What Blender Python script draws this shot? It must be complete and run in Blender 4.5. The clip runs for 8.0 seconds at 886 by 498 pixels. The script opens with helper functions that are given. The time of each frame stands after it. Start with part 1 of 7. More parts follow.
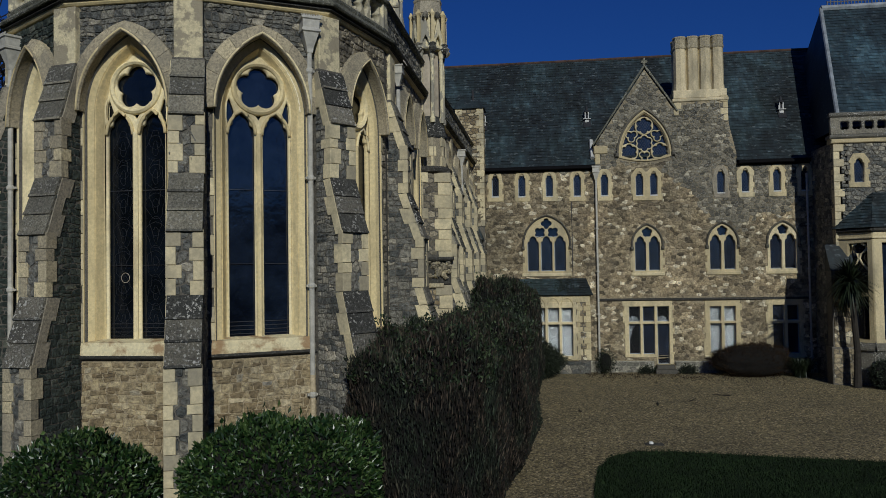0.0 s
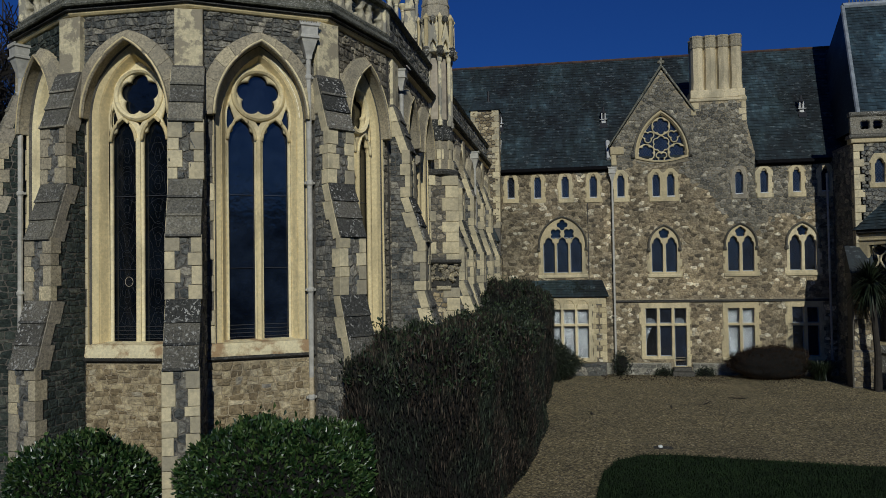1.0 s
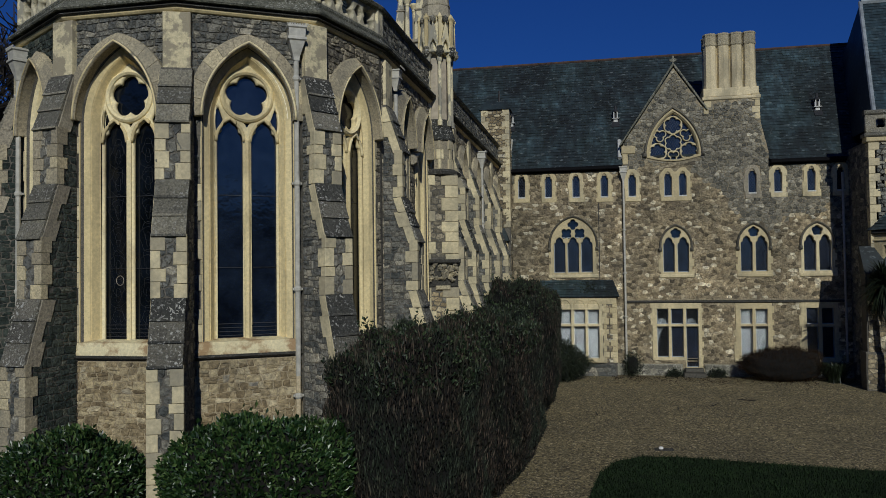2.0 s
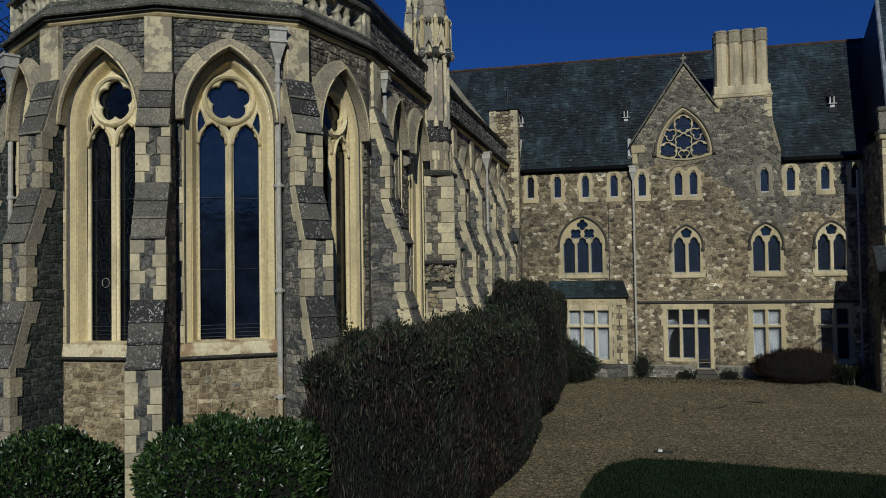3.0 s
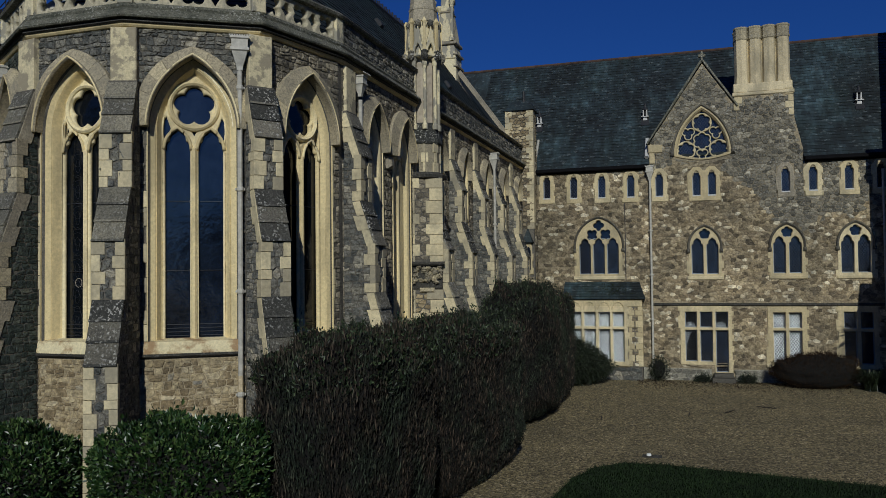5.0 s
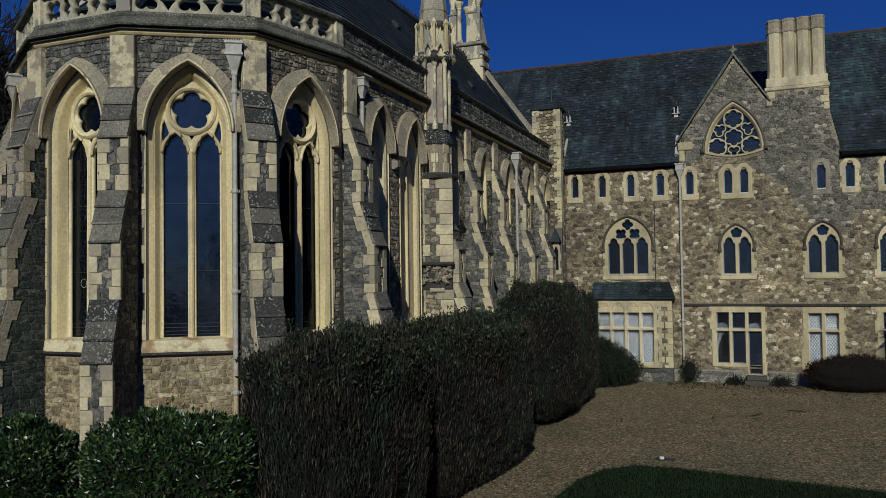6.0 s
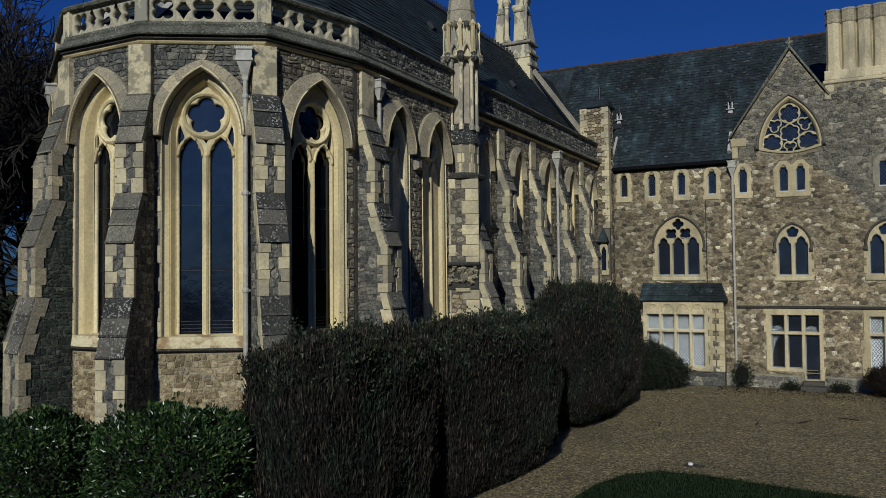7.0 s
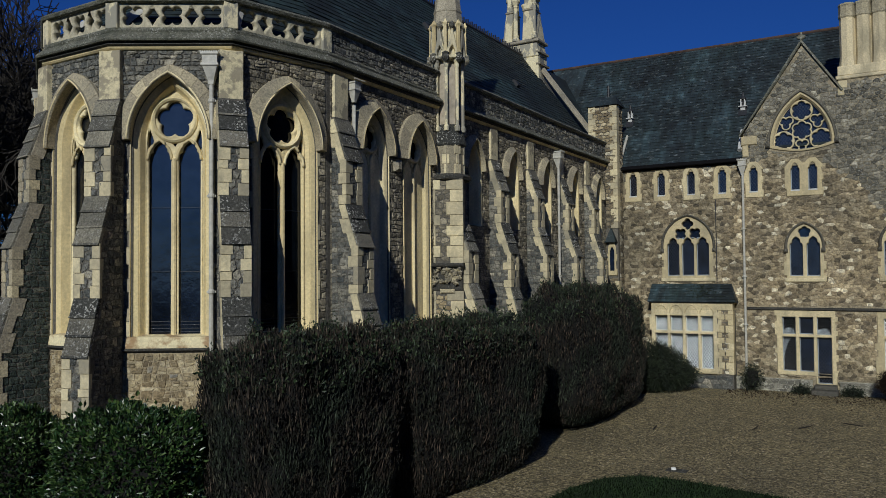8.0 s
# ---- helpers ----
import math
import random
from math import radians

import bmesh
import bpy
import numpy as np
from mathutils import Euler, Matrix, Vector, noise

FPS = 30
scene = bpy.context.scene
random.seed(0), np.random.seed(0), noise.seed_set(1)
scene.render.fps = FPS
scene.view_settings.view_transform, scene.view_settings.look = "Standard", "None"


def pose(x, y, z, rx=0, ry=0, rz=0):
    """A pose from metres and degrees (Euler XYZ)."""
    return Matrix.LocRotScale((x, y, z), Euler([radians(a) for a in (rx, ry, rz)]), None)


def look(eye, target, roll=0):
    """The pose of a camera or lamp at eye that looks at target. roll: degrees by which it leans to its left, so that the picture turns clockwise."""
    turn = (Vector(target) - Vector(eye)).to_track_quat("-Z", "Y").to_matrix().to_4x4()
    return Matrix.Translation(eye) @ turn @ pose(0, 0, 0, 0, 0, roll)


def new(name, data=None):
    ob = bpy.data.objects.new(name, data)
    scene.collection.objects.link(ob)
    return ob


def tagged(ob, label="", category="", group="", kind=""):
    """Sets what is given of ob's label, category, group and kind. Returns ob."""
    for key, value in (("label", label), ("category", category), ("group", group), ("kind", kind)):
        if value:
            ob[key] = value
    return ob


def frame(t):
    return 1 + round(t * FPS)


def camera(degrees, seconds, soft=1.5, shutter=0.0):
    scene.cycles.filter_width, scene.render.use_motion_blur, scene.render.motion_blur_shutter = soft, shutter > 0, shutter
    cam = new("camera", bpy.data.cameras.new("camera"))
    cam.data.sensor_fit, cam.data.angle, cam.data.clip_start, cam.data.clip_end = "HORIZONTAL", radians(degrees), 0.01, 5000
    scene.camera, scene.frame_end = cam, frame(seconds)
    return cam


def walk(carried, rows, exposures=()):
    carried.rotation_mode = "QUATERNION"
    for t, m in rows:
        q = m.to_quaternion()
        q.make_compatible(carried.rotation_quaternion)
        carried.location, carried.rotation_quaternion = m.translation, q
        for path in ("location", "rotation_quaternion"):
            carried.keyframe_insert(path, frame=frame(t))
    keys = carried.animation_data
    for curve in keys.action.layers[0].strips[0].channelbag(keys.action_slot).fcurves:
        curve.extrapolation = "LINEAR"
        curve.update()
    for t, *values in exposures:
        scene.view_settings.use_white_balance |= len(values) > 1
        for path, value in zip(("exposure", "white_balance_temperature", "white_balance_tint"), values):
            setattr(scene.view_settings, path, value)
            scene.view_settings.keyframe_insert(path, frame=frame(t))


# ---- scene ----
cam = camera(59.4, 8.0, soft=0.8)
PATH = [
    (0, (-0.047, -0.022, 4.759), (-0.315, 1.959, 4.818), -0.9),
    (0.5, (0.227, -0.024, 4.789), (-0.073, 1.953, 4.85), -1.0),
    (1, (0.496, -0.026, 4.821), (0.158, 1.944, 4.881), -0.9),
    (2.5, (1.611, 0.179, 4.826), (1.174, 2.13, 4.886), -0.8),
    (3, (2.019, 0.284, 4.821), (1.546, 2.226, 4.883), -0.9),
    (3.5, (2.446, 0.345, 4.829), (1.938, 2.278, 4.891), -0.8),
    (4, (2.875, 0.417, 4.843), (2.333, 2.341, 4.905), -0.8),
    (4.5, (3.315, 0.51, 4.842), (2.736, 2.423, 4.905), -0.8),
    (5.8, (4.716, 0.926, 4.839), (4.012, 2.796, 4.903), -0.7),
    (6, (4.933, 1.019, 4.815), (4.191, 2.875, 4.881), -0.8),
    (6.5, (5.551, 1.279, 4.775), (4.711, 3.093, 4.845), -0.7),
    (7, (6.227, 1.574, 4.804), (5.303, 3.346, 4.872), -0.6),
    (7.5, (6.953, 1.937, 4.84), (5.978, 3.682, 4.906), -0.5),
    (8, (7.629, 2.344, 4.847), (6.607, 4.061, 4.913), -0.5),
]
walk(cam, [(t, look(eye, target, roll)) for t, eye, target, roll in PATH], [(0, -1.09, 6200, 9), (3, -1.05, 6200, 9), (6, -1.0, 6200, 9), (7, -0.92, 6200, 9), (8, -0.80, 6200, 9)])

# ---- light ----
SUN_AZ, SUN_EL = 15.5, 27.0  # degrees from -y towards +x, and height
sun_dir = Vector((math.sin(radians(SUN_AZ)) * math.cos(radians(SUN_EL)), -math.cos(radians(SUN_AZ)) * math.cos(radians(SUN_EL)), math.sin(radians(SUN_EL))))
sun = new("sun", bpy.data.lights.new("sun", "SUN"))
sun.data.energy, sun.data.angle, sun.data.color = 5.0, radians(0.5), (1.0, 0.98, 0.89)
sun.matrix_world = Matrix.Translation(sun_dir * 60) @ sun_dir.to_track_quat("Z", "Y").to_matrix().to_4x4()
world = bpy.data.worlds.new("world")
scene.world = world
world.use_nodes = True
wn = world.node_tree
sky = wn.nodes.new("ShaderNodeTexSky")
sky.sky_type, sky.sun_disc = "NISHITA", False
sky.sun_elevation, sky.sun_rotation = radians(SUN_EL), radians(180 - SUN_AZ)
sky.altitude, sky.air_density, sky.dust_density, sky.ozone_density = 300, 1.3, 0.9, 8.0
tint = wn.nodes.new("ShaderNodeMix")
tint.data_type, tint.blend_type = "RGBA", "MULTIPLY"
tint.inputs[0].default_value = 1.0
tint.inputs[7].default_value = (0.27, 0.56, 1.24, 1)  # the deep blue of a clear winter noon
wn.links.new(sky.outputs[0], tint.inputs[6])
wn.links.new(tint.outputs[2], wn.nodes["Background"].inputs[0])
wn.nodes["Background"].inputs[1].default_value = 0.06

# ---- materials ----
def material(name, build):
    m = bpy.data.materials.new(name)
    m.use_nodes = True
    t = m.node_tree
    build(t, t.nodes["Principled BSDF"])
    return m


def node(t, kind, **values):
    n = t.nodes.new(kind)
    for k, v in values.items():
        n.inputs[k.replace("_", " ")].default_value = v
    return n


def noise_of(t, scale, detail=4.0, rough=0.6, stretch=None):
    n = node(t, "ShaderNodeTexNoise", Scale=scale, Detail=detail, Roughness=rough)
    g = t.nodes.new("ShaderNodeNewGeometry")
    if stretch:
        v = t.nodes.new("ShaderNodeVectorMath")
        v.operation = "MULTIPLY"
        v.inputs[1].default_value = stretch
        t.links.new(g.outputs["Position"], v.inputs[0])
        t.links.new(v.outputs[0], n.inputs["Vector"])
    else:
        t.links.new(g.outputs["Position"], n.inputs["Vector"])
    return n.outputs["Fac"]


def ramp(t, fac, stops):
    r = t.nodes.new("ShaderNodeValToRGB")
    e = r.color_ramp.elements
    while len(e) < len(stops):
        e.new(0.5)
    for el, (p, c) in zip(e, stops):
        el.position, el.color = p, (*c, 1)
    t.links.new(fac, r.inputs[0])
    return r.outputs[0]


def mix(t, fac, a, b, kind="MIX"):
    m = t.nodes.new("ShaderNodeMix")
    m.data_type, m.blend_type = "RGBA", kind
    for sock, v in ((m.inputs[0], fac), (m.inputs[6], a), (m.inputs[7], b)):
        if isinstance(v, (int, float)):
            sock.default_value = v
        elif isinstance(v, tuple):
            sock.default_value = (*v, 1)
        else:
            t.links.new(v, sock)
    return m.outputs[2]


def math_of(t, op, a, b=0.0):
    m = t.nodes.new("ShaderNodeMath")
    m.operation = op
    for sock, v in ((m.inputs[0], a), (m.inputs[1], b)):
        if isinstance(v, (int, float)):
            sock.default_value = v
        else:
            t.links.new(v, sock)
    return m.outputs[0]


def bump(t, bsdf, height, strength, distance):
    b = node(t, "ShaderNodeBump", Strength=strength, Distance=distance)
    t.links.new(height, b.inputs["Height"])
    t.links.new(b.outputs[0], bsdf.inputs["Normal"])


def piece_random(t):
    """One random number for every stone, whether it is an object or an island."""
    g, o = t.nodes.new("ShaderNodeNewGeometry"), t.nodes.new("ShaderNodeObjectInfo")
    return math_of(t, "FRACT", math_of(t, "ADD", g.outputs["Random Per Island"], o.outputs["Random"]))


def stone(name, stops, stain=(0.05, 0.05, 0.045), stain_amount=0.35, grain=18.0, rough=0.9, depth=0.012, streak=0.0, lichen=0.0, grit=1.0, patch=1.3, edge=(0.45, 0.72), broad=0.0):
    def build(t, p):
        base = ramp(t, piece_random(t), stops)
        g1 = noise_of(t, grain, 6.0, 0.7)
        base = mix(t, 1.0, base, ramp(t, g1, [(0.3, (1 - 0.58 * grit,) * 3), (0.7, (1 + 0.4 * grit, 1 + 0.37 * grit, 1 + 0.3 * grit))]), "MULTIPLY")
        g2 = noise_of(t, patch, 5.0, 0.65, (1, 1, 0.45) if streak else None)
        base = mix(t, math_of(t, "MULTIPLY", ramp(t, g2, [(edge[0], (0, 0, 0)), (edge[1], (1, 1, 1))]), stain_amount), base, stain)
        if broad:  # wide clouds of soot and rain-washed stone
            g3 = noise_of(t, 0.33, 5.0, 0.6)
            base = mix(t, 1.0, base, ramp(t, g3, [(0.36, (1 + 0.45 * broad, 1 + 0.4 * broad, 1 + 0.32 * broad)), (0.62, (1 - 0.5 * broad, 1 - 0.46 * broad, 1 - 0.42 * broad))]), "MULTIPLY")
        if lichen:
            spots = ramp(t, noise_of(t, 21.0, 3.0, 0.6), [(0.56, (0, 0, 0)), (0.60, (1, 1, 1))])
            clump = ramp(t, noise_of(t, 2.6, 3.0, 0.6), [(0.44, (0.08, 0.08, 0.08)), (0.6, (1, 1, 1))])
            base = mix(t, math_of(t, "MULTIPLY", math_of(t, "MULTIPLY", spots, clump), lichen), base, (0.66, 0.65, 0.58))
        t.links.new(base, p.inputs["Base Color"])
        p.inputs["Roughness"].default_value = rough
        p.inputs["Specular IOR Level"].default_value = 0.25
        bump(t, p, g1, 1.0, depth * 2)
    return material(name, build)


M_RAG = stone("dark ragstone", [(0.0, (0.095, 0.105, 0.105)), (0.3, (0.168, 0.175, 0.168)), (0.65, (0.248, 0.247, 0.222)), (0.9, (0.32, 0.31, 0.265)), (1.0, (0.47, 0.44, 0.36))], grain=13.0, grit=1.4, depth=0.04, broad=0.35)
M_BROWN = stone("brown-grey ragstone", [(0.0, (0.145, 0.132, 0.105)), (0.35, (0.25, 0.228, 0.180)), (0.75, (0.36, 0.325, 0.25)), (1.0, (0.52, 0.47, 0.36))], grain=13.0, grit=1.3, depth=0.035, broad=0.35)
# darker and greener than M_RAG; left apse walls and left buttresses
M_RAG_GREEN = stone("dark green-grey ragstone", [(0.0, (0.030, 0.042, 0.039)), (0.4, (0.052, 0.068, 0.062)), (0.85, (0.086, 0.102, 0.089)), (1.0, (0.16, 0.17, 0.14))], stain=(0.03, 0.045, 0.032), stain_amount=0.5, grain=13.0, grit=1.3, depth=0.04)
M_TAN = stone("tan rubble", [(0.0, (0.19, 0.145, 0.085)), (0.35, (0.33, 0.265, 0.16)), (0.75, (0.49, 0.41, 0.255)), (0.95, (0.58, 0.50, 0.335)), (1.0, (0.22, 0.22, 0.21))], stain=(0.09, 0.085, 0.07), stain_amount=0.45, grain=12.0, grit=1.2, depth=0.02)
M_WALL = stone("wing rubble", [(0.0, (0.115, 0.098, 0.07)), (0.25, (0.245, 0.20, 0.133)), (0.6, (0.368, 0.308, 0.203)), (0.88, (0.47, 0.40, 0.275)), (0.93, (0.70, 0.635, 0.475)), (1.0, (0.82, 0.755, 0.585))], stain=(0.10, 0.095, 0.085), stain_amount=0.4, grain=9.0, grit=1.3, depth=0.04, broad=0.55)
M_SOOT = stone("grey lichened rubble", [(0.0, (0.09, 0.088, 0.075)), (0.35, (0.17, 0.163, 0.135)), (0.7, (0.245, 0.23, 0.185)), (0.92, (0.33, 0.31, 0.245)), (1.0, (0.56, 0.53, 0.43))], stain=(0.06, 0.062, 0.055), stain_amount=0.5, grain=11.0, grit=1.3, depth=0.03, lichen=0.35)
M_MORTAR = stone("mortar", [(0.0, (0.13, 0.123, 0.107)), (1.0, (0.15, 0.14, 0.12))], stain_amount=0.5)
M_MORTAR_WING = stone("wing mortar", [(0.0, (0.305, 0.262, 0.18)), (1.0, (0.35, 0.302, 0.21))], stain_amount=0.4, broad=0.5)
M_CHIM = stone("sooty chimney stone", [(0.0, (0.56, 0.48, 0.31)), (1.0, (0.72, 0.62, 0.40))], stain=(0.22, 0.20, 0.14), stain_amount=0.6, grain=20.0, depth=0.006, streak=1.0, grit=0.5, patch=1.8, edge=(0.42, 0.62))
M_MORTAR_TAN = stone("tan mortar", [(0.0, (0.39, 0.325, 0.215)), (1.0, (0.43, 0.36, 0.24))], stain_amount=0.4)
M_CREAM = stone("bath stone", [(0.0, (0.67, 0.55, 0.295)), (0.5, (0.79, 0.665, 0.375)), (1.0, (0.85, 0.74, 0.45))], stain=(0.30, 0.25, 0.15), stain_amount=0.6, grain=16.0, depth=0.004, grit=0.4, streak=1.0, edge=(0.47, 0.66))
M_DRESS = stone("dull house dressings", [(0.0, (0.50, 0.42, 0.25)), (0.5, (0.60, 0.51, 0.31)), (1.0, (0.68, 0.59, 0.375))], stain=(0.22, 0.20, 0.14), stain_amount=0.75, grain=16.0, depth=0.005, grit=0.5, streak=1.0)
M_PEEL = stone("peeling limewash", [(0.0, (0.60, 0.53, 0.34)), (1.0, (0.70, 0.62, 0.40))], stain=(0.29, 0.255, 0.18), stain_amount=0.9, grain=16.0, depth=0.01, grit=0.5, patch=2.2, edge=(0.50, 0.55))
M_OLD = stone("weathered stone", [(0.0, (0.30, 0.27, 0.21)), (1.0, (0.42, 0.38, 0.29))], stain=(0.10, 0.10, 0.085), stain_amount=0.6, grain=24.0, depth=0.01, streak=1.0)
M_SLAB_PALE = stone("grey weathering", [(0.0, (0.13, 0.128, 0.112)), (0.5, (0.24, 0.23, 0.185)), (1.0, (0.38, 0.355, 0.275))], stain=(0.06, 0.06, 0.053), stain_amount=0.6, grain=30.0, depth=0.025, lichen=0.35, grit=1.2)
M_SLAB = stone("lichened weathering", [(0.0, (0.065, 0.068, 0.064)), (0.5, (0.155, 0.152, 0.132)), (1.0, (0.33, 0.31, 0.25))], stain=(0.035, 0.036, 0.034), stain_amount=0.6, grain=34.0, depth=0.03, lichen=0.85, grit=1.2)
M_BELL = stone("flaking limewash on grey stone", [(0.0, (0.62, 0.55, 0.36)), (1.0, (0.72, 0.65, 0.43))], stain=(0.25, 0.24, 0.20), stain_amount=0.9, grain=16.0, depth=0.006, grit=0.4, patch=2.0, edge=(0.49, 0.53), streak=1.0)
M_SILL = stone("rust-stained sill stone", [(0.0, (0.66, 0.58, 0.36)), (1.0, (0.74, 0.66, 0.42))], stain=(0.24, 0.12, 0.05), stain_amount=0.75, grain=16.0, depth=0.004, grit=0.4, patch=2.6, edge=(0.48, 0.60))
M_PLINTH = stone("lichened plinth stone", [(0.0, (0.14, 0.135, 0.115)), (0.4, (0.26, 0.25, 0.205)), (0.8, (0.40, 0.385, 0.31)), (1.0, (0.58, 0.56, 0.47))], stain=(0.07, 0.07, 0.06), stain_amount=0.7, grain=16.0, depth=0.02, lichen=0.6, patch=2.0)
M_COPE = stone("mossy weathered coping", [(0.0, (0.16, 0.165, 0.135)), (1.0, (0.27, 0.265, 0.21))], stain=(0.04, 0.048, 0.034), stain_amount=0.75, grain=22.0, depth=0.03, lichen=0.5, grit=1.2, patch=2.4)
M_PIERCED = stone("grey-streaked limestone", [(0.0, (0.50, 0.455, 0.33)), (1.0, (0.60, 0.545, 0.39))], stain=(0.16, 0.16, 0.125), stain_amount=0.75, grain=18.0, depth=0.01, grit=0.6, patch=3.0, streak=1.0)
M_STEP_HOOD = stone("dark weathered hood mould", [(0.0, (0.085, 0.08, 0.066)), (1.0, (0.15, 0.14, 0.112))], stain_amount=0.4, grain=24.0, lichen=0.2)
M_MOULD = stone("black weathered moulding and recess shade", [(0.0, (0.045, 0.044, 0.04)), (1.0, (0.07, 0.068, 0.06))], stain_amount=0.3, grain=30.0, lichen=0.12)


def slate_build(dark, light, moss, gloss, pale=0.26):
    def build(t, p):
        base = ramp(t, piece_random(t), [(0.0, dark), (0.7, light), (1.0, tuple(v * 1.5 for v in light))])
        g2 = noise_of(t, 0.55, 6.0, 0.75, (1.5, 1, 0.5))
        base = mix(t, ramp(t, g2, [(0.42, (0, 0, 0)), (0.62, (0.9, 0.9, 0.9))]), base, moss)
        wide = noise_of(t, 0.28, 5.0, 0.7, (1.6, 1, 0.6))
        base = mix(t, 1.0, base, ramp(t, wide, [(0.36, (0.34, 0.34, 0.36)), (0.5, (0.85, 0.86, 0.88)), (0.64, (1.75, 1.8, 1.85))]), "MULTIPLY")
        spots = ramp(t, noise_of(t, 4.0, 4.0, 0.65, (1, 1, 2.2)), [(0.58, (0, 0, 0)), (0.66, (pale,) * 3)])
        base = mix(t, spots, base, (0.17, 0.20, 0.205))
        t.links.new(base, p.inputs["Base Color"])
        p.inputs["Roughness"].default_value = gloss
        runs = noise_of(t, 1.1, 5.0, 0.7, (3.2, 1, 0.35))  # rain streaks down the slope
        base = mix(t, 1.0, base, ramp(t, runs, [(0.38, (0.62, 0.62, 0.62)), (0.62, (1.3, 1.3, 1.3))]), "MULTIPLY")
        t.links.new(base, p.inputs["Base Color"])
        bump(t, p, noise_of(t, 30.0), 0.4, 0.006)
    return build


M_SLATE = material("mossy slate", slate_build((0.011, 0.020, 0.023), (0.022, 0.037, 0.042), (0.008, 0.015, 0.014), 0.7, 0.38))
M_SLATE_GREEN = material("green-black slate", slate_build((0.010, 0.021, 0.022), (0.017, 0.032, 0.032), (0.010, 0.021, 0.019), 0.75, 0.06))
M_SLATE_BLUE = material("blue slate", slate_build((0.015, 0.031, 0.040), (0.027, 0.050, 0.060), (0.017, 0.033, 0.039), 0.6))


def plain(name, colour, rough=0.6, metal=0.0, vary=0.25, scale=8.0, spec=0.4):
    def build(t, p):
        n = noise_of(t, scale, 5.0, 0.65)
        lo, hi = tuple(c * (1 - vary) for c in colour), tuple(min(1, c * (1 + vary)) for c in colour)
        t.links.new(ramp(t, n, [(0.3, lo), (0.7, hi)]), p.inputs["Base Color"])
        p.inputs["Roughness"].default_value, p.inputs["Metallic"].default_value = rough, metal
        p.inputs["Specular IOR Level"].default_value = spec
        bump(t, p, n, 0.25, 0.004)
    return material(name, build)


M_PIPE = plain("grey painted iron", (0.44, 0.425, 0.365), 0.5)
M_PIPE_TAN = plain("rusty cream paint", (0.47, 0.39, 0.25), 0.6, vary=0.35, scale=20)
M_LEAD = plain("lead", (0.022, 0.023, 0.026), 0.6)
M_IRON = plain("black iron", (0.02, 0.02, 0.022), 0.5)
# shade under the eaves is put into this near-black gutter colour
M_GUTTER = plain("iron with eaves shade", (0.006, 0.006, 0.007), 0.85, spec=0.08)
M_WHITE = plain("white paint", (0.75, 0.75, 0.72), 0.5, vary=0.08)
M_BLIND = plain("white blind", (0.43, 0.455, 0.47), 0.9, vary=0.06)
M_CURTAIN = plain("grey-white net", (0.15, 0.165, 0.18), 0.9, vary=0.5, scale=14)
M_TERRA = plain("terracotta ridge", (0.065, 0.040, 0.030), 0.9, vary=0.6, scale=2.5)
M_DARK = plain("unlit room black", (0.008, 0.008, 0.010), 0.95)
M_ZINC = plain("pale zinc", (0.5, 0.5, 0.47), 0.5)
M_HIP = plain("weathered lead", (0.23, 0.255, 0.27), 0.55, vary=0.4, scale=3)
M_SHAFT = plain("grey marble shaft", (0.38, 0.33, 0.25), 0.55, vary=0.3, scale=5)


def glass_build(colour, trans, ior):
    def build(t, p):
        p.inputs["Base Color"].default_value = (*colour, 1)
        p.inputs["Roughness"].default_value = 0.06
        p.inputs["Transmission Weight"].default_value = trans
        p.inputs["IOR"].default_value = ior
        bump(t, p, noise_of(t, 5.0, 2.0), 0.25, 0.02)
    return build




def dusty_sky_build(lo, hi, gloss):
    """Dark glass with a film of dust; sky reflection goes into its blue base."""
    def build(t, p):
        n = noise_of(t, 1.6, 5.0, 0.7)
        t.links.new(ramp(t, n, [(0.35, lo), (0.65, hi)]), p.inputs["Base Color"])
        p.inputs["Roughness"].default_value = 0.10
        p.inputs["Specular IOR Level"].default_value = gloss
        bump(t, p, noise_of(t, 5.0, 2.0), 0.2, 0.02)
    return build


M_STAINED = material("dark stained glass", dusty_sky_build((0.002, 0.003, 0.004), (0.006, 0.009, 0.014), 0.55))
# blue base colours stand in for the sky mirrored by these panes
M_SKY_GLASS = material("blue-black sky-tinted glass", dusty_sky_build((0.003, 0.005, 0.010), (0.011, 0.018, 0.034), 1.0))
M_GLASS = material("old sky-tinted leaded glass", dusty_sky_build((0.003, 0.005, 0.010), (0.012, 0.022, 0.046), 0.9))
M_CLEAR = material("clear glass", glass_build((0.9, 0.93, 0.95), 1.0, 1.45))


def gravel_build(t, p):
    v = node(t, "ShaderNodeTexVoronoi", Scale=22.0)
    g = t.nodes.new("ShaderNodeNewGeometry")
    t.links.new(g.outputs["Position"], v.inputs["Vector"])
    base = ramp(t, v.outputs["Color"], [(0.15, (0.049, 0.041, 0.022)), (0.45, (0.159, 0.138, 0.074)), (0.75, (0.297, 0.258, 0.146)), (1.0, (0.60, 0.54, 0.38))])
    big = noise_of(t, 0.35, 6.0, 0.7)
    base = mix(t, 1.0, base, ramp(t, big, [(0.3, (0.62, 0.60, 0.55)), (0.7, (1.15, 1.1, 1.0))]), "MULTIPLY")
    fine = noise_of(t, 9.0, 6.0, 0.8)
    base = mix(t, 1.0, base, ramp(t, fine, [(0.35, (0.45, 0.43, 0.4)), (0.65, (1.55, 1.5, 1.42))]), "MULTIPLY")
    t.links.new(base, p.inputs["Base Color"])
    p.inputs["Roughness"].default_value = 0.95
    bump(t, p, v.outputs["Distance"], 0.8, 0.02)


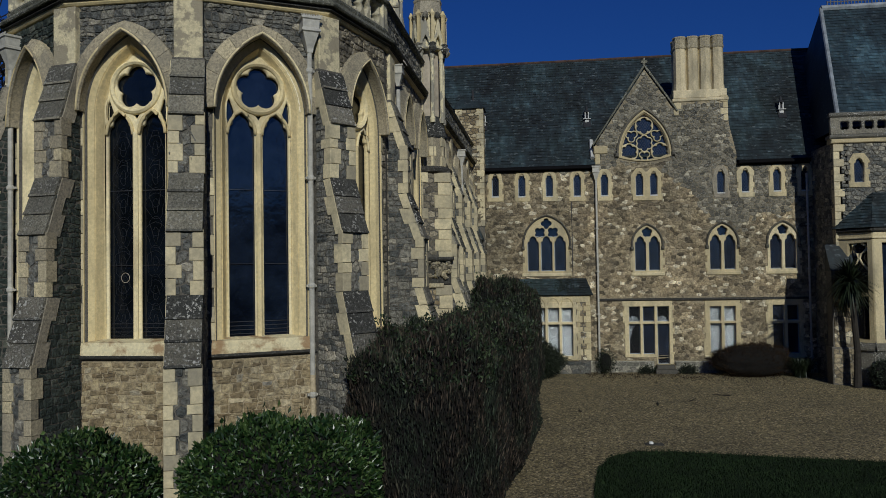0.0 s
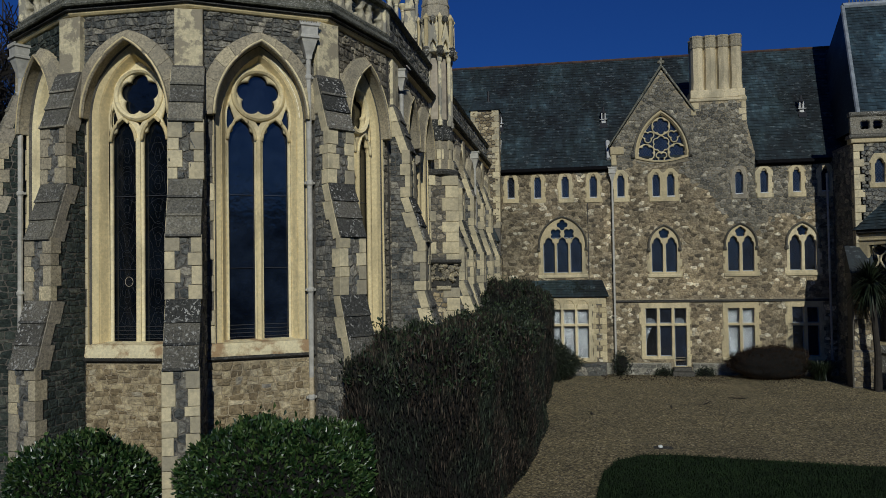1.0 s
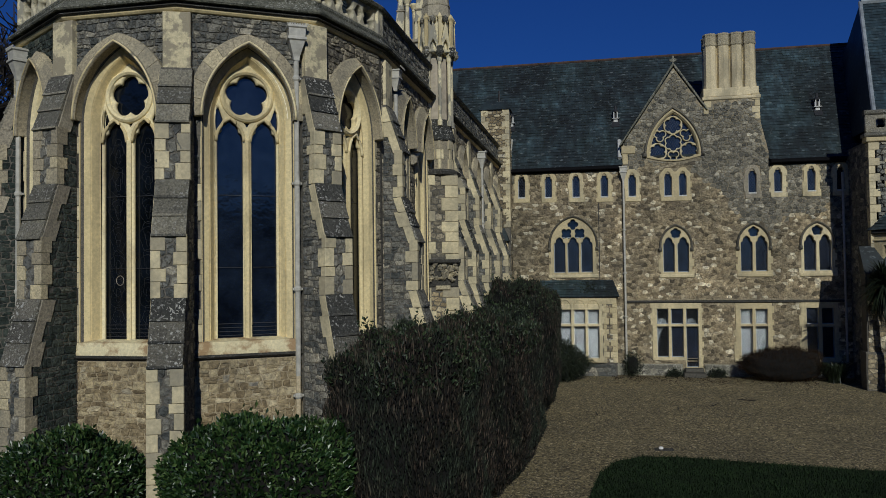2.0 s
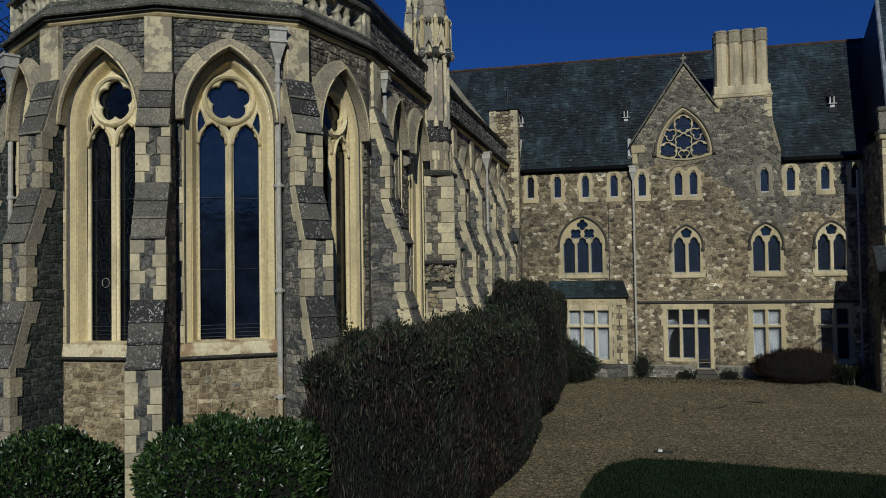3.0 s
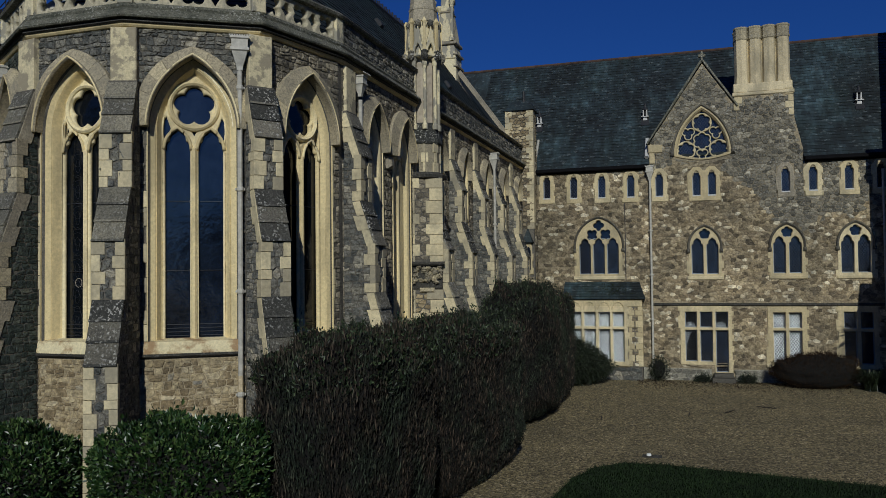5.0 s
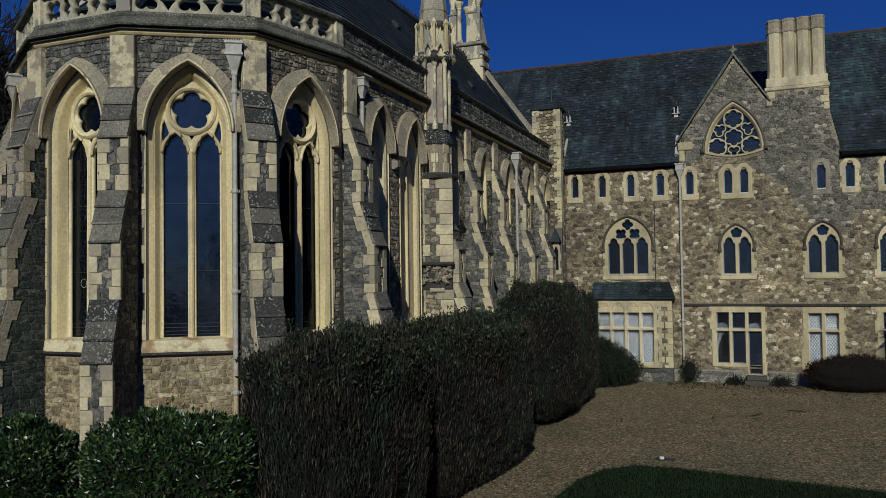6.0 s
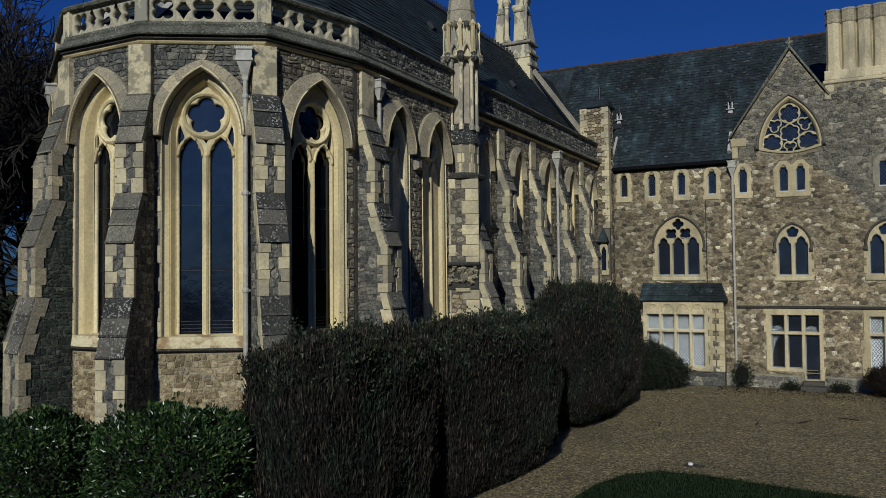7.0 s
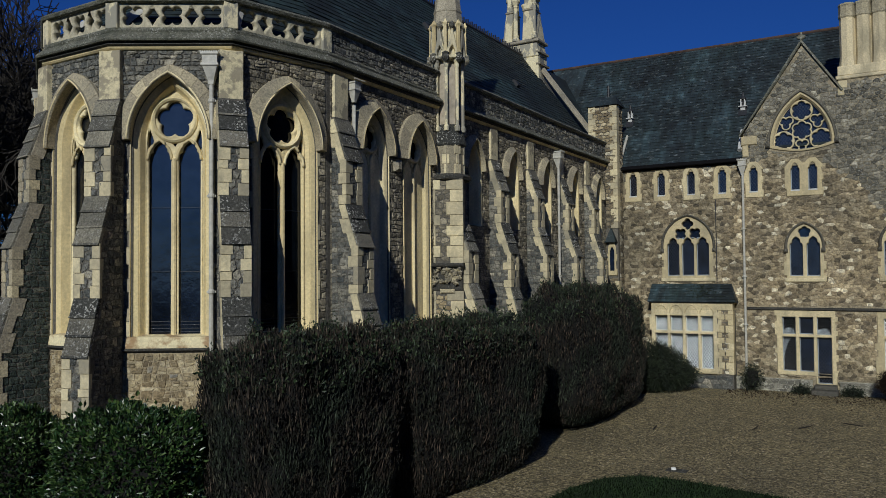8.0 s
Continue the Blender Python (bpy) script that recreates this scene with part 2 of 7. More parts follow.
M_GRAVEL = material("gravel", gravel_build)


def leaf_build(stops, rough, scale=2.0, other=None, spec=0.35):
    def build(t, p):
        base = ramp(t, piece_random(t), stops)
        if other:  # patches of another growth
            base = mix(t, ramp(t, noise_of(t, 0.9, 4.0, 0.65), [(0.46, (0, 0, 0)), (0.58, (1, 1, 1))]), base, ramp(t, piece_random(t), other))
        base = mix(t, 1.0, base, ramp(t, noise_of(t, scale, 4.0), [(0.3, (0.55, 0.55, 0.55)), (0.7, (1.3, 1.3, 1.3))]), "MULTIPLY")
        t.links.new(base, p.inputs["Base Color"])
        p.inputs["Roughness"].default_value = rough
        p.inputs["Specular IOR Level"].default_value = spec
    return build


M_LAUREL = material("laurel leaf", leaf_build([(0.0, (0.005, 0.016, 0.004)), (0.55, (0.021, 0.052, 0.013)), (1.0, (0.08, 0.125, 0.036))], 0.34, 2.0, None, 0.5))
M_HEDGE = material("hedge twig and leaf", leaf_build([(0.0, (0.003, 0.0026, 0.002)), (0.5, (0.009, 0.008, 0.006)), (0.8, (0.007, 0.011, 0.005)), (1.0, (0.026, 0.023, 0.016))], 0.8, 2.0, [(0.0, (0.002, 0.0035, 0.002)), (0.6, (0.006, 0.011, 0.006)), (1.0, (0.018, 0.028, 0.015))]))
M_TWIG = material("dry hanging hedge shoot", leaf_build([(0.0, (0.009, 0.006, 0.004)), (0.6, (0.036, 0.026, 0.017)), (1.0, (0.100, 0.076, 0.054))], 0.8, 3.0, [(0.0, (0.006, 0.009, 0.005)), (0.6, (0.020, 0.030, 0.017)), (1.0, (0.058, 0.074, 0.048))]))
M_SHOOT = material("fresh hedge shoot", leaf_build([(0.0, (0.006, 0.012, 0.005)), (0.7, (0.020, 0.036, 0.014)), (1.0, (0.07, 0.095, 0.045))], 0.5))
M_HEDGE_GREEN = material("green hedge leaf", leaf_build([(0.0, (0.006, 0.010, 0.005)), (0.7, (0.018, 0.028, 0.013)), (1.0, (0.04, 0.052, 0.028))], 0.7))
# near-black core: the shade between leaves is put into its colour
M_HEDGE_CORE = plain("hedge inner shade", (0.004, 0.0038, 0.003), 0.95)
M_GRASS = material("grass blade", leaf_build([(0.0, (0.004, 0.010, 0.003)), (0.6, (0.008, 0.022, 0.005)), (1.0, (0.03, 0.055, 0.016))], 0.9, 0.9))
M_LAWN = plain("lawn soil and grass", (0.005, 0.012, 0.003), 0.95, vary=0.6, scale=3, spec=0.05)
M_BARK = plain("bark", (0.028, 0.024, 0.019), 0.95, vary=0.4)
M_PALM = material("palm leaf", leaf_build([(0.0, (0.006, 0.010, 0.005)), (1.0, (0.022, 0.034, 0.014))], 0.55))
M_QUOIN = stone("quoin stone", [(0.0, (0.31, 0.28, 0.205)), (0.2, (0.46, 0.405, 0.27)), (0.55, (0.60, 0.52, 0.33)), (1.0, (0.72, 0.63, 0.40))], stain=(0.20, 0.19, 0.15), stain_amount=0.8, grain=14.0, depth=0.006, grit=0.45)
M_RUST = material("dry brown shrub", leaf_build([(0.0, (0.012, 0.008, 0.005)), (0.7, (0.034, 0.021, 0.012)), (1.0, (0.055, 0.038, 0.024))], 0.85, spec=0.05))

M_FLAKE = plain("flaking limewash", (0.86, 0.79, 0.58), 0.9, vary=0.08)
M_CAME = plain("lead came", (0.035, 0.038, 0.045), 0.6)

# ---- building tools ----
def thing(name, at, label, category, kind="", group=""):
    ob = new(name)
    ob.location = at
    ob.empty_display_size = 0.3
    return tagged(ob, label, category, group, kind)


def link_mesh(name, me, mat, parent=None, label=""):
    ob = new(name, me)
    if mat and not me.materials:
        me.materials.append(mat)
    if parent:
        ob.parent = parent
        if parent.data is None:
            ob.matrix_parent_inverse = Matrix.Translation(parent.location).inverted()
    if label:
        tagged(ob, label)
    return ob


def part(name, bm, mat, parent=None, label=""):
    me = bpy.data.meshes.new(name)
    bm.to_mesh(me)
    bm.free()
    return link_mesh(name, me, mat, parent, label)


def raw(name, verts, faces, mat, parent=None, label="", M=None, smooth=False):
    me = bpy.data.meshes.new(name)
    me.from_pydata([tuple(v) for v in verts], [], faces)
    if M is not None:
        me.transform(M)
    if smooth:
        me.shade_smooth()
    return link_mesh(name, me, mat, parent, label)


def frame_of(a, b):
    """Local x along the wall from a to b (to the right, seen from outside), local y up, local z outwards."""
    u = Vector((b[0] - a[0], b[1] - a[1], 0)).normalized()
    n = Vector((u.y, -u.x, 0))
    m = Matrix((u, (0, 0, 1), n)).transposed().to_4x4()
    m.translation = (a[0], a[1], 0)
    return m


def box_vf(x0, x1, y0, y1, z0, z1, c=0.0):
    """A box whose outer (local z1) edges have a chamfer c."""
    v = [(x0, y0, z0), (x1, y0, z0), (x1, y1, z0), (x0, y1, z0), (x0, y0, z1 - c), (x1, y0, z1 - c), (x1, y1, z1 - c), (x0, y1, z1 - c)]
    f = [(3, 2, 1, 0), (0, 1, 5, 4), (1, 2, 6, 5), (2, 3, 7, 6), (3, 0, 4, 7)]
    if c:
        v += [(x0 + c, y0 + c, z1), (x1 - c, y0 + c, z1), (x1 - c, y1 - c, z1), (x0 + c, y1 - c, z1)]
        f += [(4, 5, 9, 8), (5, 6, 10, 9), (6, 7, 11, 10), (7, 4, 8, 11), (8, 9, 10, 11)]
    else:
        f.append((4, 5, 6, 7))
    return v, f


def boxes(name, rows, mat, parent, M=None, c=0.006, label=""):
    vs, fs = [], []
    for r in rows:
        v, f = box_vf(*r, c)
        k = len(vs)
        vs += v
        fs += [tuple(i + k for i in q) for q in f]
    return raw(name, vs, fs, mat, parent, label, M)


def plate(name, loops, thick, mat, parent, M, bevel=0.0, label="", front=0.0):
    """A plate with holes in the local xy plane, its front at local z = front."""
    cu = bpy.data.curves.new("plate", "CURVE")
    cu.dimensions, cu.fill_mode = "2D", "BOTH"
    cu.extrude, cu.bevel_depth, cu.bevel_resolution, cu.offset = thick / 2 - bevel, bevel, 0, -bevel
    for loop in loops:
        s = cu.splines.new("POLY")
        s.points.add(len(loop) - 1)
        for p, (x, y) in zip(s.points, loop):
            p.co = (x, y, 0, 1)
        s.use_cyclic_u = True
    ob = bpy.data.objects.new("plate", cu)
    me = bpy.data.meshes.new_from_object(ob)
    me.name = name
    bpy.data.objects.remove(ob)
    bpy.data.curves.remove(cu)
    me.transform(M @ Matrix.Translation((0, 0, front - thick / 2)))
    me.materials.clear()
    bm = bmesh.new()
    bm.from_mesh(me)
    bmesh.ops.remove_doubles(bm, verts=bm.verts, dist=0.0004)
    bm.to_mesh(me)
    bm.free()
    return link_mesh(name, me, mat, parent, label)


class Arch:
    """A pointed arch: half span a, springing at height zs, rise h, about x = cx."""

    def __init__(self, cx, a, zs, h):
        self.cx, self.a, self.zs = cx, a, zs
        self.R = (a * a + h * h) / (2 * a)
        self.k = self.R - a

    def rise(self, d=0.0):
        r = self.R - d
        return math.sqrt(max(r * r - self.k * self.k, 0.0))

    def loop(self, z0, d=0.0, n=10):
        r = self.R - d
        top = math.acos(min(1.0, self.k / r))
        right = [(self.cx - self.k + r * math.cos(top * i / n), self.zs + r * math.sin(top * i / n)) for i in range(n + 1)]
        left = [(2 * self.cx - x, z) for x, z in reversed(right[:-1])]
        return [(self.cx - self.a + d, z0), (self.cx + self.a - d, z0)] + right[0:] + left

    def inside(self, x, z, z0, d=0.0):
        if z < z0:
            return False
        if z <= self.zs:
            return abs(x - self.cx) < self.a - d
        return math.hypot(abs(x - self.cx) + self.k, z - self.zs) < self.R - d

    def push(self, x, z, z0, d=0.0):
        """Moves a point that lies inside the opening out to its edge."""
        if not self.inside(x, z, z0, d):
            return x, z
        s = 1 if x >= self.cx else -1
        if z <= self.zs:
            return self.cx + s * (self.a - d), z
        ax, az = abs(x - self.cx) + self.k, z - self.zs
        f = (self.R - d) / max(math.hypot(ax, az), 1e-6)
        return self.cx + s * (ax * f - self.k), self.zs + az * f


def loft(name, rings, mat, parent, M, label="", closed=True):
    """rings: lists of (x, y, z) of equal length, joined one to the next."""
    n = len(rings[0])
    verts = [p for r in rings for p in r]
    faces = []
    for i in range(len(rings) - 1):
        for j in range(n if closed else n - 1):
            a, b = i * n + j, i * n + (j + 1) % n
            faces.append((a, b, b + n, a + n))
    return raw(name, verts, faces, mat, parent, label, M)


def foil(cx, cy, lobes, q, s, turn=90.0, n=60):
    """The outline of a foil: lobes of radius s, set q from the middle."""
    out = []
    for i in range(n):
        th = 2 * math.pi * i / n
        best = 0.02
        for k in range(lobes):
            dl = th - radians(turn) - 2 * math.pi * k / lobes
            disc = s * s - (q * math.sin(dl)) ** 2
            if disc > 0:
                best = max(best, q * math.cos(dl) + math.sqrt(disc))
        out.append((cx + best * math.cos(th), cy + best * math.sin(th)))
    return out


def cusped(cx, w, z0, zs, h, cusp=0.28, n=26):
    """A light of half width w with a cusped (trefoil) pointed head."""
    ar = Arch(cx, w, zs, h)
    pts = []
    for i in range(n + 1):
        th = math.pi * i / n
        lo, hi = 0.0, 3 * (w + h)
        for _ in range(26):
            m = (lo + hi) / 2
            if ar.inside(cx + m * math.cos(th), zs + 0.001 + m * math.sin(th), zs - 1):
                lo = m
            else:
                hi = m
        dip = max(math.exp(-((math.degrees(th) - c) / 9.0) ** 2) for c in (48, 132))
        r = lo * (1 - cusp * dip)
        pts.append((cx + r * math.cos(th), zs + r * math.sin(th)))
    return [(cx - w, z0), (cx + w, z0)] + pts[1:-1]


def clip_poly(poly, px, py, nx, ny):
    out = []
    n = len(poly)
    for i in range(n):
        ax, ay = poly[i]
        bx, by = poly[(i + 1) % n]
        da, db = (ax - px) * nx + (ay - py) * ny, (bx - px) * nx + (by - py) * ny
        if da <= 0:
            out.append((ax, ay))
        if (da < 0 < db) or (db < 0 < da):
            f = da / (da - db)
            out.append((ax + (bx - ax) * f, ay + (by - ay) * f))
    return out


def cells(x0, x1, y0, y1, cw, ch, seed, jitter=0.34):
    """Irregular rubble: the cells of jittered points laid in broken courses, clipped to a rectangle."""
    rnd = random.Random(seed)
    nx, ny = max(1, round((x1 - x0) / cw)), max(1, round((y1 - y0) / ch))
    sx, sy = (x1 - x0) / nx, (y1 - y0) / ny
    k = sx / sy
    grid = {}
    for j in range(-2, ny + 2):
        for i in range(-2, nx + 2):
            if rnd.random() < 0.07 and 0 <= i < nx and 0 <= j < ny:
                continue
            grid[i, j] = (x0 + (i + 0.5 + 0.5 * (j % 2) - 0.25 + rnd.uniform(-jitter, jitter)) * sx, (y0 + (j + 0.5 + rnd.uniform(-jitter, jitter) * 0.8) * sy) * k)
    out = []
    for (i, j), (px, py) in grid.items():
        if not (-1 <= i <= nx and -1 <= j <= ny):
            continue
        poly = [(px - 2 * sx, py - 2 * sx), (px + 2 * sx, py - 2 * sx), (px + 2 * sx, py + 2 * sx), (px - 2 * sx, py + 2 * sx)]
        for dj in range(-2, 3):
            for di in range(-2, 3):
                q = grid.get((i + di, j + dj))
                if q and (di or dj):
                    poly = clip_poly(poly, (px + q[0]) / 2, (py + q[1]) / 2, q[0] - px, q[1] - py)
        poly = [(x, y / k) for x, y in poly]
        for edge in ((x0, 0, -1, 0), (x1, 0, 1, 0), (0, y0, 0, -1), (0, y1, 0, 1)):
            poly = clip_poly(poly, *edge) if len(poly) > 2 else poly
        if len(poly) > 2:
            out.append(poly)
    return out


def courses(x0, x1, y0, y1, cw, ch, seed, jitter=0.3):
    """Squared rubble: uneven wavy courses cut into blocks of uneven length with knocked-off corners."""
    rnd = random.Random(seed)
    lines, y = [y0], y0
    while y < y1 - 0.5 * ch:
        y += ch * rnd.uniform(0.62, 1.45)
        lines.append(min(y, y1))
    lines[-1] = y1
    wob = jitter * ch * 0.9

    def bed(x, j):
        if j in (0, len(lines) - 1):
            return lines[j]
        return lines[j] + wob * noise.noise(Vector((x * 4.1, j * 3.7 + seed, 0.3))) + 0.35 * wob * noise.noise(Vector((x * 13, j * 5.1, seed)))

    out = []

    def block(xa, xb, xc, xd, low, high):
        """Ends xa, xb below and xd, xc above, between two beds."""
        k = min(0.024, 0.16 * abs(xb - xa), 0.2 * ch)
        p = [(xa + k * rnd.random(), low(xa)), (xb - k * rnd.random(), low(xb)), (xb, low(xb) + k), (xc, high(xc) - k), (xc - k * rnd.random(), high(xc)), ((xc + xd) / 2, high((xc + xd) / 2)), (xd + k, high(xd)), (xd, high(xd) - k), (xa, low(xa) + k)]
        if xb - xa > 0.03 and xc - xd > 0.03:
            out.append(p)

    for j in range(len(lines) - 1):
        x, lean0 = x0, 0.0
        while x < x1 - 0.02:
            w = cw * rnd.choice((0.55, 0.75, 0.9, 1.0, 1.15, 1.4, 1.75)) * rnd.uniform(0.85, 1.15)
            xe = x1 if x + w > x1 - 0.35 * cw else x + w
            lean1 = 0.0 if xe == x1 else rnd.uniform(-1, 1) * jitter * 0.12 * cw * 2
            if rnd.random() < 0.2 and lines[j + 1] - lines[j] > 0.9 * ch:  # two thin stones, one on the other
                f = rnd.uniform(0.38, 0.62)
                between = lambda q: bed(q, j) * (1 - f) + bed(q, j + 1) * f
                block(x + lean0, xe + lean1, xe + lean1 * (1 - 2 * f), x + lean0 * (1 - 2 * f), lambda q: bed(q, j), between)
                block(x + lean0 * (1 - 2 * f), xe + lean1 * (1 - 2 * f), xe - lean1, x - lean0, between, lambda q: bed(q, j + 1))
            else:
                block(x + lean0, xe + lean1, xe - lean1, x - lean0, lambda q: bed(q, j), lambda q: bed(q, j + 1))
            x, lean0 = xe, lean1
    return out


def area_mid(poly):
    a = cx = cy = 0.0
    for (x0, y0), (x1, y1) in zip(poly, poly[1:] + poly[:1]):
        c = x0 * y1 - x1 * y0
        a, cx, cy = a + c, cx + (x0 + x1) * c, cy + (y0 + y1) * c
    return (abs(a) / 2, cx / (3 * a), cy / (3 * a)) if abs(a) > 1e-9 else (0, 0, 0)


def stone_vf(poly, joint, h, rnd, soft_edge=0.02):
    _, mx, my = area_mid(poly)
    lo, hi = [], []
    for x, y in poly:
        d = max(math.hypot(x - mx, y - my), 1e-4)
        f, g = max(0.2, 1 - joint / d), max(0.15, 1 - (joint + soft_edge) / d)
        lo.append((mx + (x - mx) * f, my + (y - my) * f, -0.01))
        hi.append((mx + (x - mx) * g, my + (y - my) * g, h * rnd.uniform(0.55, 1.3)))
    n = len(poly)
    if soft_edge < 0.02:  # a domed face
        top = h * rnd.uniform(0.95, 1.45)
        return lo + hi + [(mx, my, top)], [(n + i, n + (i + 1) % n, 2 * n) for i in range(n)] + [(i, (i + 1) % n, n + (i + 1) % n, n + i) for i in range(n)]
    return lo + hi, [tuple(range(n, 2 * n))] + [(i, (i + 1) % n, n + (i + 1) % n, n + i) for i in range(n)]


def rubble(M, region, cw, ch, seed, mat, parent, keep=None, push=None, joint=0.008, h=0.03, limit=200, near=None, name="stone", jitter=0.34, coursed=False, domed=False):
    """Stones over a wall: up to `limit` as pieces of their own (those lowest by `near`), the rest in one mesh."""
    rnd = random.Random(seed + 1)
    polys = []
    for poly in (courses if coursed else cells)(*region, cw, ch, seed, jitter):
        if push:
            poly = [push(x, y) for x, y in poly]
        a, mx, my = area_mid(poly)
        if a > 0.004 and (keep is None or keep(mx, my)):
            polys.append((near(mx, my) if near else 0, poly))
    if near:
        polys.sort(key=lambda r: r[0])
    rest_v, rest_f = [], []
    for i, (_, poly) in enumerate(polys):
        v, f = stone_vf(poly, joint, h * rnd.uniform(0.6, 1.3), rnd, 0.014 if coursed or domed else 0.02)
        if i < limit:
            raw(name, v, f, mat, parent, "", M)
        else:
            k = len(rest_v)
            rest_v += v
            rest_f += [tuple(q + k for q in g) for g in f]
    if rest_v:
        tagged(raw("stonework", rest_v, rest_f, mat, parent, "", M), kind="stuff")


def lattice(x0, x1, y0, y1, step, w, z):
    """Strips of lead in a diamond lattice, clipped to a rectangle."""
    vs, fs = [], []
    slope = 1.45
    for sgn in (1, -1):
        c = y0 - slope * (x1 - x0)
        lim = y1 + slope * (x1 - x0)
        while c < lim:
            xa, xb = x0, x1
            ya, yb = (c, c + slope * (x1 - x0)) if sgn > 0 else (c + slope * (x1 - x0), c)
            lo, hi = 0.0, 1.0
            dy = yb - ya
            t0, t1 = sorted(((y0 - ya) / dy, (y1 - ya) / dy))
            lo, hi = max(lo, t0), min(hi, t1)
            if hi - lo > 0.02:
                ax, ay, bx, by = xa + (xb - xa) * lo, ya + dy * lo, xa + (xb - xa) * hi, ya + dy * hi
                L = math.hypot(bx - ax, by - ay)
                ox, oy = -(by - ay) / L * w / 2, (bx - ax) / L * w / 2
                k = len(vs)
                vs += [(ax - ox, ay - oy, z), (bx - ox, by - oy, z), (bx + ox, by + oy, z), (ax + ox, ay + oy, z), ((ax + bx) / 2, (ay + by) / 2, z + 0.004)]
                fs += [(k, k + 1, k + 4), (k + 1, k + 2, k + 4), (k + 2, k + 3, k + 4), (k + 3, k, k + 4)]
            c += step * slope
    return vs, fs


def tube(points, radii, sides=8, cap=True):
    """Rings round a line of points: verts, faces."""
    vs, fs = [], []
    n = len(points)
    for i, p in enumerate(points):
        d = (Vector(points[min(i + 1, n - 1)]) - Vector(points[max(i - 1, 0)])).normalized()
        a = d.orthogonal().normalized() if abs(d.z) < 0.99 else Vector((1, 0, 0))
        b = d.cross(a).normalized()
        for k in range(sides):
            th = 2 * math.pi * k / sides
            vs.append(Vector(p) + (a * math.cos(th) + b * math.sin(th)) * radii[i])
    for i in range(n - 1):
        for k in range(sides):
            a, b = i * sides + k, i * sides + (k + 1) % sides
            fs.append((a, b, b + sides, a + sides))
    if cap:
        fs += [tuple(reversed(range(sides))), tuple(range((n - 1) * sides, n * sides))]
    return vs, fs


def prism(cx, cy, sides, rows, turn=0.0):
    """A stacked prism: rows of (z, radius). verts, faces."""
    vs, fs = [], []
    for z, r in rows:
        for k in range(sides):
            th = radians(turn) + 2 * math.pi * k / sides
            vs.append((cx + r * math.cos(th), cy + r * math.sin(th), z))
    for i in range(len(rows) - 1):
        for k in range(sides):
            a, b = i * sides + k, i * sides + (k + 1) % sides
            fs.append((a, b, b + sides, a + sides))
    fs += [tuple(reversed(range(sides))), tuple(range((len(rows) - 1) * sides, len(rows) * sides))]
    return vs, fs


def sweep(name, path, section, mat, parent, label="", closed=False):
    """Sweeps a section of (out, z) along a plan path of (x, y); out is to the right of the way."""
    n = len(path)
    rings = []
    for i, p in enumerate(path):
        p = Vector(p)
        dirs = []
        if i > 0:
            dirs.append((p - Vector(path[i - 1])).normalized())
        if i < n - 1:
            dirs.append((Vector(path[i + 1]) - p).normalized())
        nn = sum(((Vector((d.y, -d.x))) for d in dirs), Vector((0, 0))).normalized()
        f = 1 / max(0.3, nn.dot(Vector((dirs[0].y, -dirs[0].x))))
        rings.append([(p.x + nn.x * o * f, p.y + nn.y * o * f, z) for o, z in section])
    ob = loft(name, rings, mat, parent, None, label)
    return ob


def facing(x, y, n):
    """A frame at (x, y) whose local z points along the plan direction n, local y up."""
    v = Vector((n[0], n[1], 0)).normalized()
    m = Matrix((Vector((-v.y, v.x, 0)), (0, 0, 1), v)).transposed().to_4x4()
    m.translation = (x, y, 0)
    return m

# ---- ground ----
def ground_sheet():
    vs, fs = [], []
    xs = [-300, -120, -60, -30] + [-20 + 2 * i for i in range(21)] + [30, 60, 120, 300]
    ys = [-300, -120, -60, -30] + [-10 + 2 * i for i in range(26)] + [50, 70, 120, 300]
    for y in ys:
        for x in xs:
            vs.append((x, y, 0.22 * min(1.0, max(0.0, (y - 24) / 11))))
    w = len(xs)
    for j in range(len(ys) - 1):
        for i in range(w - 1):
            k = j * w + i
            fs.append((k, k + 1, k + 1 + w, k + w))
    return tagged(raw("ground", vs, fs, M_GRAVEL, None, "", None, True), "brown gravel forecourt with a slight rise to the house", "gravel ground", kind="structure")


ground_sheet()

# ---- chapel ----
XA, Z_WALL, RIDGE = -7.06, 9.46, 14.7
CORNERS = [(-10.76, 15.8), (-10.18, 13.5), (-8.16, 12.24), (-5.96, 12.24), (-3.94, 13.5), (-3.36, 15.8)]
XS = -3.36  # the south wall's face
chapel = thing("chapel", (XA, 24, 0), "Gothic chapel of dark ragstone and cream dressings with a polygonal apse", "chapel")
PLATE_BACK = 0.72


M_HOOD = stone("lichened hood stone", [(0.0, (0.31, 0.275, 0.20)), (0.55, (0.42, 0.37, 0.26)), (0.85, (0.49, 0.43, 0.29)), (1.0, (0.66, 0.57, 0.36))], stain=(0.16, 0.155, 0.125), stain_amount=0.6, grain=24.0, depth=0.008)


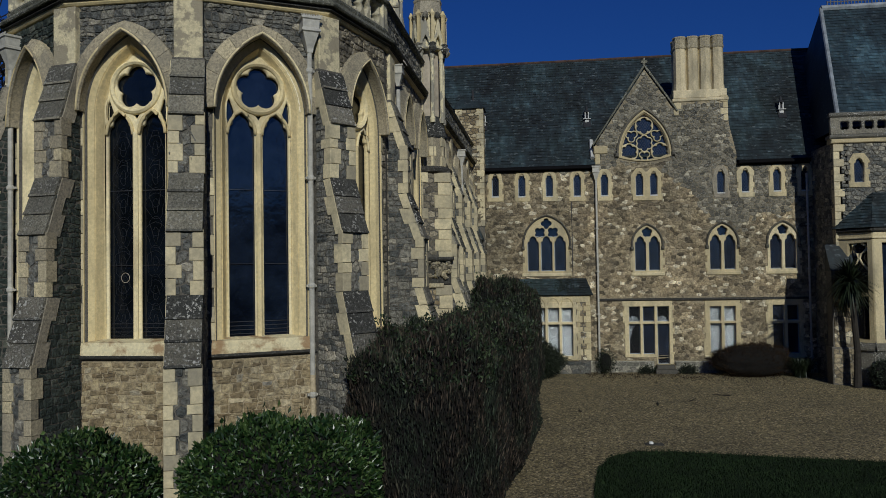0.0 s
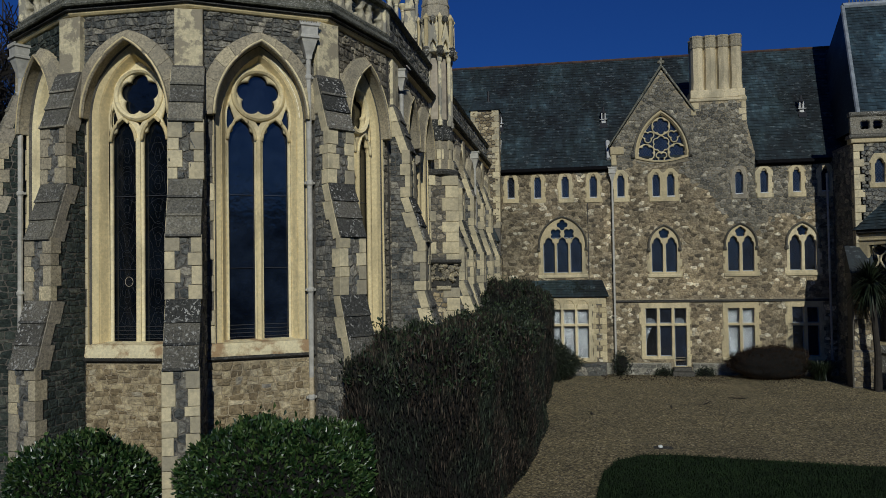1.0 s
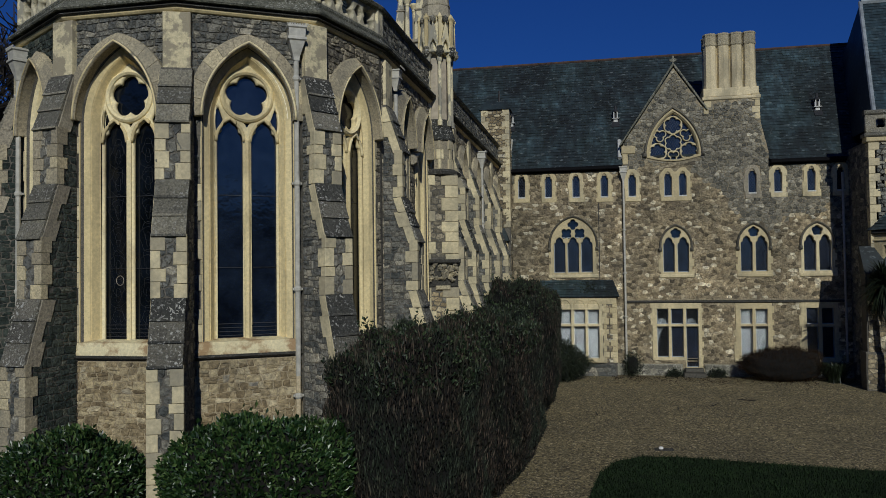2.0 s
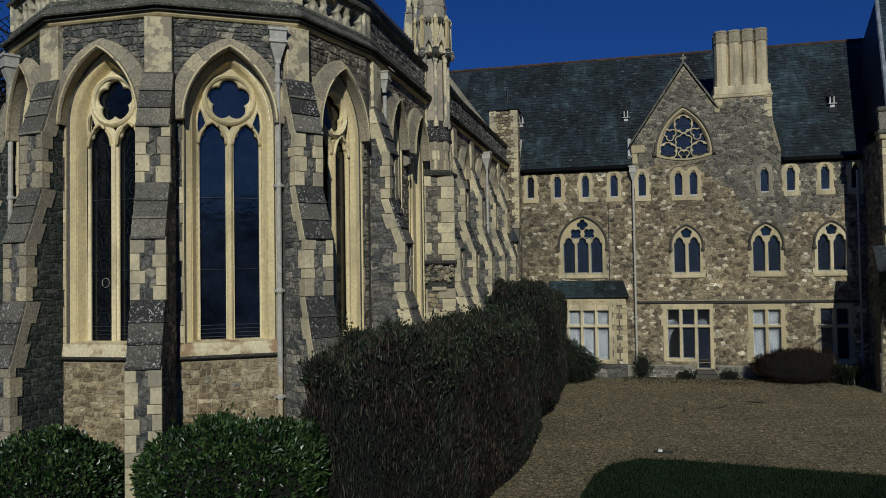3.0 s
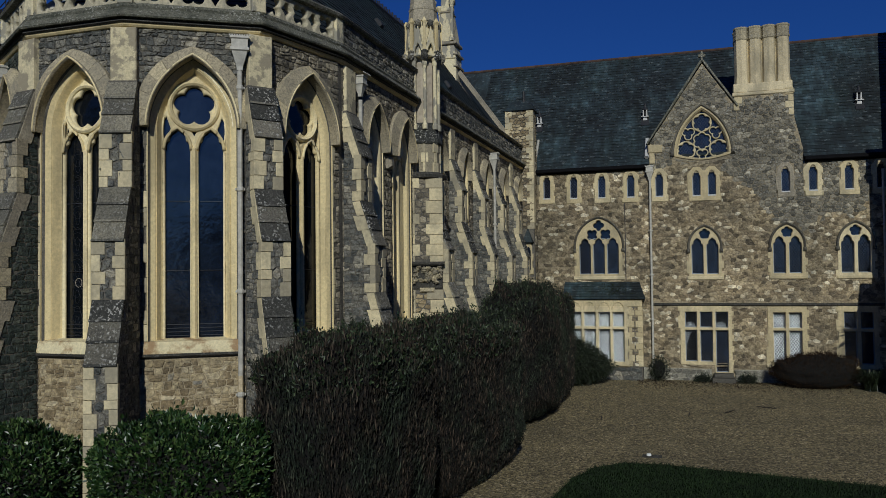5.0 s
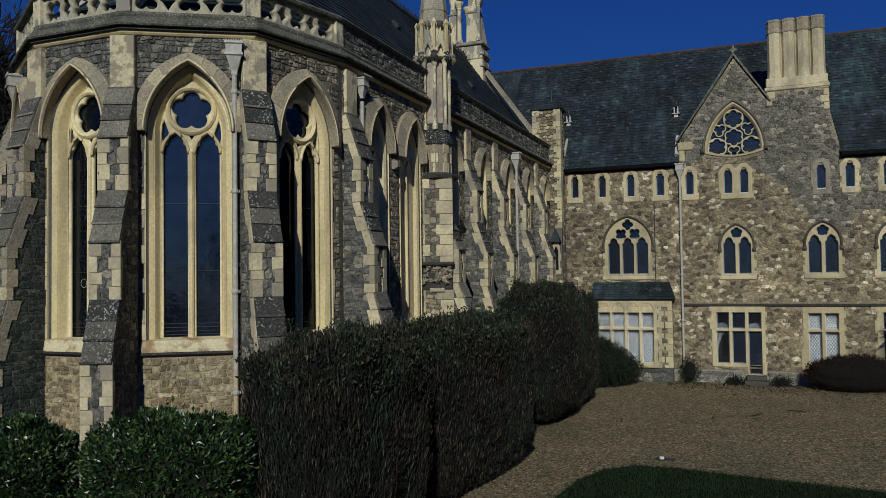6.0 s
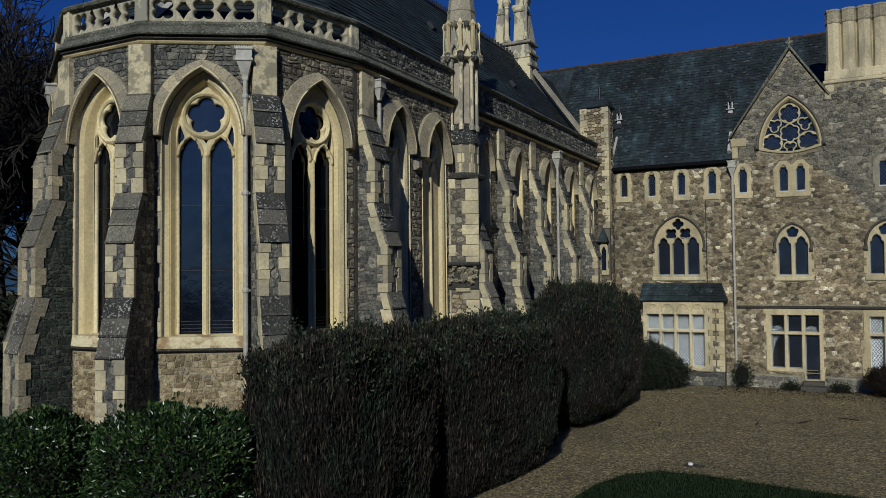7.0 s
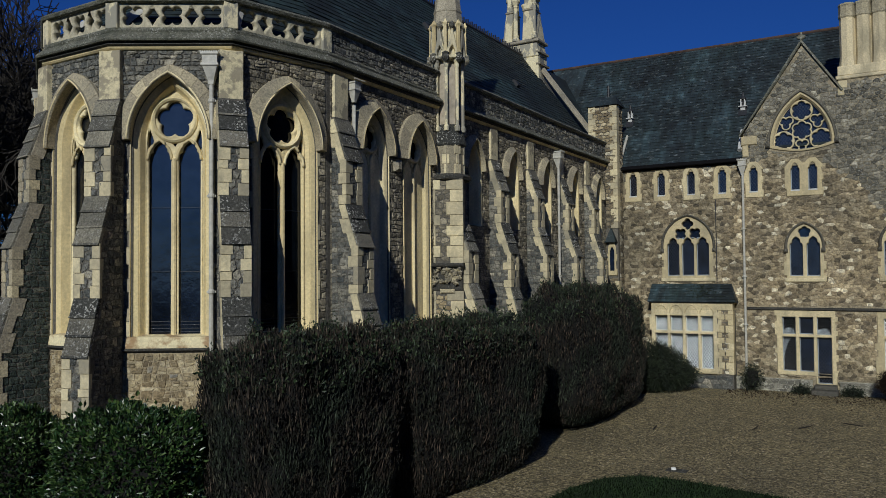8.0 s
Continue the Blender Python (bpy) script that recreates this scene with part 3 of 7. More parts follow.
def voussoirs(ar, d_in, d_out, proud, parent, M, n=6, mat=M_CREAM, outer=None):
    outer = proud if outer is None else outer
    for side in (1, -1):
        for i in range(n):
            pts = []
            for d, order in ((d_in, (0, 1, 2)), (d_out, (2, 1, 0))):
                for q in order:
                    part_way = (i + 0.004 + q / 2 * 0.992) / n
                    r = ar.R - (d if d >= 0 or d == d_in else d * (1.0 + 0.32 * math.sin(math.pi * part_way) - 0.22 * part_way ** 3))
                    th = math.acos(min(1, ar.k / r)) * part_way
                    pts.append((ar.cx + side * (r * math.cos(th) - ar.k), ar.zs + r * math.sin(th), proud if d == d_in else outer))
            if side < 0:
                pts.reverse()
            cx, cy = sum(p[0] for p in pts) / 6, sum(p[1] for p in pts) / 6
            v = [(x, y, -0.02) for x, y, _ in pts] + [(x, y, q - 0.006) for x, y, q in pts] + [(cx + (x - cx) * 0.975, cy + (y - cy) * 0.975, q) for x, y, q in pts]
            f = [(12, 13, 14, 15, 16, 17)] + [(k, (k + 1) % 6, 6 + (k + 1) % 6, 6 + k) for k in range(6)] + [(6 + k, 6 + (k + 1) % 6, 12 + (k + 1) % 6, 12 + k) for k in range(6)]
            raw("voussoir", v, f, mat, parent, "", M)


def ring3(loop, z):
    return [(x, y, z) for x, y in loop]


def great_window(cx, M, a=0.80, zs=7.58, h=1.33, z0=3.66, lights=2, hood=0.17, quoin=True, seed=0, flaking=False, scrolls=False, depth=0.5):
    ar = Arch(cx, a, zs, h)
    fwd = 0.27 * (1 - depth)  # how far the tracery stands forward of its usual depth
    s = a / 0.80
    steps = [(-0.004, -0.05), (-0.004, 0.03), (0.008, 0.03), (0.014, -0.045), (0.128, -0.10), (0.134, -0.115), (0.142, -0.12), (0.150, -0.105), (0.158, -0.12), (0.215, -0.25), (0.235, -0.27), (0.235, -0.66)]
    win = loft("window", [ring3(ar.loop(z0, d * s, 12), z * depth if -0.3 < z < 0 else z) for d, z in steps], M_CREAM, chapel, M, "tall traceried window with cream stone jambs")
    head = Arch(cx, a - 0.22 * s, zs, ar.rise(0.22 * s))
    hw = a - 0.22 * s
    holes = []
    rz = zs + 0.46 * s
    if lights == 2:
        m = 0.075 * s
        lw = (hw - 0.06 * s - m) / 2
        for sg in (-1, 1):
            holes.append(cusped(cx + sg * (m + lw), lw, z0 + 0.03, zs - 0.36 * s, 0.38 * s, 0.16))
            holes.append([(cx + sg * x * s, zs + y * s) for x, y in ((0.42, 0.03), (0.53, -0.20), (0.555, 0.0), (0.54, 0.19), (0.50, 0.26))])
        holes.append(foil(cx, rz, 5, 0.21 * s, 0.165 * s))
        holes.append([(cx + x * s, zs + y * s) for x, y in ((-0.06, 0.0), (0.0, -0.10), (0.06, 0.0), (0.0, 0.02))])
    plate("tracery", [head.loop(z0 - 0.02, 0, 12)] + holes, 0.11, M_CREAM, win, M, 0.028, front=-0.26 + fwd)
    if lights == 2:
        rg = []
        for r, z in ((0.375, -0.28), (0.392, -0.23), (0.43, -0.20), (0.468, -0.23), (0.485, -0.28)):
            rg.append([(cx + r * s * math.cos(2 * math.pi * i / 36), rz + r * s * math.sin(2 * math.pi * i / 36), z + fwd) for i in range(36)])
        loft("rose_ring", rg, M_CREAM, win, M)
        v, f = box_vf(cx - 0.045 * s, cx + 0.045 * s, z0, zs - 0.32 * s, -0.28 + fwd, -0.205 + fwd, 0.03)
        raw("mullion", v, f, M_CREAM, win, "", M)
        for sg in (-1, 1):
            small = Arch(cx + sg * (m + lw), lw + 0.02, zs - 0.36 * s, 0.41 * s)
            lp = small.loop(zs - 0.39 * s, 0, 8)[2:]
            v, f = tube([Vector((x, y, -0.255 + fwd)) for x, y in lp], [0.032 * s] * len(lp), 6)
            raw("roll_moulding", v, f, M_CREAM, win, "", M, True)
    plate("pane", [head.loop(z0, 0.0, 12)], 0.02, M_SKY_GLASS if flaking else M_STAINED, win, M, front=-0.372 + fwd)
    bars = [(cx - hw, cx + hw, z, z + 0.009, -0.372 + fwd, -0.35 + fwd) for z in (4.95, 6.25)]
    for k, b in enumerate(bars):
        boxes("saddle_bar", [b], M_IRON if k == 0 else M_CAME, win, M, 0.0)
    for k in range(4):
        z = z0 + 0.07 + k * 0.07
        if z < zs:
            boxes("glazing_bar", [(cx - hw, cx + hw, z, z + 0.012, -0.372 + fwd, -0.362 + fwd)], M_IRON, win, M, 0.0)
    if scrolls:  # leaded ovals and scrolls of the old stained glass, and a round opening pane
        vs, fs = [], []
        for sg in (-1, 1):
            for k in range(7):
                mid_z, tall = z0 + 0.32 + 0.5 * k, 0.23
                for wide, turn in ((0.17, 0.0), (0.10, 0.5), (0.05, 0.0)):
                    line = []
                    for q in range(17):
                        th = 2 * math.pi * q / 16
                        line.append(Vector((cx + sg * (m + lw) + wide * math.sin(th) * (1 + 0.25 * math.cos(3 * th + k)), mid_z + turn * 0.3 + tall * (0.4 + wide * 3.4) * math.cos(th), -0.370 + fwd)))
                    v, f = tube(line, [0.003] * 17, 3, False)
                    kk = len(vs)
                    vs += v
                    fs += [tuple(q + kk for q in g) for g in f]
        tagged(raw("leading", vs, fs, M_LEAD, win, "", M), kind="stuff")
        raw("round_vent", *tube([Vector((cx - 0.258 + 0.075 * math.cos(q * math.pi / 8), 4.743 + 0.085 * math.sin(q * math.pi / 8), -0.362 + fwd)) for q in range(17)], [0.005] * 17, 5, False), M_SHAFT, win, "small round ventilator in the glass", M)
    if hood:
        voussoirs(ar, -0.005, -0.04 - hood, 0.20, win, M, 6, M_HOOD, 0.10)
        rg = []
        for d, z in ((-0.04, 0.18), (-0.035, 0.225), (0.01, 0.225), (0.03, 0.19), (0.022, 0.16), (0.022, -0.05)):
            lp = ar.loop(zs, d, 12)[1:]
            rg.append([(x, y, z) for x, y in lp])
        loft("hood_mould", rg, M_HOOD, win, M, closed=False)
        lp = ar.loop(zs, -0.012, 12)[1:]
        raw("roll_moulding", *tube([Vector((x, y, 0.217)) for x, y in lp], [0.02] * len(lp), 6), M_CREAM, win, "", M, True)
    if quoin:
        rnd = random.Random(seed)
        z, k = z0, 0
        while z < zs - 0.05:
            hh = min(rnd.uniform(0.26, 0.36), zs - z)
            for sg in (-1, 1):
                wd = 0.012 + 0.05 * (rnd.random() < 0.45) + rnd.uniform(0.0, 0.015)
                x0, x1 = sorted((cx + sg * a, cx + sg * (a + wd)))
                v, f = box_vf(x0, x1, z + 0.005, z + hh - 0.005, -0.02, 0.035, 0.008)
                raw("quoin", v, f, M_QUOIN, win, "", M)
            z, k = z + hh, k + 1
    if flaking:  # a ragged sheet of old limewash on the arch
        rnd = random.Random(9)
        vs, fs = [], []
        for k in range(34):
            way = 0.05 + 0.80 * k / 33
            lo, hi = 0.105 - 0.02 * rnd.random(), 0.062 + 0.035 * noise.noise(Vector((k * 0.37, 0, 0))) - 0.012 * rnd.random()
            for d in (lo, hi):
                r = ar.R - d
                th = math.acos(min(1, ar.k / r)) * way
                vs.append((cx + r * math.cos(th) - ar.k, zs + r * math.sin(th), -0.062))
        fs = [(2 * k, 2 * k + 1, 2 * k + 3, 2 * k + 2) for k in range(33)]
        raw("limewash_flake", vs, fs, M_FLAKE, win, "pale flaking limewash", M)
    return ar


def sill(u0, u1, M, parent):
    rings = [[(u, y, z) for y, z in ((3.44, -0.1), (3.44, 0.07), (3.50, 0.07), (3.658, 0.034), (3.70, -0.24), (3.60, -0.5))] for u in (u0, u1)]
    ob = loft("sill", rings, M_SILL, parent, M, closed=True)
    rings = [[(u, y, z) for y, z in ((3.36, -0.1), (3.36, 0.03), (3.375, 0.065), (3.40, 0.10), (3.44, 0.10), (3.44, -0.1))] for u in (u0 - 0.05, u1 + 0.05)]
    loft("string_course", rings, M_MOULD, parent, M, closed=True)
    return ob


def bay(a, b, cx, seed, win=None, u_clear=0.28):
    """One side of the apse: its wall with the opening, the stones and the great window."""
    M = frame_of(a, b)
    L = (Vector(b) - Vector(a)).length
    win = dict(a=0.80, zs=7.58, h=1.33, z0=3.66) if win is None else win
    ar = Arch(cx, win["a"], win["zs"], win["h"])
    w = plate("wall", [[(0, 0), (L, 0), (L, Z_WALL), (0, Z_WALL)], ar.loop(win["z0"], 0.03, 12)], PLATE_BACK, M_MORTAR, chapel, M, label="dark ragstone wall with pale mortar")
    rubble(M, (0.05, L - 0.05, 3.46, Z_WALL - 0.06), 0.155, 0.105, seed, M_RAG_GREEN if seed < 120 else M_BROWN if seed == 140 else M_RAG, w, keep=lambda x, z: not ar.inside(x, z, 3.3, -0.10), push=lambda x, z: ar.push(x, z, 3.3, 0.0), h=0.024, jitter=0.5, joint=0.004, coursed=True)
    low = boxes("wall", [(0.02, L - 0.02, 0, 3.34, -0.02, 0.012)], M_MORTAR_TAN, chapel, M, 0, "tan rubble wall below the windows")
    rubble(M @ Matrix.Translation((0, 0, 0.012)), (0.05, L - 0.05, 0.6, 3.33), 0.155, 0.10, seed + 7, M_TAN, low, jitter=0.5, joint=0.003, h=0.016, coursed=True)
    great_window(cx, M, seed=seed, flaking=seed == 130, scrolls=seed == 120, depth={130: 0.8, 140: 0.5}.get(seed, 0.98), **win)
    sill(cx - win["a"] - 0.08, cx + win["a"] + 0.08, M, w)


for i in range(5):
    a, b = CORNERS[i], CORNERS[i + 1]
    L = (Vector(b) - Vector(a)).length
    bay(a, b, {4: 1.29, 0: L - 1.29}.get(i, L / 2), 100 + 10 * i)

# the south wall: two tall windows, then blind arches between the buttresses
SOUTH = frame_of((XS, 15.8), (XS, 35.6))
S_LEN = 19.8
PAIR = [dict(cx=y - 15.8, a=0.65, zs=7.80, h=1.06, z0=3.66) for y in (17.53, 19.48)]
BLIND = [Arch(y - 15.8, 0.54, 7.95, 0.90) for y in (22.55, 25.2, 27.95, 30.7, 33.35)]
pair_arch = [Arch(p["cx"], p["a"], p["zs"], p["h"]) for p in PAIR]
south = plate("wall", [[(0, 0), (S_LEN, 0), (S_LEN, Z_WALL), (0, Z_WALL)]] + [p.loop(3.66, 0.03, 12) for p in pair_arch] + [p.loop(6.3, 0.0, 10) for p in BLIND], PLATE_BACK, M_MORTAR, chapel, SOUTH, label="long ragstone side wall of the chapel")


def south_keep(x, z):
    return not any(p.inside(x, z, 3.3, -0.08) for p in pair_arch) and not any(p.inside(x, z, 6.3, -0.08) for p in BLIND)


def south_push(x, z):
    for p in pair_arch:
        x, z = p.push(x, z, 3.3)
    for p in BLIND:
        x, z = p.push(x, z, 6.3)
    return x, z


rubble(SOUTH, (0.1, S_LEN - 0.6, 0.8, Z_WALL - 0.06), 0.16, 0.105, 300, M_BROWN, south, south_keep, south_push, h=0.02, joint=0.004, jitter=0.45, coursed=True, near=lambda x, z: x)
for p in PAIR:
    great_window(p["cx"], SOUTH, p["a"], p["zs"], p["h"], p["z0"], hood=0.22, quoin=False)
boxes("corbel", [((PAIR[0]["cx"] + PAIR[1]["cx"]) / 2 - 0.13, (PAIR[0]["cx"] + PAIR[1]["cx"]) / 2 + 0.13, 7.45, 7.74, -0.05, 0.15)], M_OLD, south, SOUTH, 0.06)
sill(PAIR[0]["cx"] - 0.62, PAIR[1]["cx"] + 0.62, SOUTH, south)
for i, ar in enumerate(BLIND):
    blind = loft("blind_arch", [ring3(ar.loop(6.3, d, 10), z) for d, z in ((-0.02, -0.03), (-0.02, 0.025), (0.06, 0.025), (0.07, -0.03), (0.09, -0.05), (0.10, -0.40))], M_CREAM, chapel, SOUTH, "blind cream stone arch with rubble filling")
    voussoirs(ar, 0.0, -0.17, 0.19, blind, SOUTH, 5, M_HOOD, 0.08)
    back = plate("filling", [ar.loop(6.28, 0.02, 8)], 0.1, M_MORTAR, blind, SOUTH, front=-0.37)
    rubble(SOUTH @ Matrix.Translation((0, 0, -0.37)), (ar.cx - 0.4, ar.cx + 0.4, 6.32, 8.7), 0.22, 0.16, 400 + i, M_RAG, blind, keep=lambda x, z: ar.inside(x, z, 6.3, 0.1))

# the plain north side and the end, which close the chapel
plate("wall", [[(0, 0), (19.8, 0), (19.8, Z_WALL), (0, Z_WALL)]], PLATE_BACK, M_RAG, chapel, frame_of((2 * XA - XS, 35.6), (2 * XA - XS, 15.8)))


# buttresses
PROFILE = [(1.02, 0.0), (1.02, 3.4), (0.72, 4.45), (0.72, 5.5), (0.41, 6.42), (0.41, 7.42), (0.10, 8.35), (0.10, 8.40)]


def profile_out(profile, z):
    for (p0, z0), (p1, z1) in zip(profile, profile[1:]):
        if z0 <= z <= z1:
            return p0 + (p1 - p0) * (z - z0) / max(z1 - z0, 1e-6)
    return 0.0


def buttress(at, axis, seed, w=0.52, profile=PROFILE, sides=("left", "right"), top=True, edged=(-1, 1), plain_edge=()):
    M = facing(*at, axis)
    rnd = random.Random(seed)
    pts = profile + [(-0.25, profile[-1][1]), (-0.25, 0)]
    k = len(pts)
    vs = [(x, z, p) for x in (-w / 2, w / 2) for p, z in pts]
    body = raw("buttress", vs, [tuple(range(k)), tuple(reversed(range(k, 2 * k)))] + [(i, i + k, (i + 1) % k + k, (i + 1) % k) for i in range(k)], M_MORTAR, chapel, "stepped buttress with cream quoins and lichened weatherings", M)
    for (p0, z0), (p1, z1) in zip(profile, profile[1:]):
        if p0 == p1:  # an upright stage
            lo = max(z0, 0.4)
            if z1 - lo < 0.2:
                continue
            rows = max(2, round((z1 - lo) / 0.27))
            cuts = {sg: [lo + (z1 - lo) * (r + (rnd.uniform(-0.24, 0.24) if 0 < r < rows else 0)) / rows for r in range(rows + 1)] for sg in (-1, 1)}
            for r in range(rows):
                for sg in (-1, 1):
                    za, zb = cuts[sg][r] + 0.004, cuts[sg][r + 1] - 0.004
                    odd = (r + (sg > 0)) % 2
                    wd, dp = (0.205, 0.11) if odd else (0.14, 0.21)
                    if sg in plain_edge:
                        dp = 0.05
                    wd, dp = wd + rnd.uniform(-0.03, 0.025), dp + rnd.uniform(-0.04, 0.04)
                    x0, x1 = sorted((sg * (w / 2 + 0.03), sg * (w / 2 - wd)))
                    v, f = box_vf(x0, x1, za, zb, p0 - dp, p0 + 0.03, 0.008)
                    raw("quoin", v, f, M_HOOD if seed < 525 else M_QUOIN, body, "", M)
            rubble(M @ Matrix.Translation((0, 0, p0)), (-w / 2 + 0.10, w / 2 - 0.10, lo, z1), 0.16, 0.17, seed + int(z0 * 10), M_RAG, body, h=0.02, limit=40)
        else:  # a sloping weathering of stone slabs
            cnt = 3
            mat = M_SLAB_PALE if seed < 540 and z0 > 5 else M_SLAB
            d = Vector((0, z1 - z0, p1 - p0))
            nv = Vector((0, p0 - p1, z1 - z0)).normalized()
            for s in range(cnt):
                a0 = Vector((0, z0, p0)) + d * (s / cnt) - d.normalized() * (0.045 if s == 0 else 0.01)
                a1 = Vector((0, z0, p0)) + d * ((s + 1) / cnt)
                e = w / 2 + 0.012
                lift0, lift1 = nv * 0.05, nv * 0.026
                v = [Vector((x, 0, 0)) + q for x in (-e, e) for q in (a0 - nv * 0.05, a0 + lift0, a1 + lift1, a1 - nv * 0.05)]
                for sg in edged:  # edge stones that follow the slope, cream on the left, grey on the right
                    dp = (0.17, 0.26)[(s + (sg > 0)) % 2]
                    q0, q1 = a0 - nv * 0.01, a1 - nv * 0.01
                    ends = [(q0.y, q0.z), (q1.y, q1.z), (q1.y - 0.02, q1.z - dp), (q0.y - 0.02, q0.z - dp)]
                    x0, x1 = sg * (w / 2 - 0.02), sg * (w / 2 + 0.028)
                    raw("quoin", [(x, yy, zz) for x in (x0, x1) for yy, zz in ends], [(0, 1, 2, 3), (7, 6, 5, 4)] + [(i, (i + 1) % 4, (i + 1) % 4 + 4, i + 4) for i in range(4)], M_QUOIN if sg < 0 else M_OLD, body, "", M)
                raw("weathering_slab", v, [(0, 1, 2, 3), (7, 6, 5, 4), (0, 4, 5, 1), (1, 5, 6, 2), (2, 6, 7, 3), (3, 7, 4, 0)], mat, body, "", M)
                u = d.normalized()
                b0 = a0 + lift0
                v = [Vector((x, 0, 0)) + q for x in (-e - 0.006, e + 0.006) for q in (b0 - nv * 0.04 - u * 0.012, b0 + nv * 0.008 - u * 0.012, b0 + nv * 0.004 + u * 0.03, b0 - nv * 0.03 + u * 0.03)]
                raw("drip_edge", v, [(0, 1, 2, 3), (7, 6, 5, 4), (0, 4, 5, 1), (1, 5, 6, 2), (2, 6, 7, 3), (3, 7, 4, 0)], mat, body, "", M)
    pm = profile[0][0]
    for side in sides:
        sg = 1 if side == "right" else -1
        front, back = M @ Vector((sg * w / 2, 0, pm)), M @ Vector((sg * w / 2, 0, 0))
        if sg > 0:
            Ms = frame_of(front, back)
            keep = lambda x, z: pm - x < profile_out(profile, z) - 0.10
        else:
            Ms = frame_of(back, front)
            keep = lambda x, z: x < profile_out(profile, z) - 0.10
        rubble(Ms, (0, pm, 0.6, 8.4), 0.17, 0.115, seed + 50 + sg, M_RAG_GREEN if 505 < seed < 525 else M_RAG, body, keep, h=0.014, limit=70, jitter=0.45, joint=0.004, coursed=True)
    if top:  # the flat cream stone under the cornice
        v, f = box_vf(-w / 2 + 0.025, w / 2 - 0.025, 8.28, 9.38, -0.05, 0.085, 0.015)
        raw("cap_stone", v, f, M_PEEL, body, "", M)
    return body


def bisector(i):
    a, b, c = (Vector(CORNERS[i - 1]), Vector(CORNERS[i]), Vector(CORNERS[i + 1]))
    d = (b - a).normalized() + (c - b).normalized()
    return (d.y, -d.x)


for i in (1, 2, 3, 4):
    ax = Vector(bisector(i)).normalized()
    buttress(CORNERS[i], (ax.x + (0.09 if i == 2 else 0.06), ax.y), 500 + i * 10, edged=(-1, 1) if i == 2 else (-1,), plain_edge=() if i == 2 else (1,)) if i in (2, 3) else buttress(CORNERS[i], bisector(i), 500 + i * 10)
buttress((XS, 16.22), (1, 0), 560, 0.55, plain_edge=(1,))
for i, y in enumerate((23.85, 26.6, 29.35, 32.1)):
    buttress((XS, y), (1, 0), 600 + 10 * i, 0.52, sides=("left",))
TURRET_PROFILE = [(1.30, 0.0), (1.30, 3.4), (0.86, 4.6), (0.86, 5.5), (0.55, 6.3), (0.55, 6.4)]
buttress((XS, 20.95), (1, 0), 660, 0.5, TURRET_PROFILE, ("left",), False)

# cornice, parapet and coping
WALL_RUNS = [[(XS, 15.8), (XS, 20.55)], [(XS, 21.35), (XS, 34.9)]]
LOW = [(-0.02, 9.40), (0.05, 9.41), (0.08, 9.44), (0.09, 9.47), (-0.02, 9.47)]
# hollow below the overhang; its shade goes into a near-black material
BLACK = [(-0.02, 9.47), (0.11, 9.47), (0.145, 9.49), (0.13, 9.51), (0.09, 9.53), (0.11, 9.56), (-0.3, 9.56), (-0.3, 9.47)]
SLOPE = [(-0.3, 9.56), (0.19, 9.555), (0.21, 9.585), (0.19, 9.625), (0.04, 9.76), (-0.3, 9.76)]
COPE = [(0.02, 10.36), (0.09, 10.38), (0.12, 10.43), (0.04, 10.50), (-0.10, 10.54), (-0.26, 10.47), (-0.26, 10.36)]
full = [(2 * XA - XS, 35.4)] + CORNERS + [WALL_RUNS[0][1]]
sweep("cornice", full, LOW, M_CREAM, chapel, "cream moulding under the parapet")
sweep("cornice", full, BLACK, M_MOULD, chapel, "weathered hollow moulding, overhang shade put into its near-black colour")
sweep("cornice", full, SLOPE, M_COPE, chapel, "grey lichened weathering slope of the cornice")
sweep("coping", full, COPE, M_COPE, chapel, "dark mossy weathered coping")
sweep("parapet_base", full, [(0.04, 9.74), (0.06, 9.80), (0.03, 9.86), (-0.2, 9.86), (-0.2, 9.74)], M_COPE, chapel)
for sec, mat, nm in ((LOW, M_CREAM, "cornice"), (BLACK, M_MOULD, "cornice"), (SLOPE, M_COPE, "cornice"), (COPE, M_COPE, "coping")):
    sweep(nm, WALL_RUNS[1], sec, mat, chapel)
for (xa, ya), (xb, yb) in WALL_RUNS + [[(2 * XA - XS, 35.4), (2 * XA - XS, 15.8)]]:
    Mp = frame_of((xa, ya), (xb, yb))
    Lp = abs(yb - ya)
    pw = boxes("parapet", [(0, Lp, 9.72, 10.38, -0.26, 0.0)], M_MORTAR, chapel, Mp, 0, "solid rubble parapet")
    if xa > -5:
        rubble(Mp, (0.05, Lp - 0.03, 9.76, 10.36), 0.15, 0.10, 700 + int(ya), M_RAG, pw, h=0.026, jitter=0.45, joint=0.004, coursed=True)
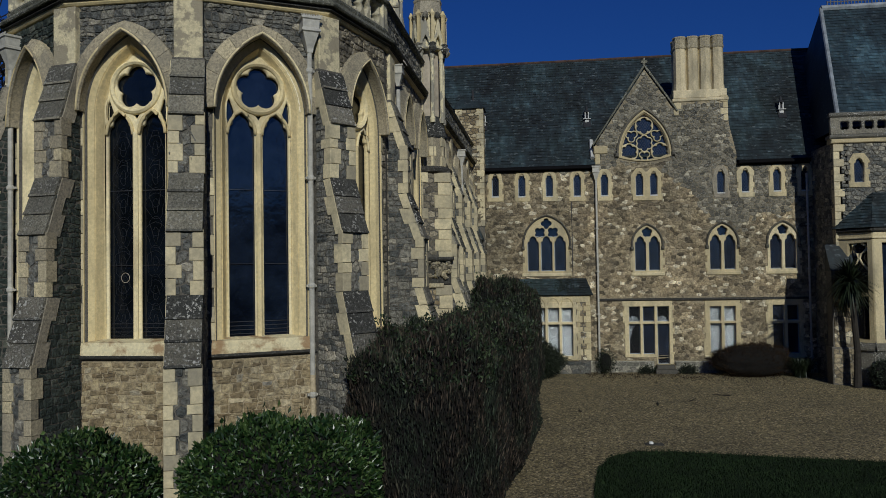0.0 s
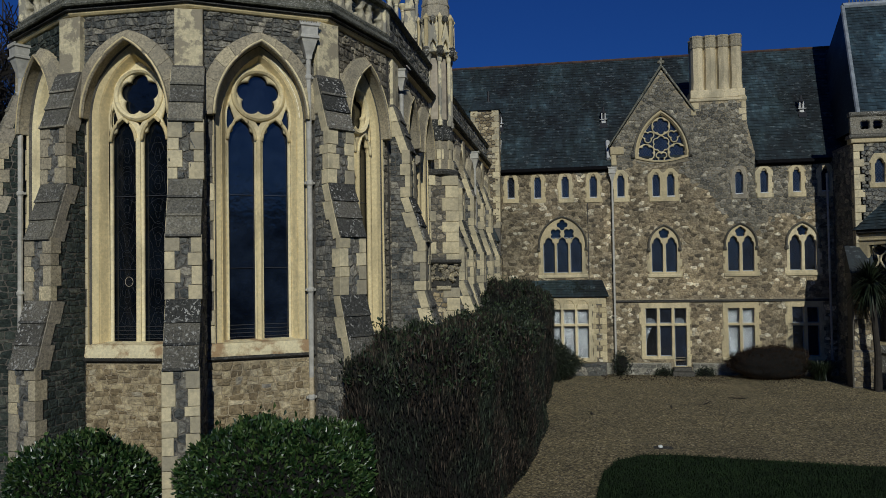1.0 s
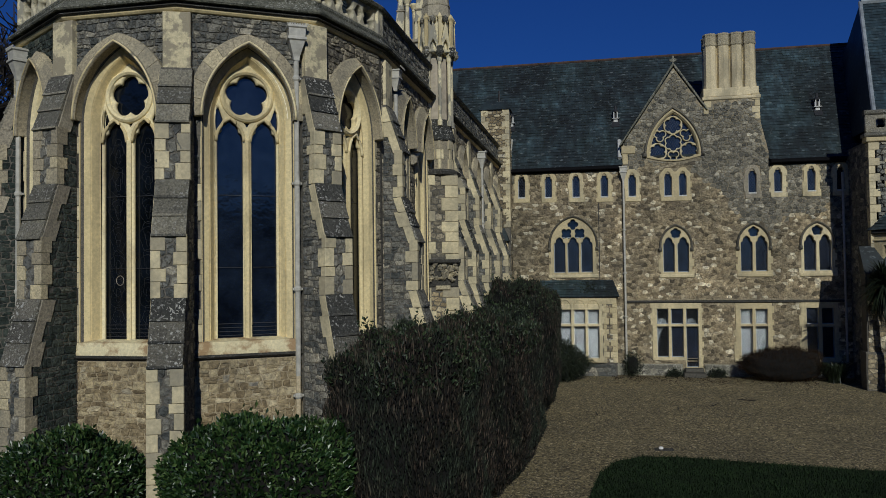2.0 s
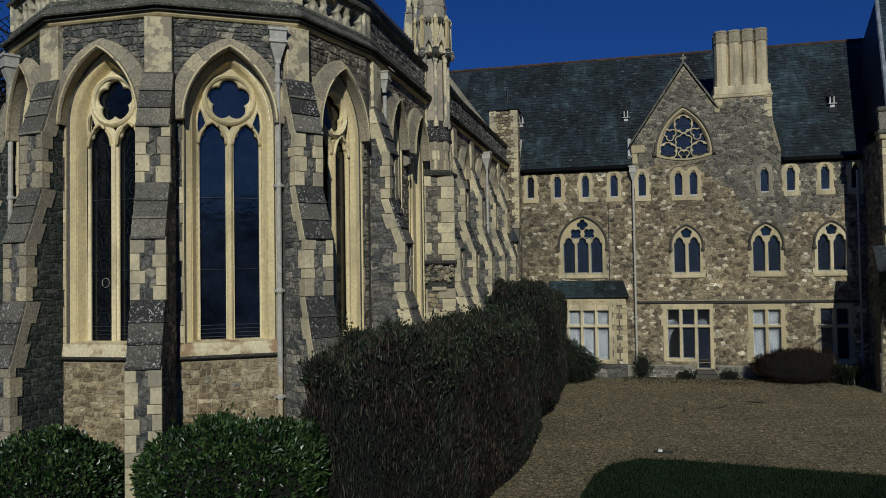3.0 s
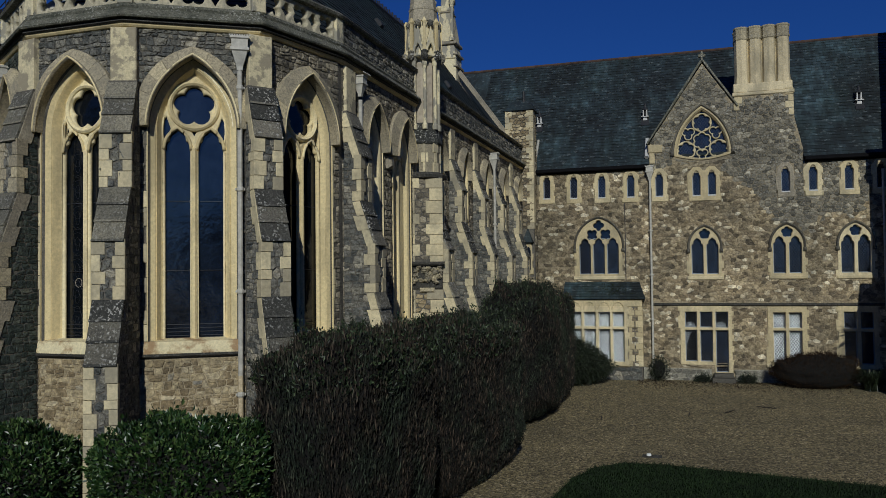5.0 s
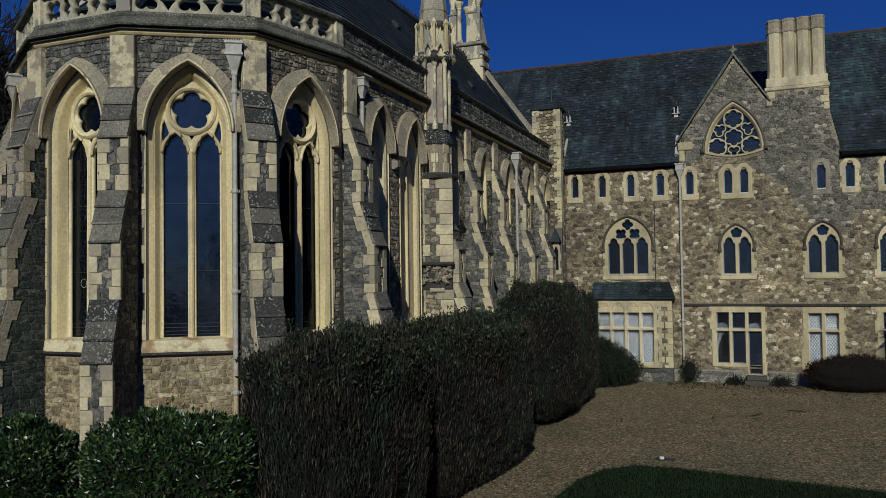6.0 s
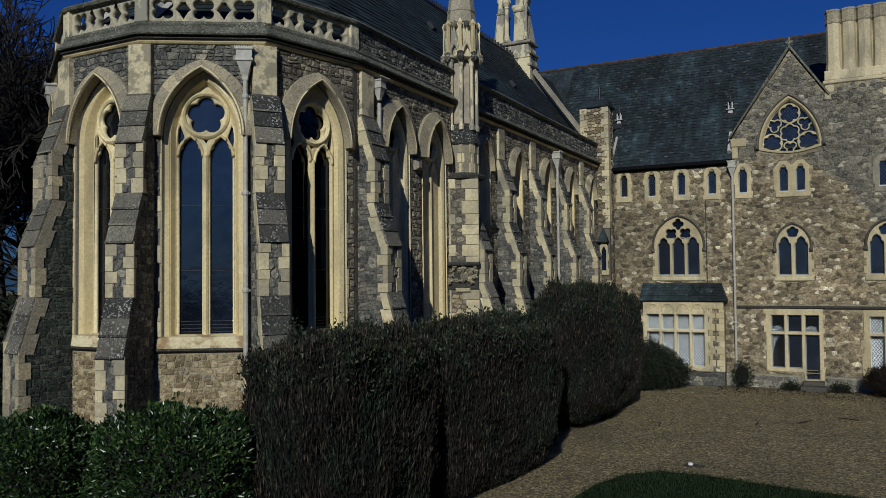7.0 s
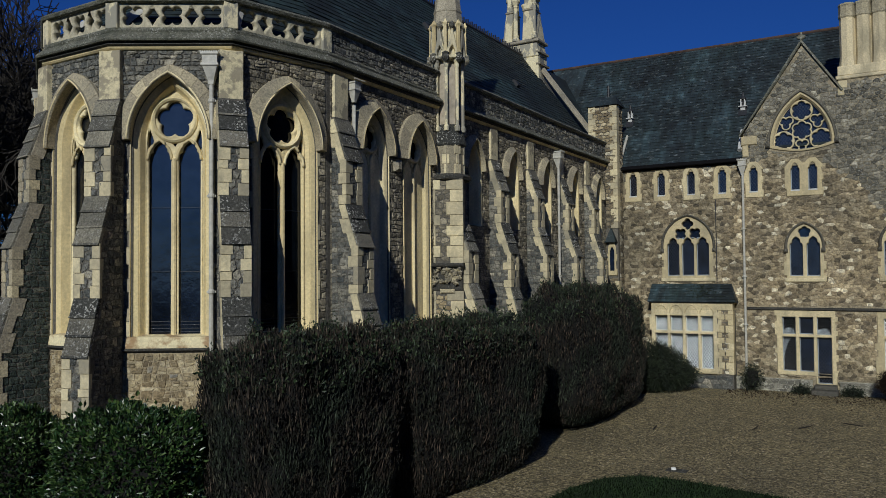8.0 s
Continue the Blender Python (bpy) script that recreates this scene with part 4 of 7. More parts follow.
for i in range(5):
    a, b = CORNERS[i], CORNERS[i + 1]
    M = frame_of(a, b)
    L = (Vector(b) - Vector(a)).length
    holes = []
    z = 10.115
    n = 5
    x = 0.16
    span = (L - 0.32)
    wide, thin = span * 0.235, span * 0.1475
    for k in range(n):
        if k % 2 == 0:
            r = wide / 2
            q = foil(0, 0, 4, 0.130, 0.100, 45.0, 48)
            holes.append([(x + r + px * r / 0.235, z + py * 0.98) for px, py in q])
            x += wide
        else:
            holes.append([(x + thin / 2 + px * thin * 0.5, z + py * 0.205) for px, py in ((0, -1), (0.28, -0.62), (0.62, -0.24), (1, 0), (0.62, 0.24), (0.28, 0.62), (0, 1), (-0.28, 0.62), (-0.62, 0.24), (-1, 0), (-0.62, -0.24), (-0.28, -0.62))])
            x += thin
    plate("pierced_parapet", [[(0.02, 9.85), (L - 0.02, 9.85), (L - 0.02, 10.38), (0.02, 10.38)]] + holes, 0.17, M_PIERCED, chapel, M, 0.026, "pierced parapet of quatrefoils and daggers", -0.01)
for i, (cx, cy) in enumerate(CORNERS):
    axis = bisector(i) if 0 < i < 5 else (1 if i else -1, -0.12)
    M = facing(cx, cy, axis)
    boxes("parapet_post", [(-0.14, 0.14, 9.84, 10.40, -0.24, 0.035)], M_BELL, chapel, M, 0.015)


# slate roofs
def slate_field(A, B, C, D, mat, parent, name="slate_covering", course=0.19, width=0.3, seed=0):
    """Courses of slates between the eaves A-B and the ridge C-D (C above A)."""
    rnd = random.Random(seed)
    A, B, C, D = (Vector(p) for p in (A, B, C, D))
    up = ((C + D) / 2 - (A + B) / 2)
    rows = max(2, round(up.length / course))
    nrm = (B - A).cross(up).normalized()
    vs, fs = [], []
    for r in range(rows):
        s0, s1 = r / rows, (r + 1.25) / rows
        l0, r0 = A.lerp(C, s0), B.lerp(D, s0)
        l1, r1 = A.lerp(C, min(s1, 1)), B.lerp(D, min(s1, 1))
        ln = (r0 - l0).length
        cnt = max(1, round(ln / width))
        off = 0.5 * (r % 2)
        for i in range(cnt + 1):
            a, b = max(0, (i - off) / cnt), min(1, (i + 1 - off) / cnt - 0.004 / max(ln, 0.1))
            if b - a < 0.05 / max(ln, 0.1):
                continue
            j = rnd.uniform(0, 0.018)
            p0, p1, p2, p3 = l0.lerp(r0, a) + nrm * (0.02 + j), l0.lerp(r0, b) + nrm * (0.02 + j), l1.lerp(r1, b) + nrm * 0.006, l1.lerp(r1, a) + nrm * 0.006
            k = len(vs)
            vs += [p0, p1, p2, p3, p0 - nrm * 0.02, p1 - nrm * 0.02]
            fs += [(k, k + 1, k + 2, k + 3), (k + 4, k + 5, k + 1, k)]
    return tagged(raw(name, vs, fs, mat, parent), kind="stuff")


E_Z, E_IN = 9.95, 0.27
eave = [Vector((XA + (x - XA) * (1 - E_IN / 3.7), y + 0.25, E_Z)) for x, y in CORNERS]
hip = Vector((XA, 17.6, RIDGE))
end_y = 34.6
roof = raw("roof", eave + [hip, Vector((eave[5].x, end_y + 6, E_Z)), Vector((XA, end_y + 6, RIDGE)), Vector((eave[0].x, end_y + 6, E_Z))],
           [(0, 1, 6), (1, 2, 6), (2, 3, 6), (3, 4, 6), (4, 5, 6), (5, 7, 8, 6), (9, 0, 6, 8)], M_SLATE_GREEN, chapel, "steep dark slate chapel roof")
# hidden skirt added below the eaves to keep daylight out of the chapel
skirt = [Vector((eave[0].x, end_y + 6, E_Z))] + eave + [Vector((eave[5].x, end_y + 6, E_Z))]
loft("gutter_lining", [[(p.x, p.y, p.z) for p in skirt], [(p.x, p.y, 9.35) for p in skirt]], M_LEAD, roof, None, closed=False)
for i in range(5):
    slate_field(eave[i], eave[i + 1], hip, hip, M_SLATE_GREEN, roof, seed=i)
slate_field(eave[5], (eave[5].x, end_y, E_Z), hip, (XA, end_y, RIDGE), M_SLATE_GREEN, roof, seed=9)
for i in (1, 2, 3, 4):  # pale lead flashing along the hips
    along = (hip - eave[i]).normalized()
    fold = []
    for nb in (eave[i - 1], eave[i + 1]):
        face = (nb - eave[i]).cross(along).normalized()
        face = face if face.z > 0 else -face
        run = (nb - eave[i]) - along * (nb - eave[i]).dot(along)
        fold.append((run.normalized() * 0.15, face))
    lift = (fold[0][1] + fold[1][1]).normalized()
    rows = [[q + fold[0][0] + fold[0][1] * 0.05, q + fold[0][0] * 0.3 + lift * 0.075, q + lift * 0.13, q + fold[1][0] * 0.3 + lift * 0.075, q + fold[1][0] + fold[1][1] * 0.05] for q in (eave[i], eave[i].lerp(hip, 0.97))]
    loft("hip_flashing", rows, M_PIPE, roof, None, "pale lead hip flashing", closed=False)
ridge_v, ridge_f = tube([hip, (XA, end_y, RIDGE)], [0.09, 0.09], 8)
raw("ridge_roll", ridge_v, ridge_f, M_LEAD, roof)
for i, y in enumerate(np.arange(17.7, 34.2, 0.17).tolist()):
    boxes("ridge_crest", [(y, y + 0.05, RIDGE + 0.05, RIDGE + 0.22 + 0.05 * (i % 2), -0.02, 0.02)], M_IRON, roof, Matrix(((0, 0, 1, XA), (1, 0, 0, 0), (0, 1, 0, 0), (0, 0, 0, 1))), 0)
for y, z in ((24.0, 12.9), (29.6, 12.1), (19.6, 13.4)):
    x = eave[5].x + (XA - eave[5].x) * (z - E_Z) / (RIDGE - E_Z)
    sl = Vector((XA - eave[5].x, 0, RIDGE - E_Z)).normalized()
    Mv = Matrix((Vector((0, 1, 0)), sl, Vector((0, 1, 0)).cross(sl))).transposed().to_4x4()
    Mv.translation = (x, y, z)
    boxes("roof_vent", [(-0.12, 0.12, -0.02, 0.3, 0.0, 0.14)], M_LEAD, roof, Mv, 0.03, "small lead roof vent")

# gable coping and bellcote at the far end
gx = eave[5].x
cop = [Vector((gx + 0.35, end_y, E_Z - 0.1)), Vector((XA, end_y, RIDGE + 0.35)), Vector((2 * XA - gx - 0.35, end_y, E_Z - 0.1))]
for a, b in ((cop[0], cop[1]), (cop[1], cop[2])):
    dv = (b - a)
    nv = Vector((0, 1, 0)).cross(dv).normalized()
    nv = nv if nv.z > 0 else -nv
    vs = [q + Vector((0, oy, 0)) + nv * oz for q in (a, b) for oy, oz in ((-0.14, 0.0), (-0.14, 0.13), (0, 0.20), (0.14, 0.13), (0.14, 0.0))]
    raw("gable_coping", vs, [(0, 1, 2, 3, 4), (9, 8, 7, 6, 5)] + [(i, (i + 1) % 5, (i + 1) % 5 + 5, i + 5) for i in range(5)], M_OLD, chapel, "stone gable coping")
raw("gable_wall", [(gx, end_y - 0.2, 9.5), (XA, end_y - 0.2, RIDGE + 0.3), (2 * XA - gx, end_y - 0.2, 9.5), (gx, end_y + 0.2, 9.5), (XA, end_y + 0.2, RIDGE + 0.3), (2 * XA - gx, end_y + 0.2, 9.5)],
    [(0, 1, 2), (5, 4, 3), (0, 3, 4, 1), (1, 4, 5, 2), (2, 5, 3, 0)], M_MORTAR, chapel)
BX, BY = XA + 0.0, end_y
FB = frame_of((BX, BY), (BX + 1, BY))


def tapered(name, lo, hi, mat, parent):
    """A stone shaft between two level rectangles (x0, x1, half depth, z)."""
    v = [(x, z, d) for x0, x1, hd, z in (lo, hi) for x, d in ((x0, hd), (x1, hd), (x1, -hd), (x0, -hd))]
    bm = bmesh.new()
    bv = [bm.verts.new(p) for p in v]
    for q in ((3, 2, 1, 0), (4, 5, 6, 7), (0, 1, 5, 4), (1, 2, 6, 5), (2, 3, 7, 6), (3, 0, 4, 7)):
        bm.faces.new([bv[k] for k in q])
    bmesh.ops.bevel(bm, geom=bm.edges[:], offset=0.03, segments=1, affect="EDGES")
    bm.transform(FB)
    return part(name, bm, mat, parent)


bell = boxes("bellcote", [(-0.98, 0.80, 13.0, 14.6, -0.5, 0.5)], M_BELL, chapel, FB, 0.05, "flaking cream stone bellcote with colonnettes")
tapered("plinth", (-1.02, 0.86, 0.55, 12.6), (-1.0, 0.82, 0.5, 14.3), M_BELL, bell)
tapered("plinth_offset", (-1.0, 0.82, 0.52, 14.6), (-0.94, 0.74, 0.46, 15.25), M_BELL, bell)
tapered("string_course", (-1.06, 0.86, 0.58, 15.25), (-1.04, 0.84, 0.56, 15.40), M_OLD, bell)
for x0, x1, ux0, ux1 in ((-0.96, -0.50, -0.80, -0.46), (0.02, 0.76, 0.06, 0.56)):
    tapered("pier", (x0, x1, 0.46, 15.40), (ux0, ux1, 0.40, 16.75), M_BELL, bell)
    tapered("pier_ledge", (ux0 - 0.04, ux1 + 0.04, 0.44, 16.75), (ux0 - 0.03, ux1 + 0.03, 0.43, 16.83), M_OLD, bell)
    tapered("pier", (ux0 + 0.02, ux1 - 0.02, 0.39, 16.83), (ux0 + 0.08, ux1 - 0.06, 0.35, 18.0), M_BELL, bell)
for x, y, r in ((-0.30, -0.42, 1.0), (-0.16, 0.40, 1.0), (0.66, -0.50, 0.7)):
    raw("colonnette", *prism(BX + x, BY + y, 10, [(15.4, 0.17 * r), (15.5, 0.17 * r), (15.56, 0.12 * r), (15.66, 0.14 * r), (15.70, 0.105 * r), (16.92, 0.10 * r), (16.98, 0.14 * r), (17.03, 0.11 * r), (17.15, 0.17 * r), (17.22, 0.21 * r), (17.32, 0.21 * r)]), M_BELL, bell)
plate("bell_arch", [[(-0.82, 17.3), (-0.82, 17.9), (-0.1, 19.2), (0.6, 17.9), (0.6, 17.3), (0.14, 17.3), (0.08, 17.7), (-0.22, 18.05), (-0.44, 17.7), (-0.48, 17.3)]], 0.7, M_BELL, bell, FB, 0.03, front=0.35)
for x, z in ((0.80, 14.75), (0.82, 14.2), (-0.98, 14.6)):
    boxes("weather_ledge", [(x - 0.10, x + 0.10, z, z + 0.09, -0.54, 0.54)], M_OLD, bell, FB, 0.02)

# turret between the apse and the nave
TX, TY = -3.18, 20.85
turret = raw("turret", *prism(TX, TY, 4, [(0, 0.60), (7.45, 0.60)], -22.5), M_MORTAR, chapel, "octagonal stone turret with colonnettes, gablets and a spire")
FT = Matrix((Vector((math.cos(radians(22.5)), math.sin(radians(22.5)), 0)), (0, 0, 1), Vector((math.sin(radians(22.5)), -math.cos(radians(22.5)), 0)))).transposed().to_4x4()
FT.translation = (TX, TY, 0)
FT = FT @ Matrix.Translation((0, 0, 0.424))
rnd = random.Random(5)
z, k = 0.5, 0
while z < 7.4:
    hh = min(rnd.uniform(0.26, 0.36), 7.42 - z)
    if not 4.3 < z + hh / 2 < 5.15:
        for sg in (-1, 1):
            wd = (0.46 if k % 2 else 0.36) if sg > 0 else (0.26 if k % 3 == 0 else 0.13)
            x0, x1 = sorted((sg * 0.445, sg * (0.445 - wd)))
            v, f = box_vf(x0, x1, z + 0.005, z + hh - 0.005, -0.3, 0.03, 0.01)
            raw("quoin", v, f, M_QUOIN, turret, "", FT)
    z, k = z + hh, k + 1
rubble(FT, (-0.34, 0.1, 0.6, 4.3), 0.2, 0.13, 801, M_TAN, turret, h=0.012)
rubble(FT, (-0.34, 0.1, 5.2, 7.4), 0.18, 0.13, 802, M_BROWN, turret, h=0.012)
# near-black backing carries the recess shade behind the carved leaves
panel = boxes("carved_panel", [(-0.42, 0.42, 4.42, 5.06, -0.05, 0.035)], M_MOULD, turret, FT, 0.02, "deeply carved foliage panel under a ledge")
boxes("panel_ledge", [(-0.47, 0.47, 5.06, 5.16, -0.05, 0.17)], M_MOULD, panel, FT, 0.03)
boxes("panel_base", [(-0.20, 0.20, 4.34, 4.46, -0.05, 0.08)], M_HOOD, panel, FT, 0.03)
vs, fs = [], []
for i in range(64):
    cx = rnd.uniform(-0.36, 0.36)
    cz = rnd.uniform(4.56 + 0.5 * (0.36 - abs(cx)) * rnd.random(), 5.02)
    L, turn, kk = rnd.uniform(0.07, 0.13), rnd.uniform(0, 6.3), len(vs)
    up = rnd.uniform(0.06, 0.15)
    for q in range(10):  # a lobed leaf that curls forward
        th = q * math.pi / 5
        rr = L * (0.62 if q % 2 else 1.0) * (0.75 + 0.25 * math.cos(th))
        x, z = rr * math.cos(th), rr * 0.75 * math.sin(th)
        vs.append((min(0.42, max(-0.42, cx + x * math.cos(turn) - z * math.sin(turn))), min(5.05, cz + x * math.sin(turn) + z * math.cos(turn)), up + 0.5 * x - 0.04))
    vs += [(cx, cz, up + 0.02), (cx, cz, 0.02)]
    fs += [(kk + q, kk + (q + 1) % 10, kk + 10) for q in range(10)] + [(kk + (q + 1) % 10, kk + q, kk + 11) for q in range(10)]
tagged(raw("carving", vs, fs, M_HOOD, panel, "", FT), kind="stuff")
UX, UY = TX - 0.02, TY + 0.05


def oct_part(name, rows, mat, sides=8, turn=22.5, smooth=False):
    return raw(name, *prism(UX, UY, sides, rows, turn), mat, turret, "", None, smooth)


oct_part("string_course", [(7.40, 0.50), (7.44, 0.62), (7.52, 0.64), (7.60, 0.50)], M_MOULD)
oct_part("stage", [(7.55, 0.45), (8.42, 0.45)], M_HOOD)
for kq in range(8):
    th = radians(kq * 45)
    for r in range(3):
        Mq = Matrix.Translation((UX, UY, 0)) @ Matrix.Rotation(th + radians(22.5), 4, "Z")
        v, f = box_vf(-0.075 - 0.05 * ((r + kq) % 2), 0.075 - 0.05 * ((r + kq + 1) % 2), 7.60 + r * 0.27, 7.86 + r * 0.27, 0.38, 0.445, 0.01)
        raw("quoin", v, f, M_QUOIN, turret, "", Mq @ Matrix(((0, 0, 1, 0), (1, 0, 0, 0), (0, 1, 0, 0), (0, 0, 0, 1))))
oct_part("weathering", [(8.38, 0.48), (8.42, 0.50), (8.46, 0.49), (8.95, 0.36), (8.98, 0.30)], M_SLAB)
oct_part("core", [(8.9, 0.30), (10.75, 0.30)], M_SHAFT)
for kq in range(8):
    th = radians(kq * 45 + 22.5)
    cx, cy = UX + 0.40 * math.cos(th), UY + 0.40 * math.sin(th)
    raw("colonnette", *prism(cx, cy, 8, [(8.78, 0.075), (8.9, 0.08), (8.95, 0.05), (10.52, 0.05), (10.56, 0.065), (10.66, 0.07), (10.72, 0.10), (10.78, 0.10)]), M_BELL, turret)
    g = radians(kq * 45)
    Mg = Matrix((Vector((-math.sin(g), math.cos(g), 0)), (0, 0, 1), Vector((math.cos(g), math.sin(g), 0)))).transposed().to_4x4()
    Mg.translation = (UX, UY, 0)
    plate("gablet", [[(-0.2, 10.76), (0.2, 10.76), (0.0, 11.62)], [(-0.10, 10.80), (0.10, 10.80), (0.075, 11.0), (0, 11.14), (-0.075, 11.0)]], 0.1, M_BELL, turret, Mg, 0.02, front=0.49)
    raw("crocket", *prism(UX + 0.50 * math.cos(th), UY + 0.50 * math.sin(th), 6, [(10.66, 0.03), (10.72, 0.10), (10.78, 0.12), (10.84, 0.09), (10.90, 0.11), (10.95, 0.03)], kq * 17), M_SLAB, turret)
    raw("boss", *prism(UX + 0.44 * math.cos(g), UY + 0.44 * math.sin(g), 6, [(11.58, 0.02), (11.64, 0.075), (11.70, 0.09), (11.76, 0.06), (11.80, 0.02)], kq * 11), M_SLAB, turret)
    raw("pinnacle", *prism(UX + 0.48 * math.cos(th), UY + 0.48 * math.sin(th), 4, [(10.74, 0.04), (10.8, 0.09), (10.9, 0.09), (11.0, 0.055), (11.66, 0.05), (11.72, 0.085), (11.78, 0.05), (11.84, 0.02)], kq * 45 + 22.5 + 45), M_CREAM, turret)
oct_part("crown", [(10.74, 0.34), (10.78, 0.54), (10.84, 0.54), (10.88, 0.40), (11.3, 0.37), (11.75, 0.38), (11.8, 0.42)], M_BELL)
oct_part("spire", [(11.78, 0.42), (12.1, 0.385), (12.12, 0.40), (12.18, 0.40), (12.2, 0.375), (14.2, 0.16), (15.6, 0.03)], M_OLD)

# rain-water pipes on the chapel
def pipe(name, x, y, z_top, z_bot, n, label, hopper=True, tan_below=0.0, k_h=1.0):
    root = thing(name, (x, y, z_bot), label, "drainpipe")
    p = Vector((x, y, 0))
    zb = z_bot if not tan_below else tan_below
    raw("pipe", *tube([(x, y, zb), (x, y, z_top - 0.45)], [0.048, 0.048], 10), M_PIPE, root, "", None, False)
    if tan_below:
        raw("pipe", *tube([(x, y, z_bot), (x, y, tan_below)], [0.048, 0.048], 10), M_PIPE_TAN, root, "rust-stained cream pipe length")
    z = z_bot + 0.6
    while z < z_top - 0.8:
        raw("collar", *tube([(x, y, z), (x, y, z + 0.03), (x, y, z + 0.07), (x, y, z + 0.1)], [0.052, 0.07, 0.07, 0.052], 10), M_PIPE, root)
        boxes("bracket", [(-0.09, 0.09, z + 0.03, z + 0.07, -0.07, 0.0)], M_PIPE, root, facing(x, y, n), 0)
        z += 1.9
    if hopper:
        ang = math.degrees(math.atan2(n[1], n[0])) + 45
        raw("hopper", *prism(x, y, 4, [(z_top + a * k_h, r * k_h) for a, r in ((-0.5, 0.07), (-0.42, 0.085), (-0.16, 0.20), (-0.14, 0.24), (-0.10, 0.24), (-0.08, 0.205), (0.06, 0.215), (0.08, 0.25), (0.12, 0.25))], ang), M_PIPE, root)
        for k in range(9):
            raw("cresting_tooth", *box_vf(-0.19 + k * 0.045, -0.165 + k * 0.045, z_top + 0.12, z_top + 0.145, 0.155, 0.175), M_PIPE, root, "", facing(x, y, n))
    return root


pipe("drainpipe", -4.17, 13.20, 9.17, 0.1, (0.53, -0.85), "pale grey iron drainpipe with a hopper on the apse", True, 3.0)
pipe("drainpipe", -9.95, 13.20, 9.17, 0.1, (-0.53, -0.85), "pale grey iron drainpipe with a hopper on the apse")
pipe("drainpipe", -3.24, 16.64, 9.22, 6.2, (1, 0), "short grey hopper and pipe beside a buttress", k_h=0.75)
pipe("drainpipe", -3.2, 28.85, 9.20, 0.3, (1, 0), "grey iron drainpipe with hopper on the nave wall")

# ---- the main wing ----
FY, GZ = 35.2, 0.22  # the front's plane and the ground at its foot
FM = frame_of((0, FY), (1, FY))
wing = thing("house_wing", (4, 40, GZ), "three-storey Victorian Gothic wing of brown rubble stone", "house")
HOLES, CLEAR = [], []  # openings in the wall, and boxes that the stones leave free


def lead_light(x0, x1, z0, z1, parent, M, depth, step=0.105, blind=False, clear=False):
    """One glazed light: pane, lead lattice and, where drawn, a blind behind it."""
    pane = plate("pane", [[(x0 - 0.02, z0 - 0.02), (x1 + 0.02, z0 - 0.02), (x1 + 0.02, z1 + 0.02), (x0 - 0.02, z1 + 0.02)]], 0.012, M_CLEAR if blind or clear else M_GLASS, parent, M, front=depth)
    if blind or clear:
        pane.visible_shadow = False
    v, f = lattice(x0, x1, z0, z1, step, 0.017 if blind else 0.011, depth + 0.003)
    tagged(raw("leading", v, f, M_CAME, parent, "", M), kind="stuff")
    rim = 0.034
    boxes("casement", [(x0, x1, z0, z0 + rim, depth, depth + 0.03), (x0, x1, z1 - rim, z1, depth, depth + 0.03), (x0, x0 + rim, z0 + rim, z1 - rim, depth, depth + 0.03), (x1 - rim, x1, z0 + rim, z1 - rim, depth, depth + 0.03)], M_ZINC if blind else M_HIP, parent, M, 0)
    if blind:
        plate("blind", [[(x0 - 0.03, z0 - 0.03), (x1 + 0.03, z0 - 0.03), (x1 + 0.03, z1 + 0.03), (x0 - 0.03, z1 + 0.03)]], 0.01, M_BLIND, parent, M, front=depth - 0.09)


def ears(x0, x1, z0, z1, top=None, seed=0, ear=0.09):
    """A dressed-stone outline with ragged quoins at its sides; top: points of the head, right to left."""
    rnd = random.Random(seed)
    right, left = [], []
    z, k = z0, 0
    while z < z1 - 0.02:
        h = min(rnd.uniform(0.2, 0.34), z1 - z)
        o = ear if k % 2 == 0 else 0.0
        right += [(x1 + o, z), (x1 + o, z + h)]
        o2 = ear if (k + rnd.randint(0, 1)) % 2 == 0 else 0.0
        left += [(x0 - o2, z), (x0 - o2, z + h)]
        z, k = z + h, k + 1
    head = top or []
    return right + head + list(reversed(left))


def lancet(xc, z0, z1, seed, pairs=1, mat=M_DRESS):
    """A small cusped lancet, or two side by side, in one cream surround."""
    xs = [xc] if pairs == 1 else [xc - 0.31, xc + 0.31]
    w = 0.162
    o0, o1 = xs[0] - w - 0.15, xs[-1] + w + 0.15
    head = []
    for x in reversed(xs):
        head += [(x + w + 0.10, z1 - 0.02), (x + 0.12, z1 + 0.15), (x - 0.12, z1 + 0.15), (x - w - 0.10, z1 - 0.02)]
    lights = [cusped(x, w, z0, z1 - 0.32, 0.32, 0.22) for x in xs]
    win = plate("window", [ears(o0, o1, z0 - 0.22, z1 - 0.14, head, seed, 0.06)] + lights, 0.26, mat, wing, FM, 0.02, "small lancet window in a cream stone surround", 0.045)
    for x in xs:
        lead_light(x - w, x + w, z0, z1, win, FM, -0.12)
        boxes("sill", [(x - w, x + w, z0 - 0.03, z0 + 0.03, -0.1, 0.05)], M_ZINC, win, FM, 0.01)
    HOLES.append([(o0 + 0.06, z0 - 0.16), (o1 - 0.06, z0 - 0.16), (o1 - 0.06, z1 - 0.1), (o0 + 0.06, z1 - 0.1)])
    CLEAR.append((o0 - 0.02, o1 + 0.02, z0 - 0.22, z1 + 0.08))


